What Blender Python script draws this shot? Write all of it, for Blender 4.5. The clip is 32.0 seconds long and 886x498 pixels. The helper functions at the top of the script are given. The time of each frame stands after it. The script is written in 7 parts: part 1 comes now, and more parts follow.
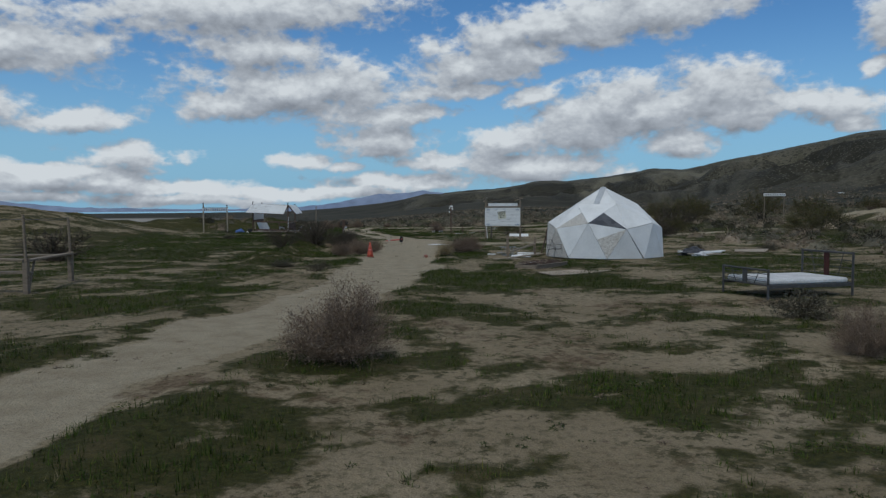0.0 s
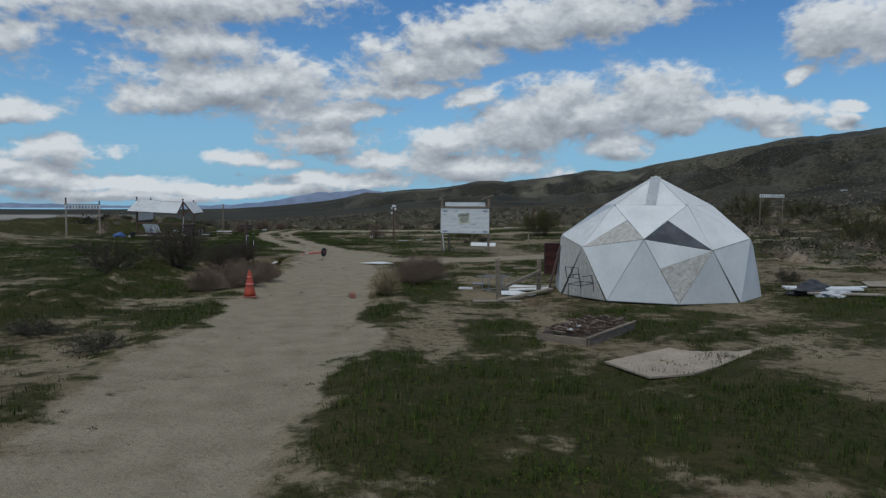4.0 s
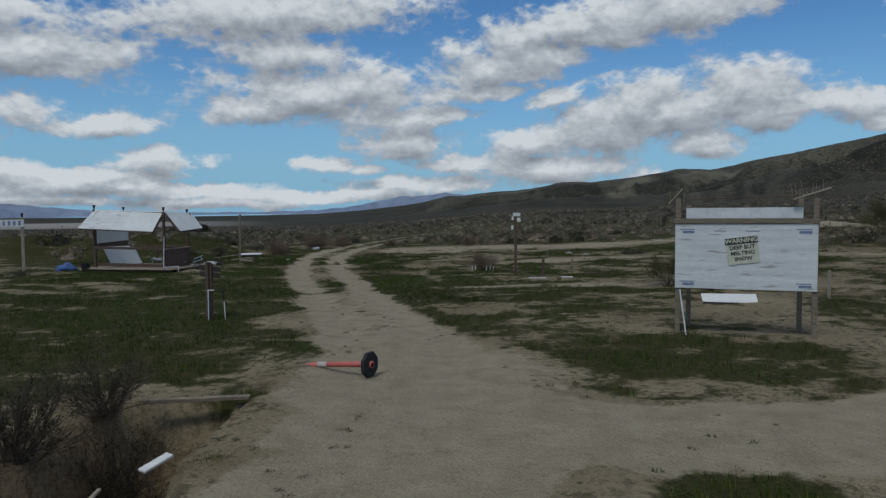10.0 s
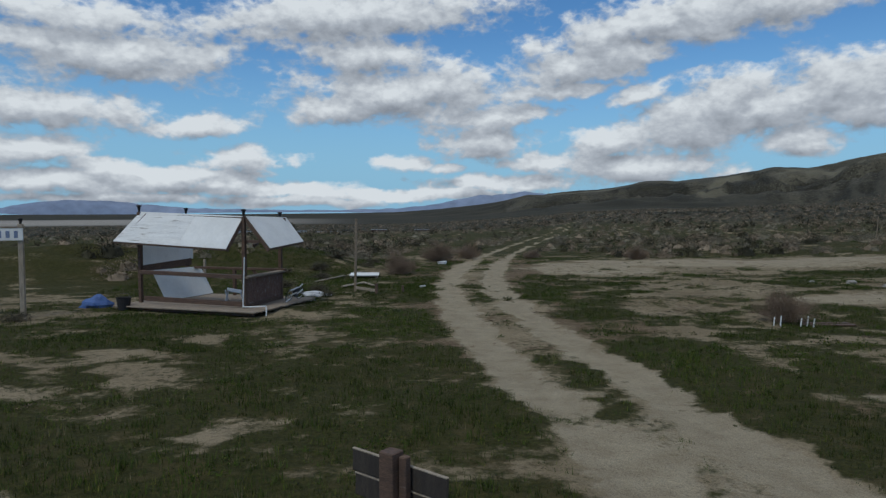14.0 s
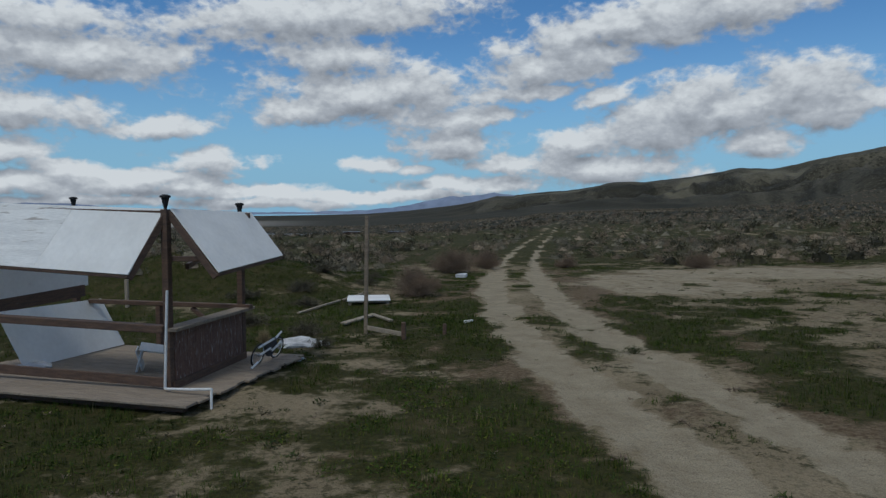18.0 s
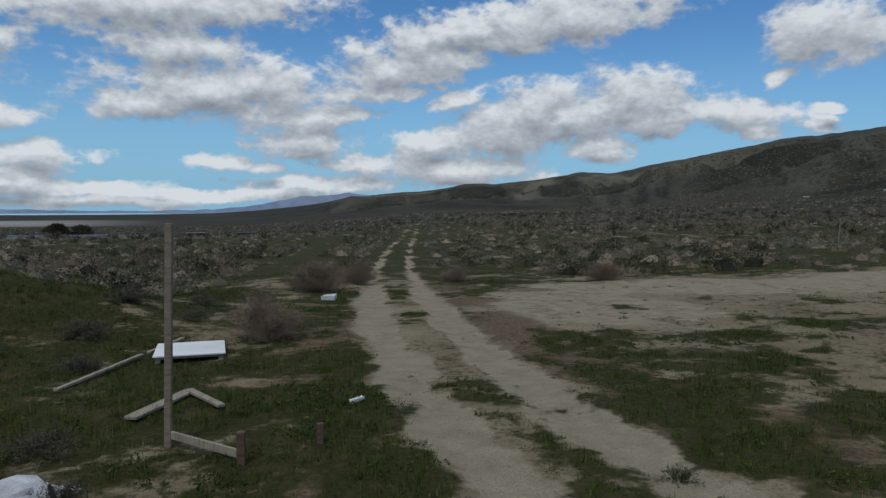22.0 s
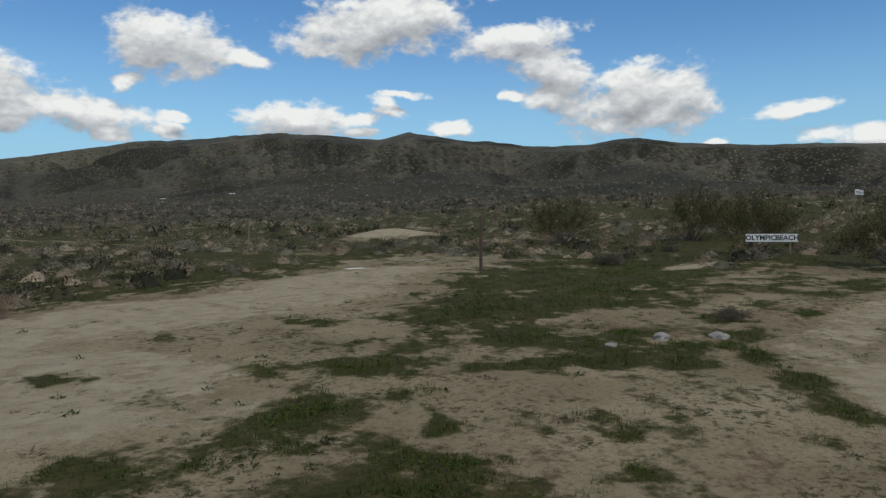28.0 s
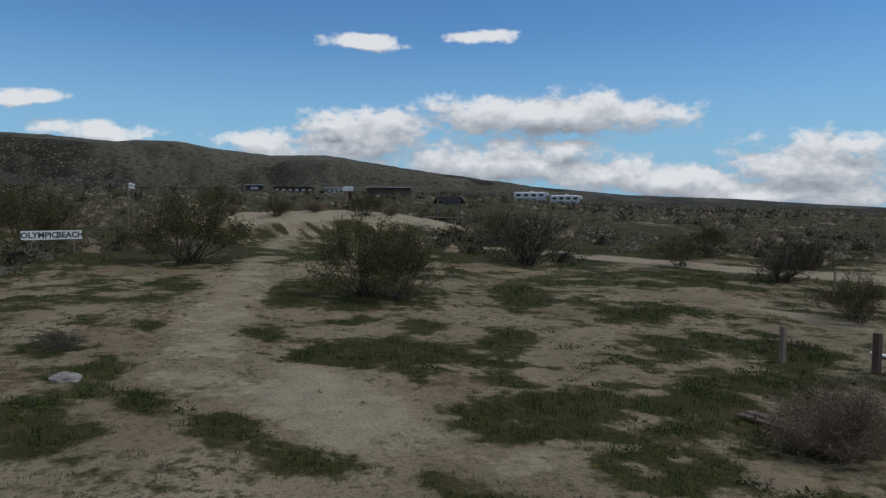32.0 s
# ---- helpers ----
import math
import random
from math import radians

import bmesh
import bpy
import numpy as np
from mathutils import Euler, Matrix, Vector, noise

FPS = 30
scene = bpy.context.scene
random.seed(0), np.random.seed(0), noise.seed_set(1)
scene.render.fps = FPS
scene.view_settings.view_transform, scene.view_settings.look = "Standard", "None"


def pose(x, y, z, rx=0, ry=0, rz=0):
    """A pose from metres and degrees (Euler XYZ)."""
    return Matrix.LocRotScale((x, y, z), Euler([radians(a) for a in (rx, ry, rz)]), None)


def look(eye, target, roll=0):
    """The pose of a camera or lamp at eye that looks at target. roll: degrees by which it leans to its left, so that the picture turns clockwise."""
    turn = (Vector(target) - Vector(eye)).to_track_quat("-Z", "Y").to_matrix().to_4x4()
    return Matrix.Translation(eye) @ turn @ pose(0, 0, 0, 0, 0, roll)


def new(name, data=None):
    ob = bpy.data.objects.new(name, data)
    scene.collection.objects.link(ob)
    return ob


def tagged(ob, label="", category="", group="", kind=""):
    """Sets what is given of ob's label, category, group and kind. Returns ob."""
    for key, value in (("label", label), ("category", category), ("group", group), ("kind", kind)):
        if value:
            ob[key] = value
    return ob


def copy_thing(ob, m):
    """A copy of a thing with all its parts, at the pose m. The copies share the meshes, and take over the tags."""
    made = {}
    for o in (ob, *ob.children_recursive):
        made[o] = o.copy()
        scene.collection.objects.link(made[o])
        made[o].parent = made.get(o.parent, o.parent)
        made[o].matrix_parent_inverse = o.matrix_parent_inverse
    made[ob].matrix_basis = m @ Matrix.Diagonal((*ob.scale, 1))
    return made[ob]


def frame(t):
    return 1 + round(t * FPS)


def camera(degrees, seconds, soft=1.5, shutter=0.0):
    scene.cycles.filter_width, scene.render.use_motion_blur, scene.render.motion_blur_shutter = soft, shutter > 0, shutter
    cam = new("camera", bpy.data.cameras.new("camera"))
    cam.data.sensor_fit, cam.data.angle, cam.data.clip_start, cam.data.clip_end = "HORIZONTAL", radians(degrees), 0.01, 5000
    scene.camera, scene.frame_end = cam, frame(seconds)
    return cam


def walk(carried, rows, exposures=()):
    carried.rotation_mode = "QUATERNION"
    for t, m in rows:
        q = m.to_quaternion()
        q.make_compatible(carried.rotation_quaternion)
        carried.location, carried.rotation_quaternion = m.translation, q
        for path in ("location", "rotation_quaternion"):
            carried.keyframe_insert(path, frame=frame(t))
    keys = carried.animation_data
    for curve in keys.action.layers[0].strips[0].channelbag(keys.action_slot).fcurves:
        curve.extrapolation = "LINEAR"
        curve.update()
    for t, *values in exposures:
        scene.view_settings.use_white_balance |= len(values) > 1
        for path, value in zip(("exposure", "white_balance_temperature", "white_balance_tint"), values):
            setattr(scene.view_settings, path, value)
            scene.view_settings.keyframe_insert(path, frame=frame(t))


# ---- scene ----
LENS = 64.48
cam = camera(LENS, 32.0, 1.35)
# seconds, x, y, z, pitch, roll, yaw
PATH = [
    (0, -0, 0, 1.975, -3.162, 0.177, 0),
    (0.5, -0.004, 1.57, 1.992, -3.19, 0.134, 0.014),
    (1, -0.027, 3.141, 1.997, -3.18, 0.13, 0.02),
    (1.5, -0.015, 4.704, 1.996, -3.178, 0.097, -0.002),
    (2, -0.015, 6.25, 1.999, -3.183, 0.027, -0.549),
    (2.5, -0.039, 7.805, 2.026, -3.22, -0.143, -1.187),
    (4.5, 0.042, 14.513, 2.074, -3.19, -0.37, -6.611),
    (5, 0.096, 16.235, 2.087, -3.168, -0.326, -8.569),
    (5.5, 0.218, 17.948, 2.116, -3.146, -0.227, -10.059),
    (6, 0.342, 19.738, 2.156, -3.146, -0.148, -10.25),
    (6.5, 0.424, 21.542, 2.168, -3.113, -0.116, -10.226),
    (7, 0.437, 23.245, 2.203, -3.087, -0.065, -9.957),
    (7.5, 0.324, 25.041, 2.267, -3.1, -0.046, -8.894),
    (8, 0.161, 26.872, 2.311, -3.109, 0.009, -7.005),
    (8.5, -0.082, 28.693, 2.342, -3.098, 0.159, -4.176),
    (9, -0.394, 30.455, 2.359, -3.044, 0.326, -2),
    (9.5, -0.747, 32.167, 2.377, -3.008, 0.386, -0.029),
    (10, -1.194, 33.908, 2.387, -2.978, 0.423, 1.815),
    (10.5, -1.682, 35.593, 2.407, -2.933, 0.475, 3.727),
    (11, -2.22, 37.241, 2.414, -2.898, 0.548, 5.549),
    (11.5, -2.846, 38.869, 2.458, -2.875, 0.564, 7.336),
    (12, -3.517, 40.472, 2.498, -2.887, 0.516, 8.199),
    (12.5, -4.212, 41.996, 2.534, -2.908, 0.427, 8.251),
    (13, -4.921, 43.376, 2.567, -2.967, 0.263, 8.207),
    (13.5, -5.594, 44.67, 2.599, -3.024, 0.172, 8.219),
    (14, -6.213, 45.893, 2.622, -3.055, 0.082, 8.195),
    (14.5, -6.79, 47.083, 2.633, -3.043, -0.022, 8.198),
    (16.5, -8.535, 51.284, 2.458, -2.856, 0.238, 8.198),
    (17, -8.847, 52.274, 2.446, -2.896, 0.245, 8.158),
    (17.5, -9.135, 53.32, 2.438, -2.937, 0.296, 7.637),
    (18, -9.401, 54.385, 2.434, -2.934, 0.295, 5.66),
    (18.5, -9.617, 55.364, 2.433, -2.972, 0.26, 4.132),
    (19, -9.771, 56.211, 2.431, -2.967, 0.184, 2.751),
    (19.5, -9.904, 57.036, 2.434, -2.961, 0.179, 1.257),
    (20, -10.021, 57.856, 2.442, -2.977, 0.221, -0.135),
    (20.5, -10.118, 58.608, 2.448, -2.948, 0.208, -1.624),
    (21, -10.181, 59.328, 2.466, -2.961, 0.136, -3.137),
    (21.5, -10.206, 59.985, 2.485, -2.964, 0.046, -4.585),
    (22, -10.229, 60.624, 2.495, -2.94, -0.032, -6.105),
    (22.5, -10.215, 61.277, 2.509, -2.949, -0.078, -7.569),
    (23, -10.189, 61.942, 2.516, -2.963, -0.082, -8.998),
    (23.5, -10.156, 62.603, 2.506, -2.917, -0.14, -10.462),
    (24, -10.132, 63.279, 2.489, -2.908, -0.183, -12.105),
    (24.5, -10.075, 63.926, 2.5, -2.92, -0.214, -14.896),
    (26.5, -9.463, 66.438, 2.443, -2.881, -0.241, -34.406),
    (27, -9.184, 67.051, 2.445, -2.777, 0.106, -41.573),
    (27.5, -8.883, 67.549, 2.466, -2.852, 0.317, -48.701),
    (28, -8.634, 67.996, 2.464, -2.908, 0.32, -55.39),
    (28.5, -8.369, 68.418, 2.471, -2.986, 0.21, -62.531),
    (29, -8.075, 68.813, 2.466, -3.065, 0.072, -69.65),
    (29.5, -7.754, 69.154, 2.458, -3.133, -0.063, -76.786),
    (30, -7.415, 69.475, 2.473, -3.179, -0.24, -83.967),
    (30.5, -6.982, 69.735, 2.485, -3.211, -0.347, -91.139),
    (31, -6.474, 69.918, 2.499, -3.243, -0.449, -98.349),
    (31.5, -5.981, 70.013, 2.491, -3.293, -0.49, -105.395),
    (32, -5.505, 70.1, 2.477, -3.387, -0.473, -112.588),
]
walk(cam, [(t, pose(x, y, z, 90 + pitch, roll, yaw)) for t, x, y, z, pitch, roll, yaw in PATH], [(0, -0.22, 6000, 6), (6, -0.18, 6000, 6), (8, -0.05, 6050, 6), (10, -0.28, 6000, 6), (12, -0.25, 6000, 6), (14, -0.12, 6000, 6), (18, -0.25, 6000, 6), (20, -0.18, 6000, 6), (24.5, -0.06, 6080, 7), (27, 0.3, 6550, 6), (29, 0.04, 6400, 7), (30.5, 0.06, 6250, 8), (32, -0.06, 6150, 9)])

# ---- sky and sun ----
SUN_ELEVATION, SUN_AZIMUTH = 57, 155  # degrees; azimuth counted to the left of the y axis
SKY_STRENGTH, SUN_STRENGTH = 0.105, 1.5
# clouds: azimuth (left of y), elevation, half width, half height, tilt, in degrees
CLOUDS_NORTH = [
    (33.1, 11.4, 8.2, 1.65, 0), (35.5, 14, 5, 0.94, 0), (15.6, 15.1, 11.5, 1.49, 4), (14.7, 12.3, 4.3, 1.19, 0), (-9.6, 14.6, 10.2, 1.35, 10),
    (-4.2, 11.8, 5.6, 1.35, 14), (11.1, 9.5, 8.4, 1.84, 6), (16.5, 8.1, 4, 0.88, 0), (3.8, 7.7, 4.1, 0.8, 4), (5.2, 5.7, 3.6, 1.35, 0),
    (-1.1, 9.5, 4, 0.43, 6), (-6.8, 9.1, 2.2, 0.51, 18), (-5.6, 5.5, 3.2, 1.23, 8), (-11, 6.8, 4.5, 2.03, 8), (-16.1, 7.6, 4.2, 1.7, 8),
    (-20.4, 9.3, 3, 1.74, 6), (-22.2, 7.2, 3.1, 1.08, 0), (-19.5, 4.5, 1.4, 0.56, 0)]
CLOUDS_LOW = [
    (36.8, 7.4, 4.9, 1.25, 0), (27.7, 6.7, 3.7, 0.68, 4), (38.3, 4.5, 3.8, 0.86, 0), (24, 4.1, 3.4, 0.79, 0), (11.6, 3.8, 2.1, 0.5, 0),
    (7.7, 3.5, 1.3, 0.41, 0), (33.6, 3.6, 2.2, 0.62, 0), (0.2, 3.8, 2.7, 0.72, 0), (-7.3, 3.4, 6.4, 0.88, 0), (38.7, 2.1, 1.9, 0.71, 0),
    (31.9, 2.1, 4.4, 0.84, 0), (25.3, 2, 2.1, 0.74, 0), (20.2, 0.8, 7, 0.4, 0), (9.3, 1.5, 7.3, 0.37, 0), (33.3, 1, 9, 0.33, 0)]
CLOUDS_HORIZON = [(37, 2.4, 6, 0.7, 0), (22, 1.7, 7, 0.5, 0), (12, 1.4, 8, 0.4, 0), (3, 2.3, 6, 0.5, 0), (29, 3, 6, 0.45, 0)]
CLOUDS_MIDDLE = [
    (-15.7, 14.5, 9.5, 1.36, 8), (-14, 7.9, 4.3, 1.97, 0), (-20.9, 8.5, 5.2, 1.87, 0), (-27.9, 7.5, 5.2, 0.95, -8), (-18.5, 5.3, 2.3, 0.83, 0),
    (-30.5, 5.9, 1.3, 0.57, 0), (-34.2, 12.6, 3.6, 1.79, 0), (-38.9, 11.9, 3, 0.47, -3), (-31.7, 9.9, 1.2, 0.56, 20), (-35, 7.5, 1, 0.27, 0),
    (-34.1, 6.4, 1.1, 0.49, 0), (-50.4, 14.8, 6, 1.9, 6), (-46.4, 13.2, 2.9, 0.72, 0), (-43.7, 7.3, 3.7, 1.12, 0), (-48.2, 7.5, 1.8, 0.53, 4),
    (-48.9, 6.4, 1.4, 0.31, 0), (-51.8, 9.4, 1.8, 0.26, 0), (-51.2, 8.4, 1.2, 0.52, -10)]
CLOUDS_EAST = [
    (-61.5, 13.5, 4, 0.98, 8), (-64.1, 11.1, 2.4, 1.6, -15), (-64, 9.1, 2, 0.86, 0), (-61, 9.4, 0.8, 0.34, 0),
    (-70.2, 8.9, 4, 1.84, 10), (-73.6, 8.7, 1.9, 2.12, 0), (-68.4, 7.3, 2.2, 0.66, 0), (-76.6, 5.2, 0.8, 0.32, 0), (-81.6, 7.3, 2.2, 0.44, 4),
    (-86.6, 5.3, 2.7, 0.62, 0), (-98, 4.7, 2.8, 0.93, 0), (-106.5, 5.9, 3.8, 1.41, 8),  
    (-55.7, 6.9, 1.3, 0.46, 0)]
CLOUDS_SOUTH = [
    (-106, 12.9, 2.9, 0.46, 0), (-115.5, 13.4, 1.9, 0.46, 6), (-106, 5.5, 4.5, 1.52, 0),
    (-103.3, 6.4, 2.7, 0.35, 5), (-121, 7.3, 8.9, 1.41, 0), (-117, 3.6, 8.1, 1.18, 0), (-122.3, 4.8, 1.8, 0.53, 0), (-129.8, 2, 9.2, 1.22, -4),
    (-139.9, 3, 4.7, 1.82, 0), (-143.4, 4.5, 2, 0.62, 0), (-138.9, 1, 9.2, 0.66, 0)]
CLOUDS_BEHIND = [(60, 9, 12, 3, 0), (58, 3, 10, 1.2, 0), (85, 14, 14, 3, 0), (105, 5, 14, 2, 0), (140, 10, 16, 3, 0), (172, 6, 12, 2, 0), (-165, 9, 10, 2, 0)]


def link(tree, a, b):
    tree.links.new(a, b)


def cloud_group():
    """Density of the clouds at (azimuth, elevation) in degrees."""
    g = bpy.data.node_groups.new("cloud_density", "ShaderNodeTree")
    g.interface.new_socket("place", in_out="INPUT", socket_type="NodeSocketVector")
    g.interface.new_socket("density", in_out="OUTPUT", socket_type="NodeSocketFloat")
    n = g.nodes
    gi, go = n.new("NodeGroupInput"), n.new("NodeGroupOutput")

    def vmath(op, a, b, c=None):
        v = n.new("ShaderNodeVectorMath")
        v.operation = op
        for k, s in enumerate((a, b, c)):
            if s is None:
                continue
            if isinstance(s, tuple):
                v.inputs[k].default_value = s
            else:
                link(g, s, v.inputs[k])
        return v

    def fmath(op, a, b, c=None):
        v = n.new("ShaderNodeMath")
        v.operation = op
        for k, s in enumerate((a, b, c)):
            if s is None:
                continue
            if isinstance(s, (int, float)):
                v.inputs[k].default_value = s
            else:
                link(g, s, v.inputs[k])
        return v.outputs[0]

    def fbm(scale, detail, rough, stretch):
        s = vmath("MULTIPLY", gi.outputs[0], stretch)
        t = n.new("ShaderNodeTexNoise")
        t.inputs["Scale"].default_value, t.inputs["Detail"].default_value, t.inputs["Roughness"].default_value = scale, detail, rough
        link(g, s.outputs[0], t.inputs["Vector"])
        return t
    big = fbm(0.22, 3, 0.55, (1, 1.6, 1))
    warp = vmath("MULTIPLY_ADD", vmath("SUBTRACT", big.outputs["Color"], (0.5, 0.5, 0.5)).outputs[0], (4.0, 1.5, 0), gi.outputs[0])
    best, leaned = None, {}
    for az, el, w, h, tilt in CLOUDS_NORTH + CLOUDS_LOW + CLOUDS_HORIZON + CLOUDS_MIDDLE + CLOUDS_EAST + CLOUDS_SOUTH + CLOUDS_BEHIND:
        lean = {0: 0.0, 4: 0.09, 5: 0.09, 6: 0.09, 8: 0.14, 10: 0.17, 14: 0.25, 18: 0.3, 20: 0.3, -3: -0.09, -4: -0.09, -8: -0.14}.get(tilt, -0.25)
        if lean not in leaned:
            c, d = n.new("ShaderNodeSeparateXYZ"), n.new("ShaderNodeCombineXYZ")
            link(g, warp.outputs[0], c.inputs[0])
            link(g, c.outputs["X"], d.inputs["X"])
            link(g, fmath("MULTIPLY_ADD", c.outputs["X"], lean, c.outputs["Y"]), d.inputs["Y"])
            leaned[lean] = d.outputs[0]
        w, h = w * 1.3, h * 1.42
        q = vmath("MULTIPLY_ADD", leaned[lean], (1 / w, 1 / h, 0), (-az / w, -(el + lean * az) / h, 0))
        l = vmath("LENGTH", q.outputs[0], None).outputs["Value"]
        best = l if best is None else fmath("SMOOTH_MIN", best, l, 0.3)
    fine, puff = fbm(0.36, 8, 0.56, (1, 1.7, 1)), fbm(0.8, 4, 0.45, (1, 1.4, 1))
    d = fmath("SUBTRACT", 1.0, best)
    d = fmath("MAXIMUM", d, -0.8)
    high = n.new("ShaderNodeSeparateXYZ")
    link(g, gi.outputs[0], high.inputs[0])
    over = n.new("ShaderNodeMapRange")
    over.inputs["From Min"].default_value, over.inputs["From Max"].default_value = 19, 27
    over.inputs["To Min"].default_value, over.inputs["To Max"].default_value = 0.0, 1.0
    link(g, high.outputs["Y"], over.inputs["Value"])
    d = fmath("ADD", d, over.outputs[0])
    d = fmath("MULTIPLY_ADD", fmath("SUBTRACT", fine.outputs["Fac"], 0.5), 1.7, d)
    d = fmath("MULTIPLY_ADD", fmath("ABSOLUTE", fmath("SUBTRACT", puff.outputs["Fac"], 0.5), 0), -1.0, fmath("ADD", d, 0.1))
    link(g, d, go.inputs[0])
    return g


def build_world():
    w = bpy.data.worlds.new("sky")
    scene.world = w
    w.use_nodes = True
    t = w.node_tree
    n = t.nodes
    n.clear()
    out, bg = n.new("ShaderNodeOutputWorld"), n.new("ShaderNodeBackground")
    link(t, bg.outputs[0], out.inputs[0])
    sky = n.new("ShaderNodeTexSky")
    sky.sky_type, sky.sun_disc = "NISHITA", False
    sky.sun_elevation, sky.sun_rotation = radians(SUN_ELEVATION), radians(-SUN_AZIMUTH)
    sky.altitude, sky.air_density, sky.dust_density, sky.ozone_density = 700, 1.0, 0.0, 4.0
    blue = n.new("ShaderNodeVectorMath")
    blue.operation = "SCALE"
    blue.inputs["Scale"].default_value = SKY_STRENGTH
    rich = n.new("ShaderNodeHueSaturation")
    rich.inputs["Saturation"].default_value = 1.18
    link(t, sky.outputs[0], rich.inputs["Color"])
    link(t, rich.outputs[0], blue.inputs[0])
    co, sep = n.new("ShaderNodeTexCoord"), n.new("ShaderNodeSeparateXYZ")
    link(t, co.outputs["Generated"], sep.inputs[0])

    def fmath(op, a, b=None):
        v = n.new("ShaderNodeMath")
        v.operation = op
        for k, s in enumerate((a, b)):
            if s is None:
                continue
            if isinstance(s, (int, float)):
                v.inputs[k].default_value = s
            else:
                link(t, s, v.inputs[k])
        return v.outputs[0]
    deg = 180 / math.pi
    az = fmath("MULTIPLY", fmath("ARCTAN2", fmath("MULTIPLY", sep.outputs["X"], -1), sep.outputs["Y"]), deg)
    el = fmath("MULTIPLY", fmath("ARCSINE", sep.outputs["Z"]), deg)
    group = cloud_group()

    def density(lift):
        c, g = n.new("ShaderNodeCombineXYZ"), n.new("ShaderNodeGroup")
        link(t, az, c.inputs[0])
        link(t, fmath("ADD", el, lift), c.inputs[1])
        g.node_tree = group
        link(t, c.outputs[0], g.inputs[0])
        return g.outputs[0]
    here, above = density(0), density(1.2)
    alpha = n.new("ShaderNodeMapRange")
    alpha.interpolation_type = "SMOOTHSTEP"
    alpha.inputs["From Min"].default_value, alpha.inputs["From Max"].default_value = -0.10, 0.46
    link(t, here, alpha.inputs["Value"])
    shade = n.new("ShaderNodeMapRange")
    shade.inputs["From Min"].default_value, shade.inputs["From Max"].default_value = -0.75, 0.6
    thick = n.new("ShaderNodeMapRange")
    thick.inputs["From Min"].default_value, thick.inputs["From Max"].default_value = 0.35, 1.2
    thick.inputs["To Min"].default_value, thick.inputs["To Max"].default_value = 0.0, 0.2
    link(t, here, thick.inputs["Value"])
    link(t, fmath("SUBTRACT", fmath("SUBTRACT", here, above), thick.outputs[0]), shade.inputs["Value"])
    ramp = n.new("ShaderNodeValToRGB")
    e = ramp.color_ramp.elements
    e[0].position, e[0].color = 0.0, (0.27, 0.283, 0.315, 1)
    e[1].position, e[1].color = 1.0, (0.76, 0.76, 0.76, 1)
    m = ramp.color_ramp.elements.new(0.5)
    m.color = (0.455, 0.468, 0.50, 1)
    link(t, shade.outputs[0], ramp.inputs[0])
    mix = n.new("ShaderNodeMix")
    mix.data_type = "RGBA"
    link(t, alpha.outputs[0], mix.inputs["Factor"])
    link(t, ramp.outputs[0], mix.inputs["B"])
    # pale haze low over the horizon
    low, haze = n.new("ShaderNodeMapRange"), n.new("ShaderNodeMix")
    low.interpolation_type = "SMOOTHSTEP"
    low.inputs["From Min"].default_value, low.inputs["From Max"].default_value = -1.0, 15.0
    low.inputs["To Min"].default_value, low.inputs["To Max"].default_value = 0.95, 0.0
    link(t, el, low.inputs["Value"])
    haze.data_type = "RGBA"
    haze.inputs["B"].default_value = (0.23, 0.45, 0.63, 1)
    link(t, low.outputs[0], haze.inputs["Factor"])
    link(t, blue.outputs[0], haze.inputs["A"])
    link(t, haze.outputs["Result"], mix.inputs["A"])
    link(t, mix.outputs["Result"], bg.inputs["Color"])


build_world()
sun_data = bpy.data.lights.new("sun", "SUN")
sun_data.energy, sun_data.angle, sun_data.color = SUN_STRENGTH, radians(12), (1.0, 0.95, 0.86)
sun = new("sun", sun_data)
a, e = radians(SUN_AZIMUTH), radians(SUN_ELEVATION)
sun.matrix_world = look((-math.sin(a) * math.cos(e) * 80, math.cos(a) * math.cos(e) * 80, math.sin(e) * 80), (0, 0, 0))


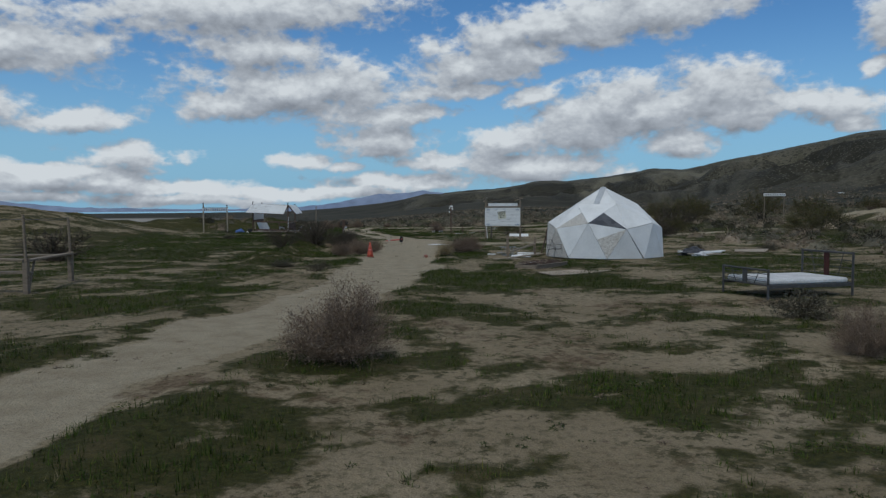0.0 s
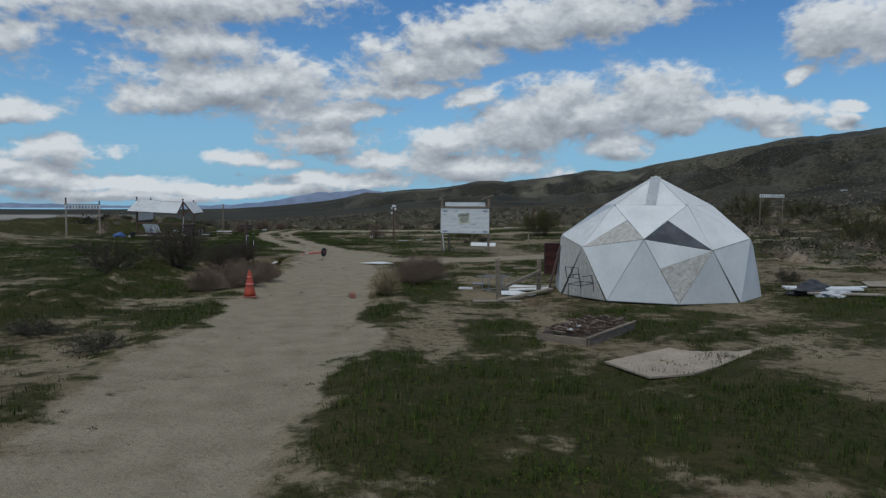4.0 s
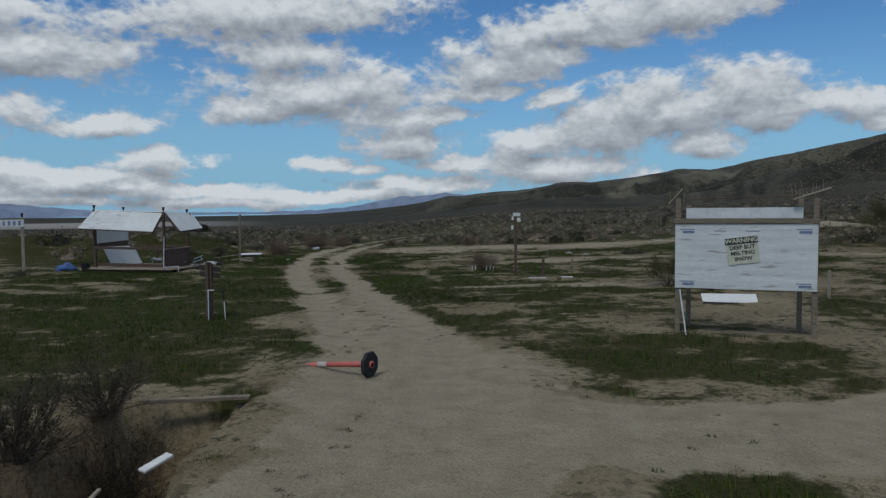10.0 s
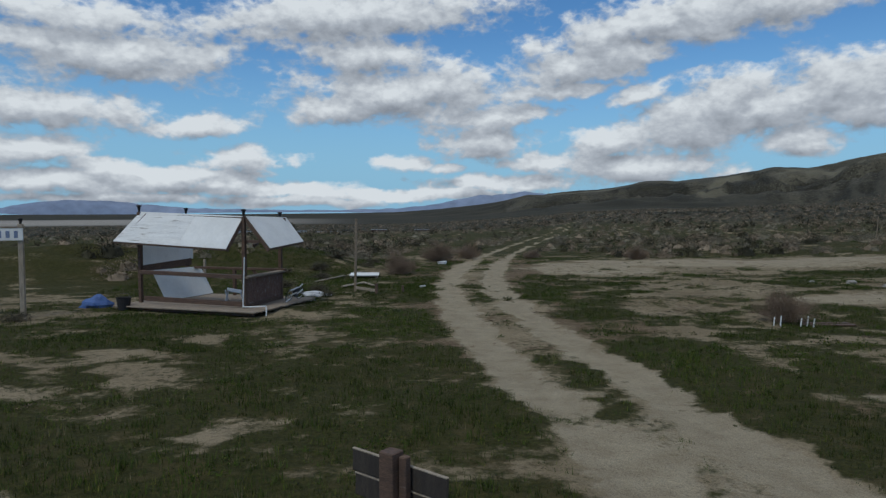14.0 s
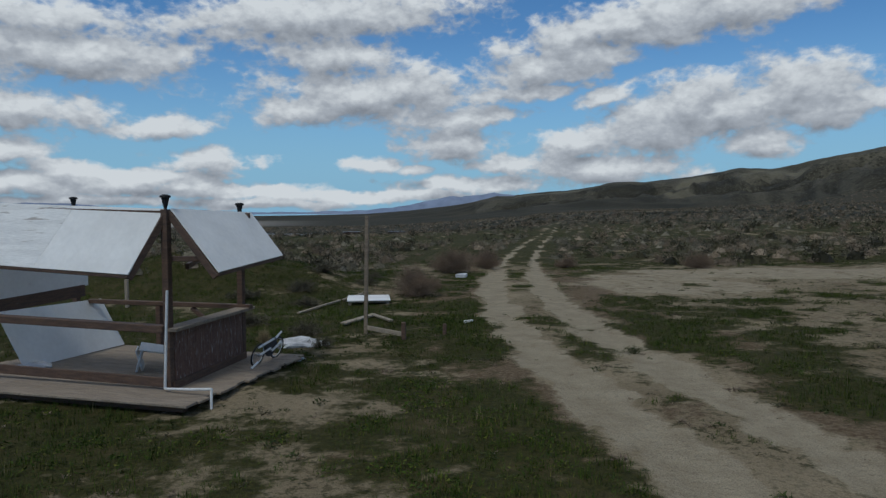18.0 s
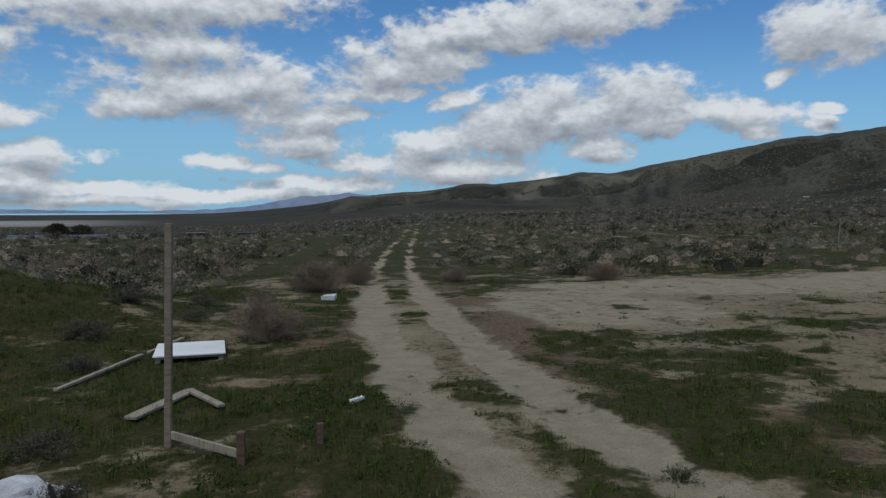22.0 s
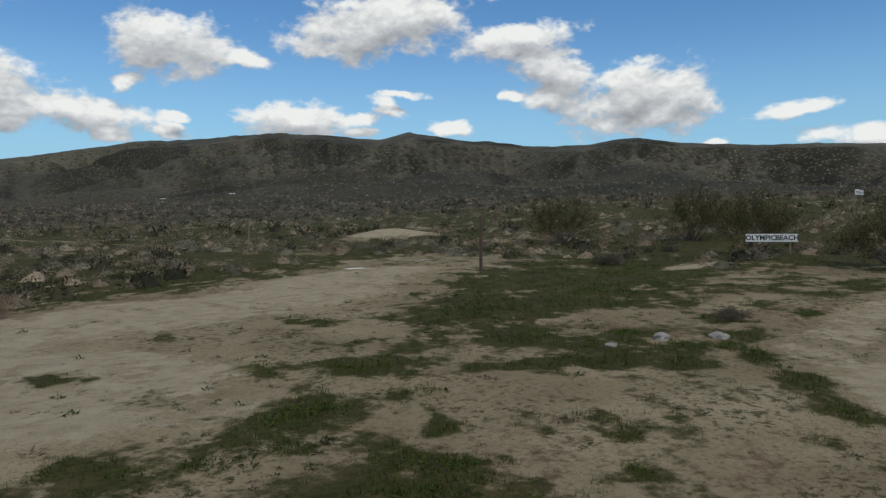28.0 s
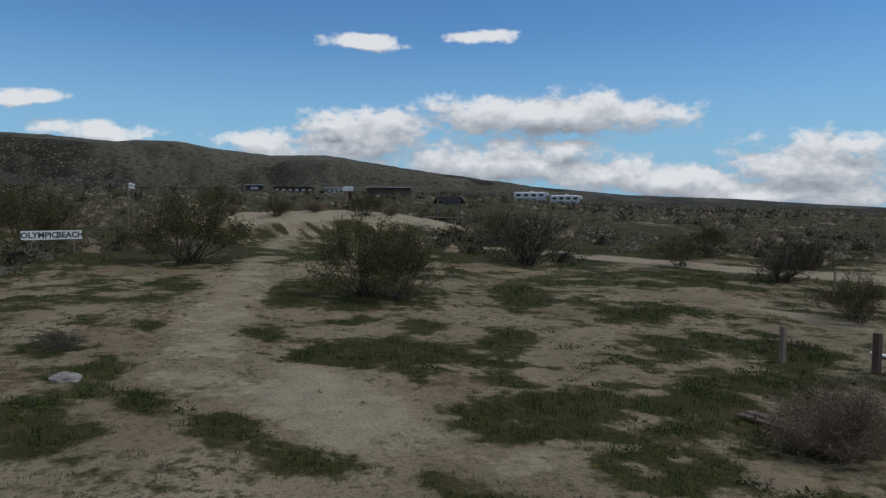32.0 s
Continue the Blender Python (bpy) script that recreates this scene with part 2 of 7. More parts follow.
# ---- materials ----
def material(name, low, high, scale=6.0, rough=0.85, bump=0.3, metal=0.0, grain=(1, 1, 1), worn=None, worn_at=0.62, fine=9.0, spread=0.12, bump_size=0.01):
    """A painted, wooden or earthen surface: two colours mixed by coarse noise, fine grain on top, worn patches of a third colour."""
    m = bpy.data.materials.new(name)
    m.use_nodes = True
    t = m.node_tree
    n = t.nodes
    b = n["Principled BSDF"]
    b.inputs["Metallic"].default_value = metal
    co, mp = n.new("ShaderNodeTexCoord"), n.new("ShaderNodeMapping")
    mp.inputs["Scale"].default_value = grain
    link(t, co.outputs["Object"], mp.inputs["Vector"])
    info = n.new("ShaderNodeObjectInfo")
    shift = n.new("ShaderNodeVectorMath")
    shift.operation = "MULTIPLY_ADD"
    link(t, info.outputs["Random"], shift.inputs[0])
    shift.inputs[1].default_value = (37, 19, 11)
    link(t, mp.outputs[0], shift.inputs[2])

    def noise_tex(s, detail):
        x = n.new("ShaderNodeTexNoise")
        x.inputs["Scale"].default_value, x.inputs["Detail"].default_value = s, detail
        link(t, shift.outputs[0], x.inputs["Vector"])
        return x.outputs["Fac"]

    def mixed(fac, a, c):
        x = n.new("ShaderNodeMix")
        x.data_type = "RGBA"
        link(t, fac, x.inputs["Factor"])
        for s, k in ((a, "A"), (c, "B")):
            if isinstance(s, tuple):
                x.inputs[k].default_value = (*s, 1)
            else:
                link(t, s, x.inputs[k])
        return x.outputs["Result"]

    def stretch(s, a, c, lo=0.0, hi=1.0):
        x = n.new("ShaderNodeMapRange")
        x.inputs["From Min"].default_value, x.inputs["From Max"].default_value = a, c
        x.inputs["To Min"].default_value, x.inputs["To Max"].default_value = lo, hi
        link(t, s, x.inputs["Value"])
        return x.outputs[0]
    coarse, grainy = noise_tex(scale, 5), noise_tex(scale * fine, 4)
    col = mixed(stretch(coarse, 0.32, 0.68), low, high)
    if worn:
        col = mixed(stretch(noise_tex(scale * 1.7, 8), worn_at, worn_at + 0.08), col, worn)
    tone = n.new("ShaderNodeHueSaturation")
    link(t, col, tone.inputs["Color"])
    link(t, stretch(grainy, 0.25, 0.75, 1 - spread * 2, 1 + spread), tone.inputs["Value"])
    link(t, tone.outputs[0], b.inputs["Base Color"])
    link(t, stretch(coarse, 0.3, 0.7, max(rough - 0.12, 0.05), min(rough + 0.1, 1)), b.inputs["Roughness"])
    if bump:
        x = n.new("ShaderNodeBump")
        x.inputs["Strength"].default_value, x.inputs["Distance"].default_value = bump, bump_size
        link(t, grainy, x.inputs["Height"])
        link(t, x.outputs[0], b.inputs["Normal"])
    return m


def leaf_material(name, low, high, tip=None, rough=0.8):
    """Twigs, leaves and blades, each island a little different."""
    m = bpy.data.materials.new(name)
    m.use_nodes = True
    t = m.node_tree
    n = t.nodes
    b = n["Principled BSDF"]
    b.inputs["Roughness"].default_value = rough
    b.inputs["Specular IOR Level"].default_value = 0.2
    geo, ramp = n.new("ShaderNodeNewGeometry"), n.new("ShaderNodeValToRGB")
    link(t, geo.outputs["Random Per Island"], ramp.inputs[0])
    e = ramp.color_ramp.elements
    e[0].color, e[1].color = (*low, 1), (*high, 1)
    if tip:
        e[1].position = 0.8
        ramp.color_ramp.elements.new(1.0).color = (*tip, 1)
    info, tone = n.new("ShaderNodeObjectInfo"), n.new("ShaderNodeHueSaturation")
    co, tex = n.new("ShaderNodeTexCoord"), n.new("ShaderNodeTexNoise")
    tex.inputs["Scale"].default_value, tex.inputs["Detail"].default_value = 0.16, 3
    link(t, co.outputs["Object"], tex.inputs["Vector"])
    r = n.new("ShaderNodeMapRange")
    r.inputs["From Min"].default_value, r.inputs["From Max"].default_value = 0.3, 0.7
    r.inputs["To Min"].default_value, r.inputs["To Max"].default_value = 0.7, 1.3
    link(t, tex.outputs["Fac"], r.inputs["Value"])
    link(t, r.outputs[0], tone.inputs["Value"])
    link(t, ramp.outputs[0], tone.inputs["Color"])
    link(t, tone.outputs[0], b.inputs["Base Color"])
    return m


def ground_material():
    """Sand, packed track, grass soil and dry litter by the layers painted on the sheet; hillside scrub by distance from
    the camp, with sunlit spurs and slopes put into its colour.
    """
    m = bpy.data.materials.new("desert_ground")
    m.use_nodes = True
    t = m.node_tree
    n = t.nodes
    b = n["Principled BSDF"]
    b.inputs["Roughness"].default_value = 0.95
    b.inputs["Specular IOR Level"].default_value = 0.15
    geo, at, far = n.new("ShaderNodeNewGeometry"), n.new("ShaderNodeAttribute"), n.new("ShaderNodeAttribute")
    at.attribute_name, far.attribute_name = "cover", "far"
    sep = n.new("ShaderNodeSeparateColor")
    link(t, at.outputs["Color"], sep.inputs[0])
    fsep = n.new("ShaderNodeSeparateColor")
    link(t, far.outputs["Color"], fsep.inputs[0])

    def tex(scale, detail, rough=0.55):
        x = n.new("ShaderNodeTexNoise")
        x.inputs["Scale"].default_value, x.inputs["Detail"].default_value, x.inputs["Roughness"].default_value = scale, detail, rough
        link(t, geo.outputs["Position"], x.inputs["Vector"])
        return x.outputs["Fac"]

    def rng(s, a, c, lo=0.0, hi=1.0, smooth=False):
        x = n.new("ShaderNodeMapRange")
        if smooth:
            x.interpolation_type = "SMOOTHSTEP"
        x.inputs["From Min"].default_value, x.inputs["From Max"].default_value = a, c
        x.inputs["To Min"].default_value, x.inputs["To Max"].default_value = lo, hi
        link(t, s, x.inputs["Value"])
        return x.outputs[0]

    def mixed(fac, a, c):
        x = n.new("ShaderNodeMix")
        x.data_type = "RGBA"
        if isinstance(fac, float):
            x.inputs["Factor"].default_value = fac
        else:
            link(t, fac, x.inputs["Factor"])
        for s, k in ((a, "A"), (c, "B")):
            if isinstance(s, tuple):
                x.inputs[k].default_value = (*s, 1)
            else:
                link(t, s, x.inputs[k])
        return x.outputs["Result"]

    def calc(op, a, c):
        x = n.new("ShaderNodeMath")
        x.operation = op
        for s, k in ((a, 0), (c, 1)):
            if isinstance(s, (int, float)):
                x.inputs[k].default_value = s
            else:
                link(t, s, x.inputs[k])
        return x.outputs[0]
    n1, n2, n3, n4 = tex(0.35, 6), tex(2.2, 7, 0.6), tex(14, 5, 0.6), tex(70, 3)
    edge = calc("MULTIPLY", calc("SUBTRACT", calc("ADD", calc("MULTIPLY", n2, 0.5), calc("MULTIPLY", tex(5.5, 6, 0.65), 0.5)), 0.5), 1.9)
    sand = mixed(rng(n1, 0.3, 0.7), (0.19, 0.147, 0.086), (0.325, 0.264, 0.17))
    sand = mixed(rng(n3, 0.52, 0.66, 0, 0.55), sand, (0.085, 0.068, 0.036))
    sand = mixed(calc("MULTIPLY", rng(tex(6.5, 8, 0.72), 0.52, 0.57, 0, 0.85), rng(tex(0.55, 5, 0.6), 0.42, 0.56)), sand, (0.048, 0.046, 0.018))
    track = mixed(rng(n2, 0.3, 0.7), (0.268, 0.22, 0.145), (0.378, 0.321, 0.221))
    track = mixed(rng(n3, 0.57, 0.7, 0, 0.4), track, (0.14, 0.105, 0.07))
    soil = mixed(rng(n3, 0.3, 0.7), (0.02, 0.024, 0.005), (0.066, 0.06, 0.016))
    soil = mixed(rng(tex(1.5, 6, 0.65), 0.52, 0.62, 0, 0.6), soil, (0.085, 0.066, 0.028))
    litter = mixed(rng(n3, 0.4, 0.65), (0.17, 0.125, 0.075), (0.085, 0.05, 0.026))
    col = mixed(rng(calc("ADD", sep.outputs["Green"], edge), 0.35, 0.65, 0, 1, True), sand, track)
    col = mixed(rng(calc("ADD", sep.outputs["Blue"], edge), 0.42, 0.72, 0, 0.85, True), col, litter)
    col = mixed(rng(calc("ADD", sep.outputs["Red"], edge), 0.34, 0.70, 0, 1, True), col, soil)
    # far scrub plain and hillside
    cell = n.new("ShaderNodeTexVoronoi")
    cell.inputs["Scale"].default_value = 0.13
    link(t, geo.outputs["Position"], cell.inputs["Vector"])
    cell2 = n.new("ShaderNodeTexVoronoi")
    cell2.inputs["Scale"].default_value = 0.24
    link(t, geo.outputs["Position"], cell2.inputs["Vector"])
    h1, h2 = tex(0.012, 6), tex(0.0016, 5)
    hill = mixed(rng(h1, 0.35, 0.65), (0.017, 0.016, 0.01), (0.042, 0.038, 0.025))
    hill = mixed(rng(h2, 0.52, 0.62), hill, (0.085, 0.077, 0.05))
    lit_crest = n.new("ShaderNodeAttribute")
    lit_crest.attribute_name = "lit_crest"
    # lit spurs against shaded gullies, put into the hill colour
    hill = mixed(rng(calc("ADD", lit_crest.outputs["Fac"], calc("MULTIPLY", h1, 0.5)), 0.75, 1.25, 0, 0.6), hill, (0.12, 0.109, 0.078))
    hill = mixed(rng(cell.outputs["Distance"], 0.15, 0.5, 0.75, 0.0), hill, (0.022, 0.021, 0.013))
    hill = mixed(calc("MULTIPLY", rng(cell2.outputs["Distance"], 0.22, 0.36, 0.9, 0.0), rng(h1, 0.3, 0.6, 0.35, 1.0)), hill, (0.13, 0.12, 0.088))
    cell3 = n.new("ShaderNodeTexVoronoi")
    cell3.inputs["Scale"].default_value = 0.085
    link(t, geo.outputs["Position"], cell3.inputs["Vector"])
    hill = mixed(rng(cell3.outputs["Distance"], 0.16, 0.3, 0.75, 0.0), hill, (0.016, 0.016, 0.009))
    # pale band paints sunlight onto the farther slopes
    hill = mixed(calc("MULTIPLY", rng(lit_crest.outputs["Fac"], 0.95, 1.4, 0, 0.8), rng(h1, 0.36, 0.56, 0.25, 1.0)), hill, (0.16, 0.145, 0.098))
    plain = mixed(rng(h1, 0.4, 0.6), (0.026, 0.025, 0.014), (0.048, 0.042, 0.026))
    plain = mixed(rng(cell2.outputs["Distance"], 0.2, 0.6, 0.7, 0.0), plain, (0.04, 0.037, 0.026))
    plain = mixed(rng(h2, 0.54, 0.64, 0, 0.7), plain, (0.09, 0.077, 0.05))
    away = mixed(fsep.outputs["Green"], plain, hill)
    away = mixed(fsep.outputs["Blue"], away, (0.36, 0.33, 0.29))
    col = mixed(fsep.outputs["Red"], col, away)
    tone = n.new("ShaderNodeHueSaturation")
    link(t, col, tone.inputs["Color"])
    link(t, rng(n4, 0.3, 0.7, 0.68, 1.2), tone.inputs["Value"])
    link(t, tone.outputs[0], b.inputs["Base Color"])
    x = n.new("ShaderNodeBump")
    x.inputs["Strength"].default_value, x.inputs["Distance"].default_value = 0.9, 0.06
    link(t, calc("ADD", n3, calc("MULTIPLY", n4, 0.35)), x.inputs["Height"])
    link(t, x.outputs[0], b.inputs["Normal"])
    return m


# ---- terrain ----
def lattice(ix, iy, seed):
    h = (ix.astype(np.int64) * 374761393 + iy.astype(np.int64) * 668265263 + seed * 1442695041) & 0x7FFFFFFF
    h = ((h ^ (h >> 13)) * 1274126177) & 0x7FFFFFFF
    return ((h ^ (h >> 16)) & 0xFFFF) / 65535.0


def vnoise(x, y, seed=0):
    ix, iy = np.floor(x), np.floor(y)
    fx, fy = x - ix, y - iy
    fx, fy = fx * fx * (3 - 2 * fx), fy * fy * (3 - 2 * fy)
    a, b = lattice(ix, iy, seed), lattice(ix + 1, iy, seed)
    c, d = lattice(ix, iy + 1, seed), lattice(ix + 1, iy + 1, seed)
    return (a + (b - a) * fx) * (1 - fy) + (c + (d - c) * fx) * fy


def fbm2(x, y, octaves=4, seed=0, gain=0.5):
    out, amp, tot = 0.0, 1.0, 0.0
    for k in range(octaves):
        out, tot = out + amp * vnoise(x * 2 ** k + 17.3 * k, y * 2 ** k - 9.1 * k, seed + k), tot + amp
        amp *= gain
    return out / tot


def sstep(a, b, v):
    s = np.clip((v - a) / (b - a), 0, 1)
    return s * s * (3 - 2 * s)


def along(x, y, line):
    """Distance to a broken line."""
    best = np.full(np.shape(x), 1e9)
    for (ax, ay), (bx, by) in zip(line, line[1:]):
        ux, uy = bx - ax, by - ay
        s = np.clip(((x - ax) * ux + (y - ay) * uy) / (ux * ux + uy * uy), 0, 1)
        best = np.minimum(best, np.hypot(x - ax - s * ux, y - ay - s * uy))
    return best


def blob(x, y, cx, cy, rx, ry):
    return np.sqrt(((x - cx) / rx) ** 2 + ((y - cy) / ry) ** 2)


ROAD = [(-6.5, -30), (-5.4, 0), (-4.6, 6), (-3.9, 10), (-2.9, 14), (-2.0, 19), (-1.7, 25), (-1.7, 30), (-1.7, 36), (-1.8, 41), (-2.2, 45)]
TRACK = [(-2.2, 45), (-3.2, 49), (-4.9, 54.5), (-6.3, 59), (-7.5, 64), (-8.6, 69), (-9.2, 76), (-9.3, 84), (-9.0, 96), (-7.0, 130), (-5.2, 150), (-2.6, 185), (2, 240)]
BRANCH = [(-0.5, 41.6), (3.0, 41.4), (6.3, 42.9), (10.5, 45.6), (16, 49.5), (26, 54)]
EAST_WAY = [(0.5, 66.8), (4.9, 69.8), (11.1, 68.5), (17.8, 67.0), (27.7, 65.0), (37, 62)]
CENTRE = (-5.0, 60.0)
# skyline seen from the camp: azimuth to the left of y, elevation, in degrees
SKYLINE = [(-180, 0.2), (-145, 0.1), (-140.8, 0.31), (-134.7, 0.68), (-126.8, 0.93), (-120.7, 1.43), (-115.6, 2.08), (-108.8, 2.92), (-102.6, 3.86),
           (-98.4, 3.7), (-95.5, 4.05), (-93.8, 4.22), (-91.2, 4.67), (-87, 4.43), (-82.9, 4.68), (-79.8, 4.71), (-73.8, 5.05), (-70.1, 5.64), (-66.8, 5.18),
           (-62.1, 5.08), (-60.3, 5.42), (-56.2, 5.69), (-52.3, 6.38), (-49.8, 5.7), (-47.1, 6.0), (-42.1, 6.23), (-38.6, 5.9), (-35.3, 5.54),
           (-32.2, 5.4), (-28.5, 4.75), (-24.7, 4.08), (-21.6, 3.51), (-19.2, 3.05), (-16.95, 3.16), (-13.6, 2.62), (-10.2, 2.29), (-7.9, 2.33),
           (-5.2, 1.78), (-3.0, 1.72), (-0.5, 1.45), (1.3, 1.52), (3.2, 1.05), (5.2, 0.72), (8.6, 0.35), (12.1, 0.12), (16.6, 0.05), (24, 0.0), (60, 0.0), (180, 0.2)]
RIDGE = [(-180, 2500), (-145, 2500), (-125, 1700), (-110, 1250), (-90, 1050), (-60, 1050), (-45, 1250), (-30, 1700), (-17, 2500), (-8, 3300), (5, 4300), (180, 4400)]


def camp_height(x, y):
    """The ground of the camp and of the plain close round it."""
    z = 0.028 * np.maximum(x - 9, 0) - 0.012 * np.maximum(y - 74, 0) * sstep(12, -4, x) - 0.01 * np.maximum(-14 - x, 0)
    z = np.where(x > 60, 0.028 * 51 + 0.02 * (x - 60), z)
    flat = np.minimum(np.minimum(along(x, y, ROAD), along(x, y, TRACK)), along(x, y, BRANCH))
    rough = sstep(1.2, 3.0, flat)
    z = z + (fbm2(x / 2.6, y / 2.6, 4, 3) - 0.5) * (0.05 + 0.12 * rough) + (fbm2(x / 14, y / 14, 3, 8) - 0.5) * 0.5 * sstep(3, 20, flat)
    # raised edge on both sides of the old road, wheel ruts
    z = z + 0.07 * np.exp(-((along(x, y, ROAD) - 1.75) / 0.5) ** 2)
    z = z - 0.05 * np.exp(-((along(x, y, TRACK) - 0.85) / 0.35) ** 2)
    # washed-out ditch at the left of the road
    inside = sstep(33.0, 34.5, y) * sstep(42.75, 42.45, y)
    wob = (fbm2(x / 0.7, y / 0.7, 3, 21) - 0.5) * 0.7
    ditch = sstep(0.72, 0.5, np.abs(x + 4.55 - 0.1 * (40 - y) + wob * 0.5)) * inside
    z = z - 1.05 * ditch * (0.8 + 0.4 * fbm2(x / 0.5, y / 0.5, 3, 5))
    bank = np.exp(-((x + 6.8 + wob) / 0.9) ** 2) * sstep(24, 28, y) * sstep(43.5, 41, y)
    z = z + bank * 0.6 * fbm2(x / 0.6, y / 0.6, 4, 11, 0.65)
    # earth mounds and berms
    z = z + 2.7 * np.exp(-blob(x, y, -31, 50, 7.5, 9) ** 2) * (0.75 + 0.5 * fbm2(x / 3, y / 3, 4, 31))
    berm = along(x, y, [(-44, 66), (-30, 72), (-19, 77)])
    z = z + 1.25 * np.exp(-(berm / 3.6) ** 2) * (0.6 + 0.8 * fbm2(x / 2.2, y / 2.2, 4, 41))
    z = z + 1.3 * np.exp(-blob(x, y, 41, 60, 6, 9.5) ** 4) * (0.75 + 0.5 * fbm2(x / 3, y / 3, 4, 51))
    z = z + 0.7 * np.exp(-blob(x, y, 32, 101, 3.4, 3) ** 2)
    z = z + 0.35 * np.exp(-blob(x, y, 24, 74, 4, 2.2) ** 2)
    return z


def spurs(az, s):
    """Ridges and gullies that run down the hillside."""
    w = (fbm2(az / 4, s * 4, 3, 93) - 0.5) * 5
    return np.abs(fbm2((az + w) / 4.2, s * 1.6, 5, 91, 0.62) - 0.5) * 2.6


def far_height(x, y):
    dx, dy = x - CENTRE[0], y - CENTRE[1]
    r, az = np.hypot(dx, dy), np.degrees(np.arctan2(-dx, dy))
    e = np.interp(az, [p[0] for p in SKYLINE], [p[1] for p in SKYLINE])
    e = e + (fbm2(az / 1.3, az * 0 + 3, 3, 77) - 0.5) * 0.16 * np.clip(e / 2, 0, 1)
    ridge = np.interp(az, [p[0] for p in RIDGE], [p[1] for p in RIDGE])
    top = np.tan(np.radians(e)) * ridge + 2.4
    spur = fbm2(x / 330, y / 330, 4, 61) - 0.5
    s = (r - 90) / (ridge - 90)
    s2 = np.clip(s + spur * 0.5 * np.clip(s, 0, 1) * np.clip(1 - s, 0, 1) * 4, 0, 3)
    rise = 0.18 * np.clip(s2, 0, 1) + 0.82 * sstep(0.26, 1.04, s2) ** 1.15 / sstep(0.26, 1.04, np.array(1.0)) ** 1.15
    h = top * np.where(s > 1, np.clip(1 - (s - 1) * 0.6, 0.3, 1), rise)
    gully = spurs(az, s)
    h = h + np.clip(top, 0, 170) * (0.13 * (0.2 - gully) + 0.8 * (0.2 - np.abs(fbm2(x / 170, y / 170, 4, 95, 0.5) - 0.5) * 2)) * sstep(0.3, 0.62, s) * sstep(1.0, 0.75, s) * (e > 1)
    h = h + np.interp(az, (-150, -130, -121, -112, -85, -60, -40), (0, 0.8, 1.4, 3.0, 3.4, 2.6, 0)) * sstep(1.0, 0.6, s)
    h = np.where(s < 1, np.minimum(h, 2.4 + np.tan(np.radians(e)) * r * np.clip(0.97 + (s - 0.9) * 0.3, 0.9, 1.0) + 40 * sstep(0.4, 0.1, s)), h)
    fall = sstep(-7, 14, az) * sstep(125, 80, az)
    h = h - fall * (6.5 * sstep(60, 300, r) + 9 * sstep(300, 1500, r)) * sstep(1.0, 0.7, s)
    return h, s, az, r


def height(x, y):
    x, y = np.asarray(x, float), np.asarray(y, float)
    near = camp_height(x, y)
    far, s, az, r = far_height(x, y)
    near = near + np.interp(az, (-150, -130, -121, -112, -85, -60, -40), (0, 0.8, 1.4, 3.0, 3.4, 2.6, 0)) * sstep(36, 140, r) * 0.8
    k = sstep(85, 150, r)
    return near * (1 - k) + (far + near * 0.2) * k


def ground_z(x, y):
    return float(height(np.array([x]), np.array([y]))[0])


# grass patches and bare places: x, y, half lengths, weight; each list lies turned by the angle given below
GREEN_START = [
    (-2, 6, 1.06, 1.36, 0.9), (-2.9, 5.2, 0.47, 0.53, 0.9), (-1.7, 8.8, 1.2, 1.02, 0.9), (0.4, 13, 1.8, 1.77, 0.8), (1.3, 8.3, 1, 0.91, 1),
    (2.3, 6.9, 0.64, 0.76, 0.9), (2.4, 19.8, 3.8, 3.31, 0.7), (-5, 9.3, 0.91, 1.07, 0.9), (-4.7, 12.1, 0.49, 0.55, 0.8), (-6.8, 15.7, 3.12, 2.79, 0.6),
    (11, 23.6, 3.56, 8, 0.7), (4.4, 8.1, 0.7, 1.07, 0.6), (-0.3, 13.6, 1.66, 1.65, 1), (-0.5, 11.5, 0.55, 0.47, 0.8), (-0.7, 16.6, 0.79, 1.12, 0.9),
    (1.7, 16.9, 0.94, 1.21, 0.8), (5, 17.9, 1.81, 2.75, 0.6), (-5.4, 17.6, 1.73, 1.29, 0.6)]
GREEN_DOME = [
    (-0.3, 22.3, 0.99, 1, 1), (0.2, 26.2, 1.02, 1.37, 1), (2, 24.3, 0.79, 2.15, 1), (5.1, 25.8, 1.69, 2.18, 0.7), (4.6, 21.8, 0.34, 1.27, 1),
    (2.1, 21.7, 0.74, 0.74, 0.7), (-3.6, 26.5, 0.82, 1.79, 1), (-5.4, 31, 1.07, 2.49, 0.8), (-0.2, 29.3, 0.41, 0.62, 0.9), (1.1, 31.6, 1.29, 1.87, 1),
    (1.2, 39.4, 0.89, 2.59, 1), (2.7, 35.1, 0.76, 1.84, 0.6), (6.4, 40.5, 1.12, 3.76, 1), (3.7, 29.7, 0.53, 0.61, 0.9)]
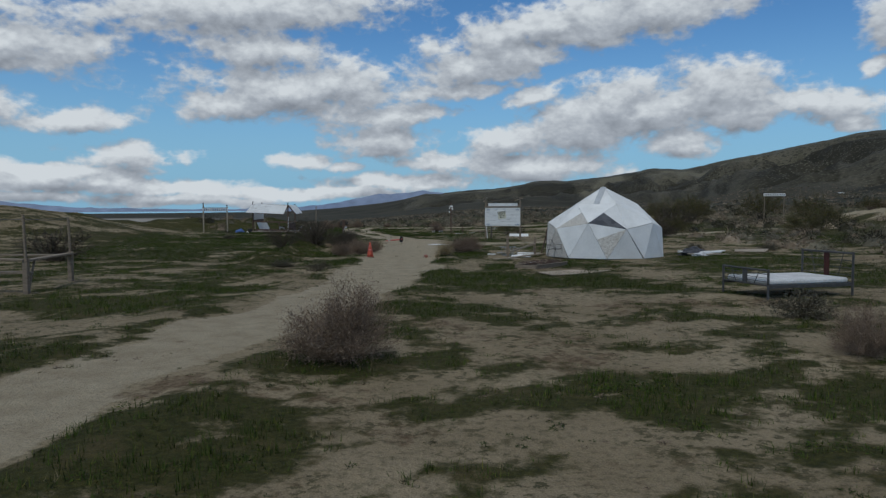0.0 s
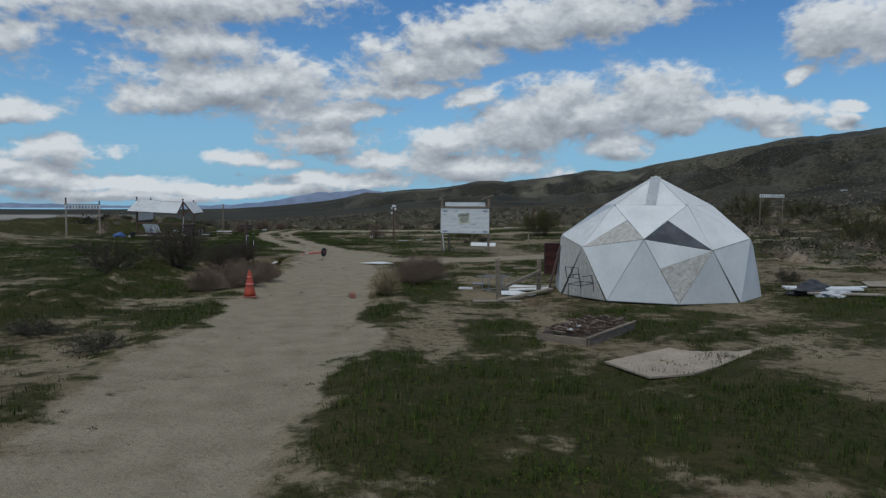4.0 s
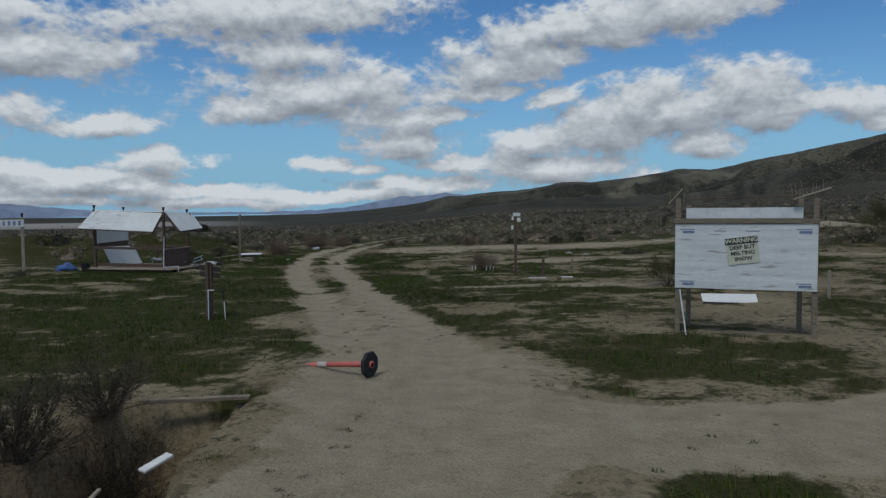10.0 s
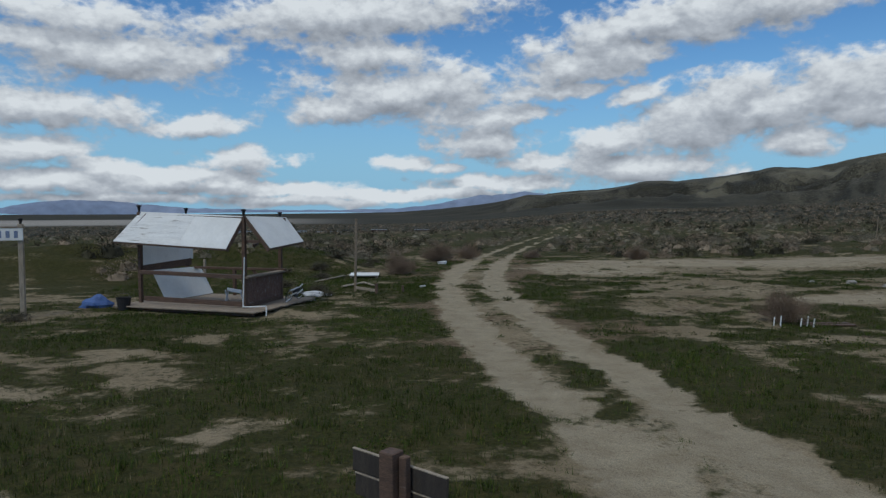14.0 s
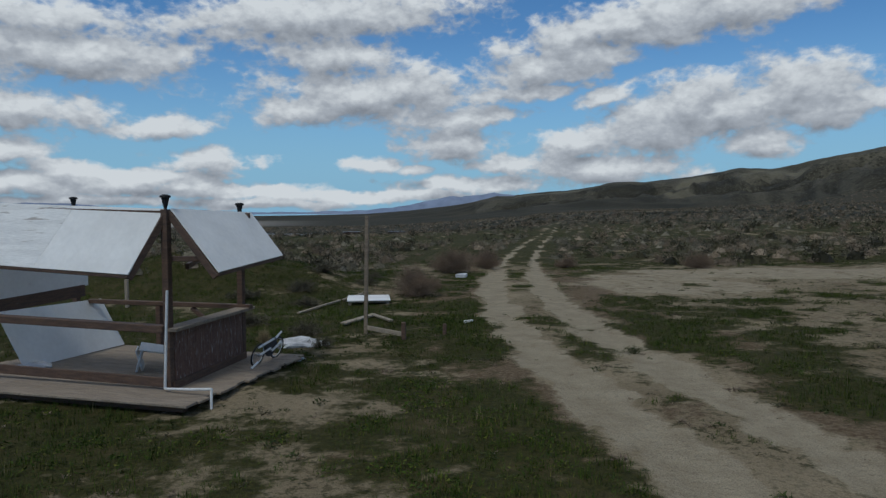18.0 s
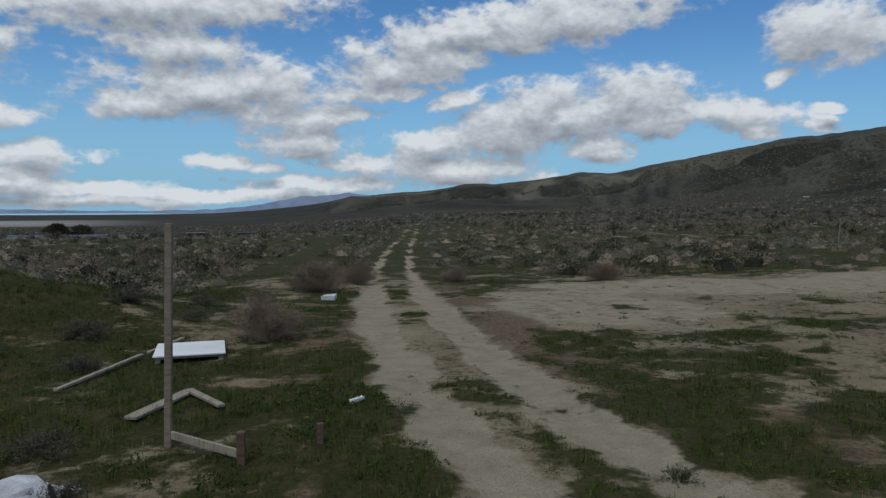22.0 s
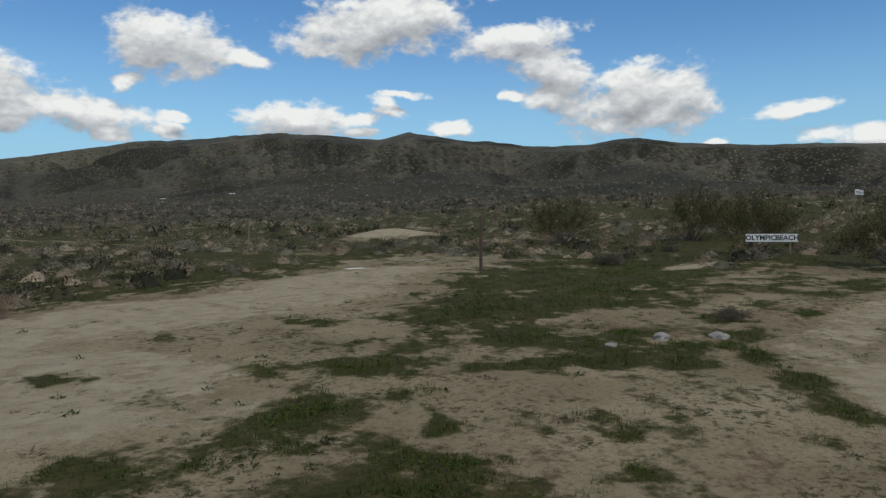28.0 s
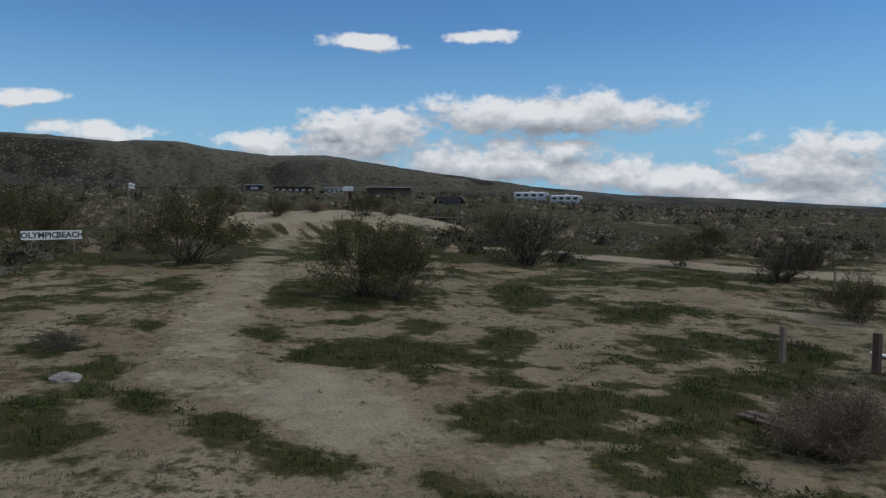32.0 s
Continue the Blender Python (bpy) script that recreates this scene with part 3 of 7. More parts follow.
GREEN_FORK = [
    (1.4, 38, 1.16, 1.95, 1), (2.8, 45.7, 2.92, 2.03, 1), (3.5, 37.6, 0.73, 0.62, 0.9), (6.4, 41.4, 0.59, 2.35, 1), (-0.2, 52.5, 3.49, 5.84, 0.7),
    (-9.9, 51.7, 2.2, 7.22, 0.8), (8.6, 50, 1.85, 3.23, 0.8), (-3.6, 58, 1.27, 3.56, 0.9), (-2.1, 53, 1.01, 1.61, 0.9), (-1.6, 49, 0.46, 0.76, 0.9),
    (-0.9, 47.9, 0.83, 0.85, 1), (1.6, 54.4, 1.1, 3.85, 0.8), (-14.3, 57.8, 3.57, 5.22, 0.6), (-6.6, 48.1, 0.84, 0.75, 0.9), (-7.3, 46.9, 1.24, 0.51, 0.6),
    (-10.4, 51.3, 1.24, 1.71, 0.7), (-5.4, 56.8, 0.49, 2.66, 0.8), (-3.8, 50.8, 0.29, 0.47, 0.7)]
GREEN_HUT = [
    (-3.8, 59.1, 1.42, 1.7, 1), (-3.4, 55.7, 1.4, 1.59, 1), (-1.3, 58.6, 0.88, 2.09, 0.9), (-5.4, 55.5, 0.57, 0.85, 0.9), (-7.3, 54.6, 1.14, 1.76, 0.9),
    (-4.8, 68.3, 2.43, 2.99, 0.3), (-4, 72.4, 3.2, 5.63, 0.3), (-4.9, 65, 0.95, 1.69, 1), (-10.2, 62.4, 1.51, 3.1, 0.8), (-8.7, 59.1, 0.62, 0.73, 1),
    (-7.7, 68.6, 0.75, 2.63, 0.9), (-14.8, 62.5, 1.21, 0.69, 0.9), (-5.4, 64.7, 0.49, 1.35, 1), (-12.5, 68.9, 1.77, 3.71, 0.8), (-10.3, 69.7, 0.95, 4.92, 1),
    (-12.7, 64.7, 0.91, 0.98, 0.8), (-6.6, 67.7, 1.17, 1.65, 0.9), (-7.7, 68.7, 0.5, 1.05, 0.8)]
GREEN_TRACK = [
    (-5.8, 73.2, 1.45, 1.16, 0.72), (-6.6, 71.1, 0.44, 0.71, 0.8), (-5.3, 70.8, 1.21, 1.27, 0.48), (-8, 69.5, 0.43, 0.52, 0.8), (-2.8, 73.7, 1.17, 2.04, 0.48),
    (-11.7, 78.4, 0.54, 5.94, 0.8), (-11.7, 71.1, 1.13, 1.43, 0.72), (-5.5, 86.1, 2.42, 2.37, 0.64), (-15.3, 83.4, 2.4, 3.1, 0.56)]
GREEN_TURN = [
    (-6.3, 73.7, 0.97, 0.92, 0.7), (-5.5, 72.6, 0.59, 0.6, 0.7), (-4.1, 75.1, 0.53, 1.14, 0.62), (-3.1, 74.1, 0.9, 1.12, 0.7), (-3.8, 72.1, 0.92, 0.77, 0.78),
    (11.8, 78.1, 4.19, 5.74, 0.78), (3.7, 74.8, 1.03, 2.03, 0.7), (3.9, 72.6, 1.21, 2.44, 0.7), (-3.2, 78.9, 1.04, 1.02, 0.55), (-2.5, 69.7, 0.36, 0.52, 0.7)]
GREEN_CLEARING = [
    (9.1, 78.2, 2.32, 5.63, 0.9), (26, 80.9, 4.82, 17.99, 1), (4.9, 73.1, 1.11, 1.49, 0.9), (2.2, 72.2, 0.76, 0.71, 1), (2.6, 71, 0.47, 0.92, 1),
    (3.9, 70.2, 0.44, 1.12, 1), (2, 69.3, 0.45, 0.93, 1), (-1.9, 72.6, 0.42, 0.35, 0.9), (-1.6, 71.4, 0.42, 0.41, 0.9), (12.6, 65.1, 2.4, 2.97, 1),
    (5.3, 66.6, 1.65, 1.45, 1), (3.5, 65.5, 0.32, 0.99, 1), (1.5, 66.6, 0.74, 1, 1), (0.3, 67.7, 0.32, 0.27, 0.9), (-2.5, 74.3, 0.28, 0.53, 0.9),
    (-0.3, 75.5, 0.98, 0.67, 0.6), (8.9, 68.5, 0.83, 2.27, 0.8)]
GREEN_EAST = [
    (2.6, 71.1, 0.51, 0.68, 1), (1.1, 70.1, 0.55, 0.36, 1), (2.5, 69.4, 0.52, 0.64, 1), (1.3, 69, 0.65, 0.63, 1), (1.5, 65.5, 1.86, 1.04, 1),
    (-0.3, 65.6, 0.91, 0.69, 1), (4.9, 65.9, 0.81, 0.97, 1), (5.6, 67.7, 0.59, 0.57, 0.9), (7.5, 68.1, 0.35, 0.72, 1), (7.8, 65.1, 0.54, 1, 1),
    (6.1, 63.7, 0.56, 0.78, 1), (10.1, 68.8, 0.68, 1.15, 1), (12.6, 65.1, 2.63, 3.03, 1), (11.1, 60.9, 0.95, 2.54, 1), (4.6, 61.8, 0.87, 1.34, 1),
    (7.5, 60, 0.91, 1.44, 1), (4.1, 59.9, 1.18, 2.15, 1), (1.5, 63.4, 0.7, 0.67, 1), (-0, 63.4, 0.87, 0.71, 0.9), (16, 69.6, 0.51, 2.04, 1)]
BARE_CAMP = [
    (-0, 6.1, 1.06, 1.34, 0.27), (2.2, 5.4, 1.24, 0.77, 0.2), (1.2, 10.1, 1.06, 0.84, 0.32), (2.6, 15.8, 1.11, 2.88, 0.27), (5.5, 14.7, 0.75, 1.86, 0.27),
    (-5.6, 11.8, 1.92, 1.43, 0.23), (2, 14.6, 1.4, 1.23, 0.32), (0.9, 11.8, 0.76, 0.78, 0.32), (0.8, 25.3, 0.68, 2.7, 1), (2.3, 29.6, 0.49, 1.27, 0.9),
    (0.9, 29.4, 0.35, 0.32, 0.6), (-5.4, 49.2, 0.75, 1.03, 0.6), (-1.1, 51.4, 1.24, 1.23, 0.7), (-13.3, 57, 1.18, 1.38, 0.6), (-13.1, 60, 1.16, 1.21, 0.5),
    (-6.6, 60.3, 1.37, 1.85, 0.9), (-11.6, 63.8, 0.59, 0.6, 0.6)]
BARE_OPEN = [
    (-7.5, 79.8, 1.23, 4.99, 0.8), (0.5, 81.2, 4.41, 6.13, 0.6), (2.5, 83.4, 4.48, 9.23, 0.7), (-5.7, 80.6, 1.33, 5.08, 0.4), (7.5, 82.3, 1.61, 9.05, 0.5),
    (7.1, 73.8, 1.11, 2.16, 0.9), (7.7, 68.3, 1.79, 1.51, 0.5), (-0.3, 72.8, 2.61, 1.12, 0.4), (29.7, 63.1, 2.58, 12.68, 0.8), (6.5, 69.7, 1.44, 2.38, 0.7),
    (3.1, 64.2, 1.33, 1.06, 0.6), (3.5, 68.1, 1.09, 0.96, 0.6), (9, 56.9, 1.13, 2.33, 0.5), (-0.8, 64.9, 1.09, 0.46, 0.6)]
GREEN_WEST = [(-7.2, 31, 1.8, 9, 0.7), (-7.6, 40, 2.0, 4, 0.7), (-10, 48, 5, 4.5, 0.6), (-13.4, 71, 3.0, 6.5, 0.8), (-11.5, 79, 1.3, 6, 0.8), (-16, 80, 4, 6, 0.8), (17, 80, 5, 4, 0.9), (15, 70.5, 3.5, 2, 0.6)]
BARE_TURN = [
    (-1.6, 71.5, 0.91, 2.53, 0.9), (-2.1, 73.2, 0.41, 1.15, 0.7), (-4.7, 73.4, 0.69, 0.51, 0.6), (-7.3, 75.7, 0.6, 1.99, 0.5), (-5.2, 76.2, 1.02, 1.4, 0.6)]
GREEN_BEYOND = [(13.4, 53.5, 3.47, 6.45, 0.8), (20.5, 43.7, 3.28, 16.3, 0.8), (-15.3, 45, 7.72, 14.34, 0.6), (-1.1, 53.8, 3.84, 6.2, 0.6)]
GREEN_FAR_EAST = [
    (22.3, 53.9, 3.65, 8.58, 0.9), (22.5, 41.9, 5.93, 9, 0.8), (72.6, 56.4, 2.97, 9, 0.7), (28.9, 71.9, 4.21, 9, 0.9), (13.2, 51.2, 4.01, 4.16, 0.6)]
DITCH = [(-5.0, 38.4, 1.3, 5.5, 1)]
SAND_HILLS = [(41, 60, 6, 9.5, 1), (32, 101, 3.4, 3, 1)]
GREENS = [(GREEN_START, 0), (GREEN_DOME, -9), (GREEN_FORK, 3), (GREEN_HUT, 6), (GREEN_TRACK, -12), (GREEN_TURN, -41), (GREEN_CLEARING, -77), (GREEN_EAST, -112), (GREEN_WEST, 0), (GREEN_BEYOND, 0), (GREEN_FAR_EAST, -112)]
BARES = [(BARE_CAMP, 0), (BARE_OPEN, -75), (BARE_TURN, -41), (SAND_HILLS, 0), (DITCH, 0)]


def patches(x, y, groups, wob):
    """The strongest of the patches at each place, 0 to 1, with ragged edges."""
    best = np.zeros_like(x)
    for rows, turn in groups:
        c, s = math.cos(radians(turn)), math.sin(radians(turn))
        for cx, cy, rx, ry, w in rows:
            near = np.flatnonzero((np.abs(x - cx) < 2 * max(rx, ry)) & (np.abs(y - cy) < 2 * max(rx, ry)))
            dx, dy = x[near] - cx, y[near] - cy
            r = np.hypot((dx * c + dy * s) / rx, (dy * c - dx * s) / ry) + wob[near]
            best[near] = np.maximum(best[near], w * sstep(1.15, 0.55, r))
    return best


def cover(x, y):
    """How much grass, packed track and dry litter lie at each place, 0 to 1; the litter layer also carries the ditch's
    shade.
    """
    n1, n2 = fbm2(x / 1.1, y / 0.9, 6, 101, 0.74), fbm2(x / 6.5, y / 5.0, 4, 131)
    belt = np.clip(sstep(88, 92, y) + sstep(19, 23, x) + sstep(-15, -18, x) * sstep(62, 70, y), 0, 1)
    g = 0.33 + 0.07 * sstep(64, 58, y) + 0.12 * sstep(-3, -6, x) + 0.55 * belt + (n1 - 0.5) * 2.7 + (n2 - 0.5) * 0.7
    ragged = (n1 - 0.5) * 1.5
    g = g + 0.55 * patches(x, y, GREENS, ragged) - 0.48 * patches(x, y, BARES, ragged)
    wob = (fbm2(x / 1.5, y / 1.5, 5, 151, 0.65) - 0.5) * 1.7
    wide = 1.3 + 0.4 * sstep(15, 22, y)
    road = sstep(wide, wide - 0.5, along(x, y, ROAD) + wob * 0.7)
    dt = along(x, y, TRACK) + wob * 0.45
    slim = 0.24 * sstep(80, 90, y)
    ruts = sstep(0.65 - slim, 0.3 - slim, np.abs(dt - 0.85)) * sstep(43, 47, y)
    ruts = np.maximum(ruts, sstep(1.5, 1.0, dt) * sstep(60, 52, y) * 0.7 * sstep(43, 46, y))
    branch = sstep(1.5, 0.9, along(x, y, BRANCH) + wob * 0.7)
    east = 0.7 * sstep(1.0, 0.3, along(x, y, EAST_WAY) + wob * 0.6)
    patch = np.zeros_like(x)
    for cx, cy, rx, ry in ((-1.8, 43.5, 2.2, 3.0), (3, 84.5, 9.5, 3.2), (-4.5, 79, 3.5, 4.5), (3.0, 68.0, 2.2, 1.0), (11, 86, 5, 2.4), (2.5, 56.5, 6, 0.5), (20, 75.8, 2.4, 1)):
        patch = np.maximum(patch, sstep(1.15, 0.75, blob(x, y, cx, cy, rx, ry) + wob * 0.4))
    packed = np.clip(np.maximum.reduce([road, ruts, branch, east * 0.8, patch * 0.7]) * (0.72 + 0.9 * (fbm2(x / 0.8, y / 1.1, 4, 161, 0.6) - 0.28)), 0, 1)
    dune = np.maximum(sstep(1.05, 0.8, blob(x, y, 41, 60, 6, 9.5) + wob * 0.6), sstep(1.05, 0.8, blob(x, y, 32, 101, 3.4, 3) + wob * 0.5))
    packed = np.maximum(packed, dune)
    g = g - packed * 0.85 - dune
    dry = 0.30 + (fbm2(x / 1.8, y / 1.8, 5, 171) - 0.5) * 1.3 + 0.7 * np.exp(-((along(x, y, TRACK) - 2.2) / 0.9) ** 2) * sstep(50, 60, y)
    # litter colour raised in the ditch to paint its deep shade and dark soil
    dry = dry + 0.6 * patches(x, y, [(DITCH, 0)], wob * 0.3)
    return np.clip(g, 0, 1), packed, np.clip(dry - packed * 0.4, 0, 1)


def fast_mesh(name, verts, faces):
    """A triangle mesh from arrays."""
    me = bpy.data.meshes.new(name)
    verts, faces = np.asarray(verts, np.float32), np.asarray(faces, np.int32)
    k = faces.shape[1]
    me.vertices.add(len(verts))
    me.vertices.foreach_set("co", verts.ravel())
    me.loops.add(faces.size)
    me.loops.foreach_set("vertex_index", faces.ravel())
    me.polygons.add(len(faces))
    me.polygons.foreach_set("loop_start", np.arange(len(faces), dtype=np.int32) * k)
    me.update(calc_edges=True)
    return me


def grid_faces(nx, ny, start=0):
    i = np.arange(nx * ny).reshape(ny, nx) + start
    return np.stack([i[:-1, :-1], i[:-1, 1:], i[1:, 1:], i[1:, :-1]], -1).reshape(-1, 4)


def steps(lo, a, b, hi, fine, growth):
    """Even steps from a to b, growing ones outwards to lo and hi."""
    mid = list(np.arange(a, b + fine / 2, fine))

    def out(p, end):
        s, pts, sign = fine, [], 1 if end > p else -1
        while (end - p) * sign > 0:
            s *= growth
            p += s * sign
            pts.append(p)
        return pts
    return np.array(out(a, lo)[::-1] + mid + out(b, hi))


def hill_rays():
    """Directions round the camp, closer together where the hills stand."""
    return np.concatenate([np.linspace(-180, -150, 40)[:-1], np.linspace(-150, 45, 720)[:-1], np.linspace(45, 180, 140)])


def build_ground(mat):
    gx, gy = steps(-125, -20, 22, 115, 0.24, 1.1), steps(-70, 1, 91, 180, 0.27, 1.1)
    X, Y = np.meshgrid(gx, gy)
    x, y = X.ravel(), Y.ravel()
    z = height(x, y)
    r = np.hypot(x - CENTRE[0], y - CENTRE[1])
    z = z - 0.6 * sstep(84, 95, r)
    v1, f1 = np.stack([x, y, z], 1), grid_faces(len(gx), len(gy))
    az, rr = np.radians(hill_rays()), np.concatenate([np.geomspace(82, 400, 36), np.geomspace(412, 4600, 90)])
    A, R = np.meshgrid(az, rr)
    px, py = CENTRE[0] - np.sin(A.ravel()) * R.ravel(), CENTRE[1] + np.cos(A.ravel()) * R.ravel()
    pz = height(px, py)
    v2, f2 = np.stack([px, py, pz], 1), grid_faces(len(az), len(rr), len(v1))
    me = fast_mesh("ground", np.concatenate([v1, v2]), np.concatenate([f1, f2]))
    g, p, d = cover(np.concatenate([x, px]), np.concatenate([y, py]))
    one = np.ones_like(g)
    att = me.color_attributes.new("cover", "FLOAT_COLOR", "POINT")
    att.data.foreach_set("color", np.stack([g, p, d, one], 1).astype(np.float32).ravel())
    ax, ay = np.concatenate([x, px]), np.concatenate([y, py])
    _, s, azd, r = far_height(ax, ay)
    away = sstep(95, 190, r + (fbm2(ax / 25, ay / 25, 3, 5) - 0.5) * 60) * (1 - 0.9 * sstep(1.6, 0.8, np.abs(along(ax, ay, TRACK))))
    hill = sstep(0.3, 0.5, s) * (azd < 3)
    lake = sstep(14, 26, azd) * sstep(700, 1500, r) * sstep(2600, 2200, r) * (0.6 + 0.4 * fbm2(ax / 400, ay / 90, 3, 9)) * (azd < 100)
    att = me.color_attributes.new("far", "FLOAT_COLOR", "POINT")
    att.data.foreach_set("color", np.stack([away, hill, lake, one], 1).astype(np.float32).ravel())
    # painted light: pale spurs, dark gullies, a sunlit band on the far slopes
    att = me.attributes.new("lit_crest", "FLOAT", "POINT")
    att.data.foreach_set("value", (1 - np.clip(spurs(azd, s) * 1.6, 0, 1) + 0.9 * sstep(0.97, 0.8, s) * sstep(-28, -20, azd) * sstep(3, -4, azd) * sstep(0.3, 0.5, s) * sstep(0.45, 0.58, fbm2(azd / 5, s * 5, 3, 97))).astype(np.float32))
    me.polygons.foreach_set("use_smooth", np.ones(len(me.polygons), bool))
    me.materials.append(mat)
    return tagged(new("ground", me), "pale sandy desert ground with green grass patches and a dirt track", "ground", "", "structure")


M_GROUND = ground_material()
ground = build_ground(M_GROUND)

# ranges beyond the dry lake, the blue of distance haze put into their colour
M_RANGE = material("hazed_range", (0.17, 0.215, 0.31), (0.24, 0.285, 0.38), 0.002, 1.0, 0)
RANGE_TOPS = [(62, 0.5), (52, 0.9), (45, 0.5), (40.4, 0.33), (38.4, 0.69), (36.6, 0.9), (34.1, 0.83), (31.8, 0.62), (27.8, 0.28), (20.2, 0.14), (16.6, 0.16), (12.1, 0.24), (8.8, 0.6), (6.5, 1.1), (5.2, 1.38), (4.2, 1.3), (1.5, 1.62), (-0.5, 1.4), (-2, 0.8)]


def build_range():
    az = np.linspace(62, -2, 420)
    e = np.interp(-az, [-p[0] for p in RANGE_TOPS], [p[1] for p in RANGE_TOPS]) + (fbm2(az / 0.9, az * 0, 4, 7) - 0.5) * 0.14
    rows = []
    for d, k in ((4480, -0.3), (4520, 0.35), (4560, 0.75), (4600, 1.0), (4700, 0.9)):
        zz = np.tan(np.radians(e)) * d * k * (1 + (k < 0.9) * (fbm2(az / 1.2, az * 0 + d, 3, 4) - 0.5) * 0.5) + 2.4
        rows.append(np.stack([CENTRE[0] - np.sin(np.radians(az)) * d, CENTRE[1] + np.cos(np.radians(az)) * d, zz], 1))
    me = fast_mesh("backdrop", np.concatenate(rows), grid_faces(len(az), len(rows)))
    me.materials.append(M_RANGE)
    tagged(new("backdrop", me), "distant mountain range beyond the dry lake bed, coloured blue for haze", "mountains", "", "structure")


build_range()


# ---- plants ----
def rand_dirs(rng, n, up=0.0):
    v = rng.normal(size=(n, 3))
    v[:, 2] = np.abs(v[:, 2]) + up
    return v / np.linalg.norm(v, axis=1)[:, None]


def round_bush(seed, n, size, flat=0.8, segs=8, rows=4):
    """A lumpy rounded shrub, one unit wide, with a fuzz of small shards over a solid heart."""
    rng = np.random.default_rng(seed + 900)
    v, f = [], []
    for i in range(rows + 1):
        e = math.pi / 2 * i / rows
        for j in range(segs):
            a = 6.2832 * (j + 0.5 * (i % 2)) / segs
            k = rng.uniform(0.36, 0.56)
            v.append((math.cos(a) * math.cos(e) * k, math.sin(a) * math.cos(e) * k, max(math.sin(e) * k * flat, 0) - 0.03 * (i == 0)))
    for i in range(rows):
        for j in range(segs):
            p, q, u, w = i * segs + j, i * segs + (j + 1) % segs, (i + 1) * segs + j, (i + 1) * segs + (j + 1) % segs
            f += [(p, q, w), (p, w, u)]
    sv, sf = shard_bush(seed, n, size, flat)
    return np.concatenate([np.array(v), sv]), np.concatenate([np.array(f), sf + len(v)])


def shard_bush(seed, n, size, flat=0.75):
    """A low rounded shrub of loose shards, one unit wide: for shrubs far off."""
    rng = np.random.default_rng(seed)
    d = rand_dirs(rng, n)
    r = rng.uniform(0.35, 1.0, n) ** 0.6 * (0.8 + 0.35 * np.sin(d[:, 0] * 5 + seed) * np.cos(d[:, 1] * 4 + seed))
    c = d * r[:, None] * np.array([1, 1, flat])
    a = rng.normal(size=(n, 3))
    a = d * 0.9 + a * 0.55
    a /= np.linalg.norm(a, axis=1)[:, None]
    b = np.cross(a, rng.normal(size=(n, 3)))
    b /= np.linalg.norm(b, axis=1)[:, None]
    s = rng.uniform(0.6, 1.2, n)[:, None] * size
    v = np.stack([c - b * s * 0.26, c + b * s * 0.26, c + a * s * 1.25], 1).reshape(-1, 3)
    v[:, 2] = np.maximum(v[:, 2], -0.02)
    f = np.arange(len(v)).reshape(-1, 3)
    inward = (np.cross(v[1::3] - v[::3], v[2::3] - v[::3]) * (d + np.array([0, 0, 0.3]))).sum(1) < 0
    f[inward] = f[inward][:, ::-1]
    return v, f


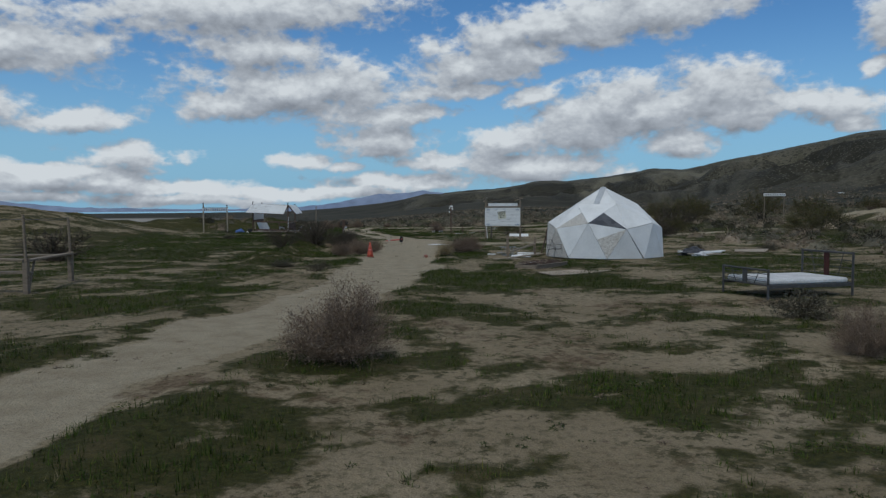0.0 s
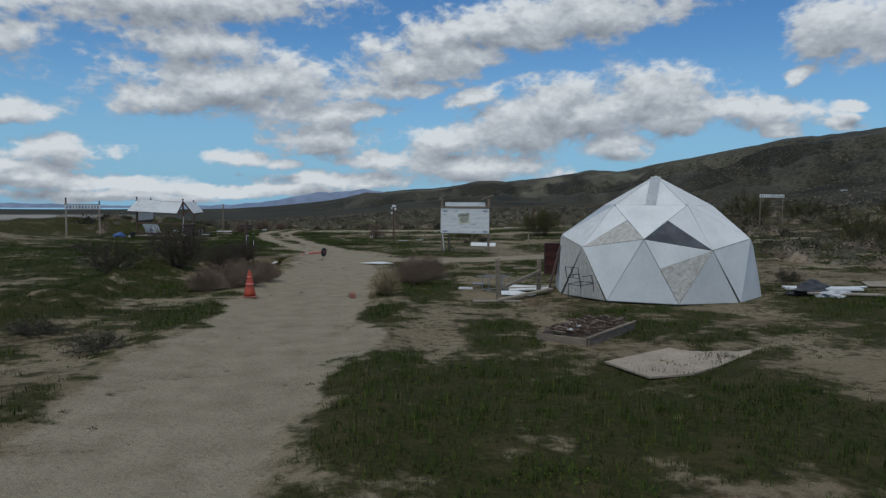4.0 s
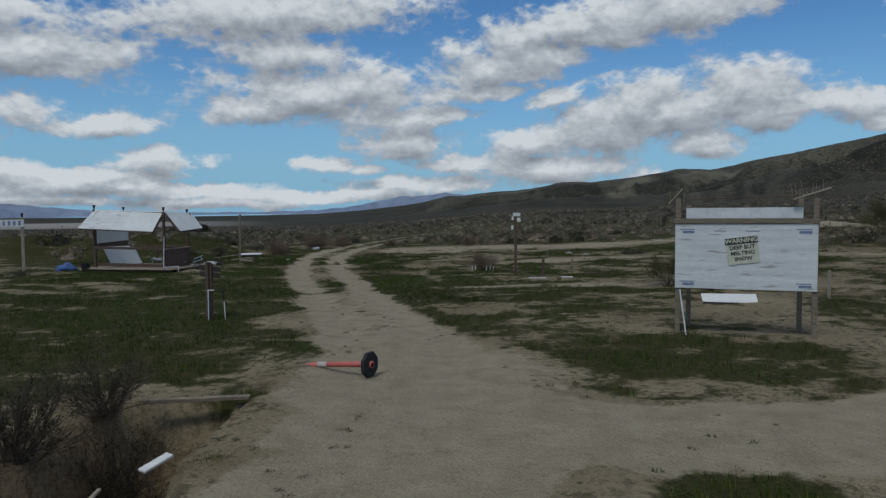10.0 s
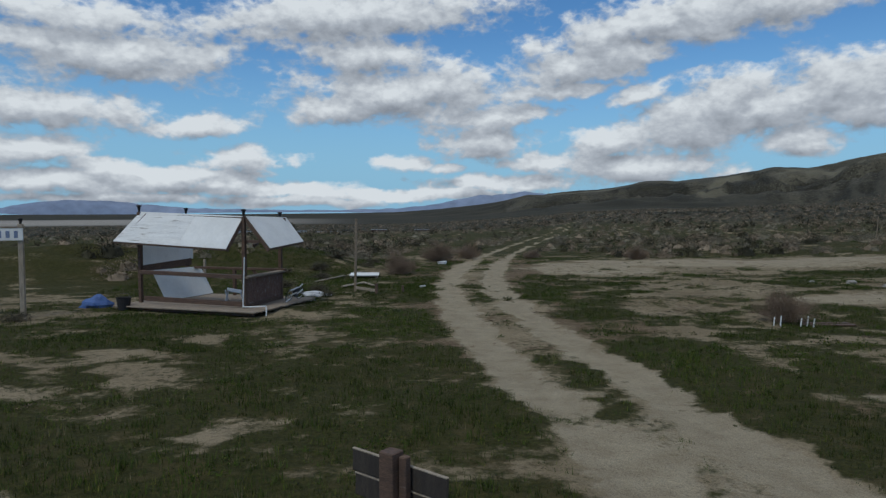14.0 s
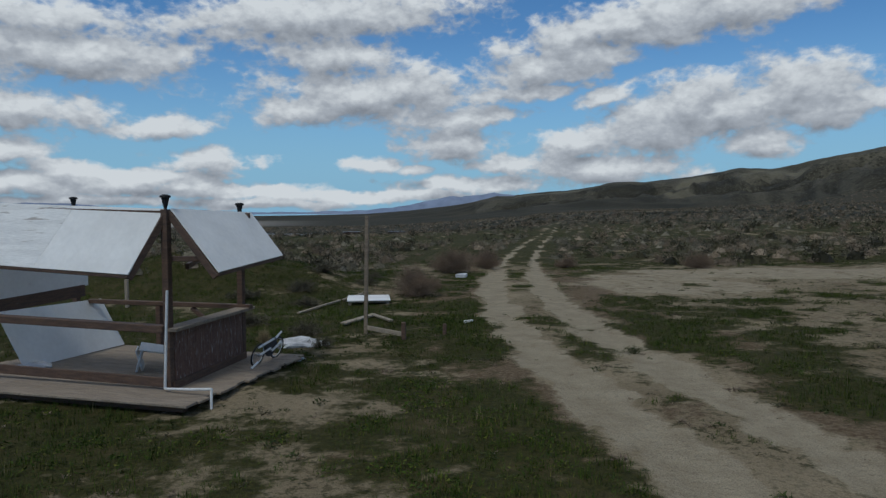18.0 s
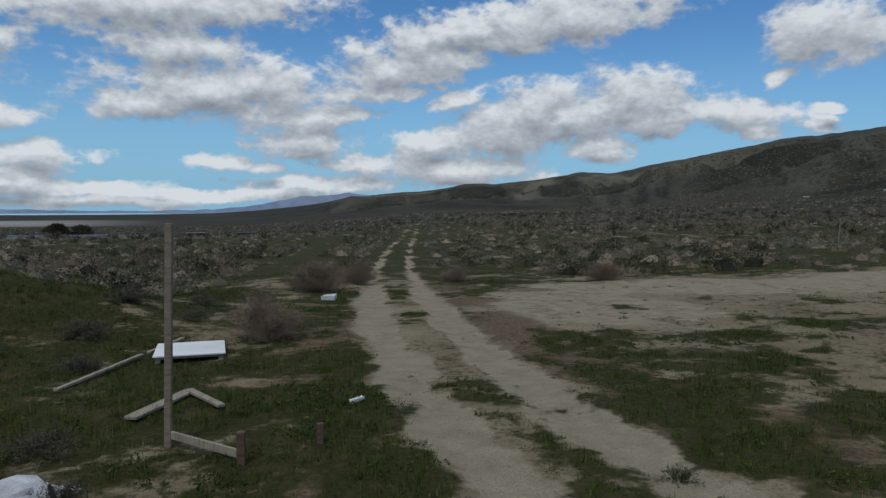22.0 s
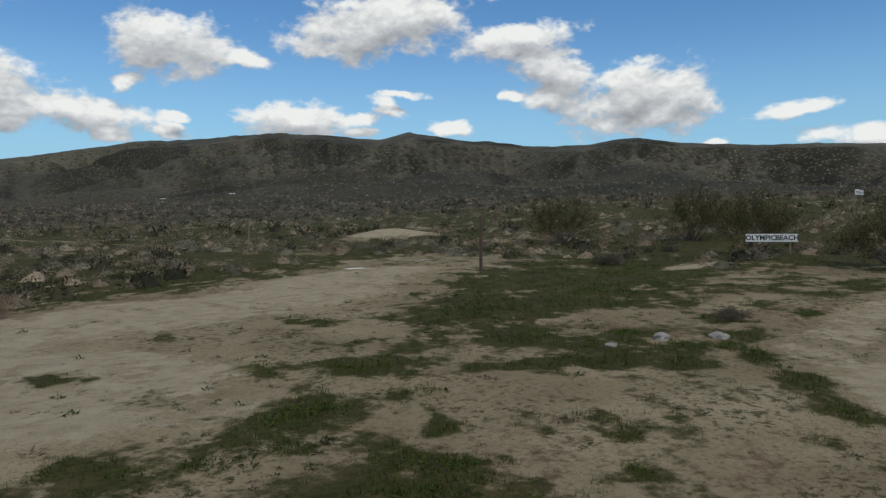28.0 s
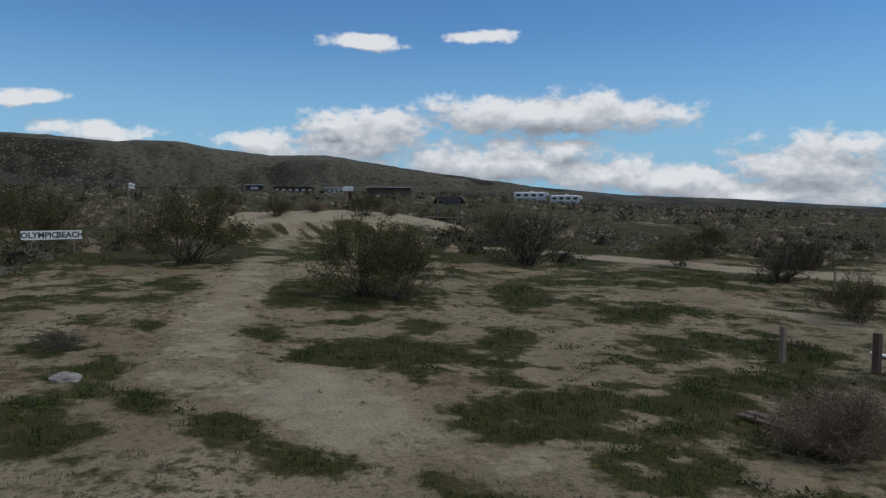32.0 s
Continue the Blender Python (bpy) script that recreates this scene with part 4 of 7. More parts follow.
def twig_bush(seed, stems, twigs, leaves, wide=1.0, tall=1.0, leaf=0.03, thick=0.012, dense=1.0, up=0.25, bare=0.25):
    """A near shrub: tapered stems that fork into twigs, and small leaves on them. Returns twig and leaf meshes' arrays."""
    rng = np.random.default_rng(seed)
    tv, tf, tips = [], [], []

    def rod(p, q, r0, r1):
        ax = q - p
        a = np.cross(ax, (0.3, 0.5, 0.81))
        a /= np.linalg.norm(a) + 1e-9
        b = np.cross(ax, a)
        b /= np.linalg.norm(b) + 1e-9
        k = len(tv)
        for c, r in ((p, r0), (q, r1)):
            for w in range(3):
                t = w * 2.0944
                tv.append(c + (a * math.cos(t) + b * math.sin(t)) * r)
        for w in range(3):
            n = (w + 1) % 3
            tf.append((k + w, k + n, k + 3 + n))
            tf.append((k + w, k + 3 + n, k + 3 + w))
    for _ in range(stems):
        d = rand_dirs(rng, 1, up)[0]
        reach = rng.uniform(0.75, 1.08)
        p = np.array([rng.normal() * 0.08 * wide, rng.normal() * 0.08 * wide, 0.0])
        end = p + d * np.array([wide, wide, tall]) * reach
        mid = (p + end) / 2 + rng.normal(size=3) * 0.07 + np.array([0, 0, 0.06])
        rod(p, mid, thick, thick * 0.7)
        rod(mid, end, thick * 0.7, thick * 0.3)
        for _ in range(twigs):
            s = rng.uniform(bare, 1.0)
            q = p + (mid - p) * s * 2 if s < 0.5 else mid + (end - mid) * (s - 0.5) * 2
            g = d * 0.7 + rng.normal(size=3) * 0.5 + np.array([0, 0, 0.25])
            e = q + g / np.linalg.norm(g) * rng.uniform(0.12, 0.34) * (wide + tall) / 2
            rod(q, e, thick * 0.4, thick * 0.18)
            tips.append((q, e))
    lv = np.zeros((0, 3))
    if leaves:
        k = rng.integers(0, len(tips), leaves)
        P, Q = np.array([t[0] for t in tips])[k], np.array([t[1] for t in tips])[k]
        c = P + (Q - P) * rng.uniform(0.2, 1.08, (leaves, 1)) + rng.normal(size=(leaves, 3)) * 0.015 * dense
        a = (Q - P) / np.linalg.norm(Q - P, axis=1)[:, None] + rng.normal(size=(leaves, 3)) * 0.6
        a /= np.linalg.norm(a, axis=1)[:, None]
        b = np.cross(a, rng.normal(size=(leaves, 3)))
        b /= np.linalg.norm(b, axis=1)[:, None]
        s = rng.uniform(0.6, 1.3, (leaves, 1)) * leaf
        lv = np.stack([c - b * s * 0.3, c + b * s * 0.3, c + a * s * 1.5], 1).reshape(-1, 3)
        lv[:, 2] = np.maximum(lv[:, 2], 0.005)
    tv = np.array(tv)
    tv[:, 2] = np.maximum(tv[:, 2], -0.03)
    return (tv, np.array(tf)), (lv, np.arange(len(lv)).reshape(-1, 3))


def scatter(name, template, pts, sizes, talls, mat, label, category, kind="stuff"):
    """Many turned and scaled copies of one template joined in one mesh that nobody could count."""
    rng = np.random.default_rng(len(pts))
    tv, tf = template
    ang = rng.uniform(0, 6.28, len(pts))
    c, s = np.cos(ang)[:, None], np.sin(ang)[:, None]
    x = (tv[:, 0] * c - tv[:, 1] * s) * sizes[:, None] + pts[:, 0:1]
    y = (tv[:, 0] * s + tv[:, 1] * c) * sizes[:, None] + pts[:, 1:2]
    z = tv[:, 2] * talls[:, None] + pts[:, 2:3]
    v = np.stack([x, y, z], -1).reshape(-1, 3)
    f = (tf[None] + (np.arange(len(pts)) * len(tv))[:, None, None]).reshape(-1, 3)
    me = fast_mesh(name, v, f)
    me.polygons.foreach_set("use_smooth", np.ones(len(me.polygons), bool))
    me.materials.append(mat)
    return tagged(new(name, me), label, category, "", kind)


M_SAGE = leaf_material("sage_leaf", (0.055, 0.05, 0.032), (0.125, 0.112, 0.074), (0.19, 0.172, 0.118))
M_TAN = leaf_material("dry_twig", (0.09, 0.064, 0.044), (0.19, 0.142, 0.10), (0.28, 0.215, 0.155))
M_DARK = leaf_material("creosote_leaf", (0.028, 0.027, 0.014), (0.065, 0.058, 0.028), (0.10, 0.07, 0.035))
M_GREENBUSH = leaf_material("green_leaf", (0.022, 0.034, 0.008), (0.054, 0.068, 0.02), (0.09, 0.092, 0.032))
M_GRASS = leaf_material("grass_blade", (0.016, 0.031, 0.003), (0.048, 0.075, 0.007), (0.115, 0.115, 0.02))
M_SAGE_FAR = leaf_material("sage_clump", (0.075, 0.067, 0.045), (0.16, 0.143, 0.10), (0.22, 0.196, 0.14))
M_TAN_FAR = leaf_material("dry_clump", (0.09, 0.07, 0.046), (0.20, 0.156, 0.107), (0.27, 0.215, 0.15))
M_DARK_FAR = leaf_material("dark_clump", (0.02, 0.019, 0.01), (0.05, 0.045, 0.023))
M_GREEN_FAR = leaf_material("green_clump", (0.018, 0.027, 0.006), (0.045, 0.055, 0.015))
M_DRYGRASS = leaf_material("dry_blade", (0.09, 0.072, 0.036), (0.19, 0.155, 0.085))
M_STRAW = leaf_material("straw", (0.22, 0.17, 0.09), (0.4, 0.32, 0.19))


def scrub_points(seed, cell, r0, r1, az0=48, az1=-150):
    """Loosely spaced places on the plain in a ring round the camp, none on tracks or clearings."""
    rng = np.random.default_rng(seed)
    k = np.arange(-r1, r1, cell)
    x, y = (m.ravel() for m in np.meshgrid(k, k))
    x, y = x + CENTRE[0] + rng.uniform(-0.48, 0.48, len(x)) * cell, y + CENTRE[1] + rng.uniform(-0.48, 0.48, len(y)) * cell
    r, az = np.hypot(x - CENTRE[0], y - CENTRE[1]), np.degrees(np.arctan2(CENTRE[0] - x, y - CENTRE[1]))
    inside = (r > r0) & (r < r1) & (az < az0) & (az > az1)
    x, y = x[inside], y[inside]
    d = np.minimum(along(x, y, TRACK), along(x, y, ROAD))
    ok = (x > -13.5) & (x < 19) & (y > 89.5 + 0.12 * np.abs(x)) | (x < -15.5) & (y > 68) | (x > 19) & (y > 45) | (x < -22) & (y > 30) | (x > 15) & (y < 45)
    ok &= (d > 2.0) & (along(x, y, BRANCH) > 2.5) & (along(x, y, EAST_WAY) > 2.2)
    ok &= (blob(x, y, 41, 60, 6, 9.5) > 1.05) & (blob(x, y, 31, 101, 5, 4) > 1) & (fbm2(x / 7, y / 7, 3, 12) > 0.37) & (blob(x, y, 16, 79, 6, 4) > 1) & (blob(x, y, 19, 69, 7, 4) > 1)
    ok &= along(x, y, [(41, 60), (28, 63), (14, 66)]) > 2.5
    x, y = x[ok], y[ok]
    return np.stack([x, y, height(x, y) - 0.03], 1)


SCRUB_KINDS = [("sagebrush_scrub", M_SAGE_FAR, 0.32, 1.0, 0.85, "grey sagebrush scrub covering the desert plain"), ("dry_scrub", M_TAN_FAR, 0.36, 1.0, 0.9, "tan dried rabbitbrush scattered over the plain"),
               ("dark_scrub", M_DARK_FAR, 0.14, 1.05, 1.1, "dark creosote scrub scattered over the plain"), ("green_scrub", M_GREEN_FAR, 0.18, 0.75, 0.5, "low green spring weeds among the scrub")]


def build_scrub():
    rings = ((scrub_points(1, 1.6, 20, 62, 60), 200, 0.105, 6, 2, 0.5, 0.7), (scrub_points(2, 2.5, 61, 240), 44, 0.2, 5, 1, 0.5, 0.8), (scrub_points(3, 5.6, 238, 720, 45, -148), 12, 0.34, 5, 1, 0.8, 1.3))
    for k, (pts, shards, length, segs, rows, small, more) in enumerate(rings):
        rng = np.random.default_rng(50 + k)
        pick = rng.uniform(size=len(pts)) + (fbm2(pts[:, 0] / 11, pts[:, 1] / 11, 3, 19) - 0.5) * 0.7
        order = np.argsort(np.argsort(pick)) / len(pts)
        low = 0.0
        for m, (name, mat, share, wide, tall, lab) in enumerate(SCRUB_KINDS):
            p = pts[(order >= low) & (order < low + share)]
            low += share
            size = (small + more * rng.uniform(0, 1, len(p)) ** 1.7) * wide
            scatter(name, round_bush(m + 1 + 7 * k, shards, length, 0.8, segs, rows), p, size, size * tall * rng.uniform(0.8, 1.15, len(p)), mat, lab, "scrub")


build_scrub()


def build_grass():
    rng = np.random.default_rng(5)
    n = 900000
    x, y = rng.uniform(-21, 24, n), rng.uniform(1.5, 92, n)
    g, p, d = cover(x, y)
    clump = fbm2(x / 0.6, y / 0.5, 4, 201, 0.7)
    keep = (g + (clump - 0.5) * 1.3 > 0.55) & (rng.uniform(size=n) < 0.26)
    near = np.minimum.reduce([np.hypot(x - a, y - b) for a, b in ((0, 4), (0, 12), (0.3, 20), (0, 28), (-2, 37), (-6, 46), (-9, 54), (-10, 62), (-8, 67))])
    keep &= rng.uniform(size=n) < np.clip(1.25 - near / 26, 0.25, 1)
    x, y = x[keep], y[keep]
    g = g[keep]
    pts = np.stack([x, y, height(x, y) - 0.01], 1)
    blades = []
    for k in range(9):
        a, lean, h = rng.uniform(0, 6.28), rng.uniform(0.2, 1.3), rng.uniform(0.5, 1.15)
        o = np.array([rng.normal() * 0.42, rng.normal() * 0.42, 0])
        w = np.array([-math.sin(a), math.cos(a), 0]) * 0.032
        tip = o + np.array([math.cos(a) * lean * 0.45, math.sin(a) * lean * 0.45, h])
        blades += [o - w, o + w, tip]
    tpl = (np.array(blades), np.arange(27).reshape(-1, 3))
    tall = rng.uniform(0.03, 0.095, len(pts)) * (0.35 + 1.3 * g * g) * (0.6 + 0.9 * clump[keep])
    dry = rng.uniform(size=len(pts)) < 0.025
    scatter("grass", tpl, pts[~dry], rng.uniform(0.08, 0.17, (~dry).sum()), tall[~dry], M_GRASS, "short green spring grass growing in patches on sand", "grass")
    scatter("dry_grass", tpl, pts[dry], np.full(dry.sum(), 0.13), tall[dry] * 1.1, M_DRYGRASS, "dry straw-coloured grass tufts among the green", "grass")


build_grass()


def build_tussocks():
    """Low lumps of thicker grass where the patches are lush."""
    rng = np.random.default_rng(15)
    n = 26000
    x, y = rng.uniform(-18, 20, n), rng.uniform(3, 84, n)
    g, p, d = cover(x, y)
    near = np.minimum.reduce([np.hypot(x - a, y - b) for a, b in ((0, 4), (0, 12), (0.3, 20), (0, 28), (-2, 37), (-6, 46), (-9, 54), (-10, 62), (-8, 67))])
    keep = (g + (fbm2(x / 0.8, y / 0.8, 2, 211) - 0.5) * 0.8 > np.where(y > 58, 0.66, 0.8)) & (rng.uniform(size=n) < np.clip(1.2 - near / 24, 0.25, 1) * np.where(y > 58, 0.8, 0.4))
    x, y = x[keep], y[keep]
    pts = np.stack([x, y, height(x, y) - 0.01], 1)
    size = (0.08 + 0.26 * rng.uniform(0, 1, len(x)) ** 2) * np.where(y > 58, 1.3, 1.0)
    tv, tf = shard_bush(61, 110, 0.11, 0.6)
    tv[:, 2] = tv[:, 2] * (0.6 + 0.8 * rng.uniform(size=len(tv)))
    scatter("grass_tussocks", (tv, tf), pts, size, size * rng.uniform(0.35, 0.7, len(x)), M_GRASS, "low tussocks of lush green grass on sand", "grass")


build_tussocks()


def build_litter():
    """Small weeds, dead stalks and pebbles strewn over the sand."""
    rng = np.random.default_rng(9)
    n = 50000
    x, y = rng.uniform(-20, 22, n), rng.uniform(1.5, 90, n)
    g, p, d = cover(x, y)
    near = np.minimum.reduce([np.hypot(x - a, y - b) for a, b in ((0, 4), (0, 12), (0.3, 20), (0, 28), (-2, 37), (-6, 46), (-9, 54), (-10, 62), (-8, 67))])
    patch = fbm2(x / 0.9, y / 0.9, 4, 301, 0.65)
    keep = (rng.uniform(size=n) < np.clip(1.2 - near / 22, 0.15, 1) * (0.06 + 0.1 * (y > 60) + 0.8 * (patch > 0.56)) * (1 - 0.96 * p)) & (g < 0.75)
    pts = np.stack([x[keep], y[keep], height(x[keep], y[keep])], 1)
    k = len(pts)
    kind = rng.uniform(size=k)
    size = rng.uniform(0.02, 0.07, k) + 0.07 * (rng.uniform(size=k) < 0.12) * (pts[:, 1] > 58)
    for lo, hi, name, tpl, mat, tall, lab in ((0.0, 0.5, "weeds", shard_bush(41, 26, 0.42, 0.5), M_GREENBUSH, 0.5, "tiny green weeds strewn over the sand"), (0.5, 0.75, "dead_stalks", shard_bush(42, 14, 0.6, 0.4), M_TAN, 0.45, "dead brown stalks strewn over the sand"),
                                              (0.75, 1.0, "dark_weeds", shard_bush(43, 24, 0.4, 0.5), M_DARK, 0.4, "dark withered weeds strewn over the sand")):
        m = (kind >= lo) & (kind < hi)
        scatter(name, tpl, pts[m], size[m], size[m] * tall * 1.6, mat, lab, "weeds")


build_litter()


# ---- building blocks ----
def thing(name, x, y, yaw, label, category, group="", z=None, tilt=(0, 0)):
    ob = new(name)
    ob.empty_display_size = 0.2
    ob.matrix_world = pose(x, y, ground_z(x, y) if z is None else z, tilt[0], tilt[1], yaw)
    return tagged(ob, label, category, group)


def part(name, bm, mat, parent, label="", smooth=False):
    me = bpy.data.meshes.new(name)
    bmesh.ops.recalc_face_normals(bm, faces=bm.faces)
    bm.to_mesh(me)
    bm.free()
    if smooth:
        me.polygons.foreach_set("use_smooth", np.ones(len(me.polygons), bool))
    me.materials.append(mat)
    ob = new(name, me)
    ob.parent = parent
    return tagged(ob, label)


def solo(name, bm, mat, x, y, yaw, label, category, group="", z=None, tilt=(0, 0), smooth=False):
    """A thing that is one mesh."""
    ob = part(name, bm, mat, None, "", smooth)
    ob.matrix_world = pose(x, y, ground_z(x, y) if z is None else z, tilt[0], tilt[1], yaw)
    return tagged(ob, label, category, group)


def box(c, s, bm=None, bevel=0.006, rot=None):
    """A box with eased edges about c."""
    bm = bm or bmesh.new()
    k = bmesh.ops.create_cube(bm, size=1.0)["verts"]
    m = Matrix.Translation(c) @ (rot or Matrix()) @ Matrix.Diagonal((*s, 1))
    bmesh.ops.transform(bm, matrix=m, verts=k)
    if bevel:
        edges = list({e for v in k for e in v.link_edges})
        bmesh.ops.bevel(bm, geom=edges, offset=min(bevel, min(s) * 0.3), segments=1, affect="EDGES")
    return bm


def beam(p, q, w, h, bm=None, bevel=0.006, up=(0, 0, 1)):
    """A sawn timber from p to q."""
    p, q = Vector(p), Vector(q)
    d = q - p
    x = d.normalized()
    u = Vector(up)
    if abs(x.dot(u)) > 0.98:
        u = Vector((0, 1, 0))
    y = u.cross(x).normalized()
    z = x.cross(y)
    r = Matrix((x, y, z)).transposed().to_4x4()
    return box((p + q) / 2, (d.length, w, h), bm, bevel, r)


def rod(points, r, bm=None, n=8, taper=1.0):
    """A round bar or pipe through the points."""
    bm = bm or bmesh.new()
    pts = [Vector(p) for p in points]
    rings = []
    for i, p in enumerate(pts):
        d = (pts[min(i + 1, len(pts) - 1)] - pts[max(i - 1, 0)]).normalized()
        a = d.cross(Vector((0.21, 0.37, 0.9) if abs(d.z) < 0.9 else (1, 0, 0))).normalized()
        b = d.cross(a)
        k = r * (1 + (taper - 1) * i / max(len(pts) - 1, 1))
        rings.append([bm.verts.new(p + (a * math.cos(t) + b * math.sin(t)) * k) for t in (2 * math.pi * j / n for j in range(n))])
    for u, v in zip(rings, rings[1:]):
        for j in range(n):
            bm.faces.new((u[j], u[(j + 1) % n], v[(j + 1) % n], v[j]))
    bm.faces.new(rings[0])
    bm.faces.new(rings[-1][::-1])
    return bm


def turned(profile, bm=None, n=24, wobble=0.0):
    """A body turned about z from (radius, height) pairs."""
    bm = bm or bmesh.new()
    rings = [[bm.verts.new((r * math.cos(t) * (1 + wobble * math.sin(3 * t + z * 9)), r * math.sin(t) * (1 + wobble * math.cos(2 * t + z * 7)), z)) for t in (2 * math.pi * j / n for j in range(n))] for r, z in profile]
    for u, v in zip(rings, rings[1:]):
        for j in range(n):
            bm.faces.new((u[j], u[(j + 1) % n], v[(j + 1) % n], v[j]))
    bm.faces.new(rings[0][::-1])
    bm.faces.new(rings[-1])
    return bm


def sheet(poly, thick, bm=None, lift=None):
    """A board cut to the outline poly ((x, y, z) points), thick along its normal."""
    bm = bm or bmesh.new()
    pts = [Vector(p) for p in poly]
    nrm = Vector()
    for a, b in zip(pts, pts[1:] + pts[:1]):
        nrm += a.cross(b)
    nrm = (lift and Vector(lift) or nrm).normalized()
    lo, hi = [bm.verts.new(p) for p in pts], [bm.verts.new(p + nrm * thick) for p in pts]
    bm.faces.new(lo[::-1])
    bm.faces.new(hi)
    for i in range(len(pts)):
        j = (i + 1) % len(pts)
        bm.faces.new((lo[i], lo[j], hi[j], hi[i]))
    return bm


def heap(seed, rx, ry, rz, rough=0.35, cuts=3):
    """A lumpy mass that rests on the ground: stones, rags, soil."""
    rng = random.Random(seed)
    bm = bmesh.new()
    bmesh.ops.create_icosphere(bm, subdivisions=cuts, radius=1.0)
    off = Vector((rng.uniform(0, 50), rng.uniform(0, 50), rng.uniform(0, 50)))
    for v in bm.verts:
        k = 1 + rough * (noise.noise(v.co * 1.6 + off) + 0.5 * noise.noise(v.co * 4 + off))
        v.co = Vector((v.co.x * rx * k, v.co.y * ry * k, max(v.co.z * rz * k, -0.25 * rz)))
    return bm


def lettering(text, size, mat, parent, place, name="lettering", label="", extrude=0.002):
    """Raised letters on a sign, as a mesh."""
    c = bpy.data.curves.new(name, "FONT")
    c.body, c.size, c.extrude, c.align_x, c.align_y, c.resolution_u, c.offset = text, size, extrude, "CENTER", "CENTER", 2, size * 0.03
    o = new(name, c)
    bpy.context.view_layer.update()
    me = bpy.data.meshes.new_from_object(o.evaluated_get(bpy.context.evaluated_depsgraph_get()))
    bpy.data.objects.remove(o)
    me.materials.clear()
    me.materials.append(mat)
    ob = new(name, me)
    ob.parent = parent
    ob.matrix_basis = place
    return tagged(ob, label)


M_WHITE = material("white_painted_plywood", (0.66, 0.655, 0.625), (0.77, 0.765, 0.735), 1.6, 0.7, 0.15, worn=(0.55, 0.54, 0.52), worn_at=0.72, spread=0.03)
M_WHITE2 = material("weathered_white_plywood", (0.63, 0.625, 0.60), (0.76, 0.755, 0.725), 1.6, 0.75, 0.3, grain=(0.7, 7, 7), worn=(0.36, 0.335, 0.30), worn_at=0.61, spread=0.08)
M_GREYP = material("grey_white_paint", (0.60, 0.598, 0.575), (0.69, 0.685, 0.66), 1.4, 0.75, 0.15, spread=0.03)
M_OSB = material("weathered_chipboard", (0.44, 0.40, 0.34), (0.66, 0.63, 0.57), 9, 0.9, 0.6, grain=(1, 2.6, 1), worn=(0.22, 0.18, 0.14), worn_at=0.62, spread=0.25)
M_GLASS = material("cloudy_plastic_pane", (0.05, 0.052, 0.057), (0.10, 0.103, 0.11), 2.5, 0.3, 0.05)
M_PANE = material("pale_translucent_pane", (0.40, 0.41, 0.41), (0.50, 0.51, 0.51), 2.0, 0.4, 0.1)
M_SEAM = material("dark_seam", (0.10, 0.095, 0.085), (0.3, 0.29, 0.27), 3, 0.9, 0.2)
M_WOOD = material("weathered_timber", (0.17, 0.13, 0.09), (0.29, 0.23, 0.165), 5, 0.9, 0.5, grain=(1, 1, 7), spread=0.25)
M_WOODX = material("weathered_plank", (0.26, 0.21, 0.15), (0.40, 0.34, 0.26), 5, 0.9, 0.5, grain=(7, 1, 1), spread=0.22)
M_BROWN = material("brown_stained_wood", (0.07, 0.04, 0.027), (0.14, 0.085, 0.056), 5, 0.75, 0.4, grain=(1, 1, 6), spread=0.25, worn=(0.2, 0.16, 0.13), worn_at=0.66)
M_BROWN2 = material("peeling_brown_boards", (0.105, 0.056, 0.042), (0.20, 0.118, 0.085), 6, 0.8, 0.5, grain=(5, 5, 0.8), spread=0.25, worn=(0.36, 0.32, 0.29), worn_at=0.585)
M_DECK = material("grey_brown_decking", (0.21, 0.165, 0.12), (0.32, 0.26, 0.195), 4, 0.9, 0.4, grain=(1, 6, 1), spread=0.2)
M_RUST = material("rusted_steel", (0.03, 0.007, 0.005), (0.06, 0.014, 0.009), 5, 0.95, 0.5, 0.0, worn=(0.03, 0.014, 0.01), worn_at=0.62)
M_STEEL = material("dull_grey_steel", (0.20, 0.215, 0.235), (0.32, 0.335, 0.35), 9, 0.5, 0.15, 0.5)
M_DARKMETAL = material("dark_grey_metal", (0.055, 0.055, 0.055), (0.11, 0.105, 0.1), 9, 0.6, 0.2, 0.4)
M_BLACK = material("black_rubber", (0.012, 0.012, 0.013), (0.03, 0.028, 0.028), 8, 0.8, 0.4)
M_ORANGE = material("faded_orange_plastic", (0.40, 0.055, 0.022), (0.50, 0.085, 0.035), 6, 0.55, 0.15, worn=(0.5, 0.2, 0.13), worn_at=0.68)
M_PINK = material("faded_pink_plastic", (0.50, 0.10, 0.08), (0.62, 0.17, 0.13), 6, 0.55, 0.15)
M_PALE = material("dirty_reflective_band", (0.45, 0.36, 0.33), (0.62, 0.54, 0.5), 12, 0.5, 0.1)
M_PVC = material("white_plastic_pipe", (0.62, 0.62, 0.60), (0.76, 0.76, 0.74), 6, 0.45, 0.05)
M_CLOTH = material("dirty_white_cloth", (0.42, 0.42, 0.42), (0.66, 0.66, 0.67), 6, 0.95, 0.5)
M_TARP = material("dark_crumpled_tarp", (0.018, 0.019, 0.022), (0.07, 0.07, 0.075), 6, 0.7, 0.5)
M_BLUE = material("blue_tarpaulin", (0.03, 0.07, 0.2), (0.07, 0.13, 0.32), 5, 0.6, 0.3)
M_CONCRETE = material("pale_concrete", (0.30, 0.24, 0.175), (0.41, 0.335, 0.25), 2.5, 0.9, 0.3, worn=(0.27, 0.17, 0.1), worn_at=0.67)
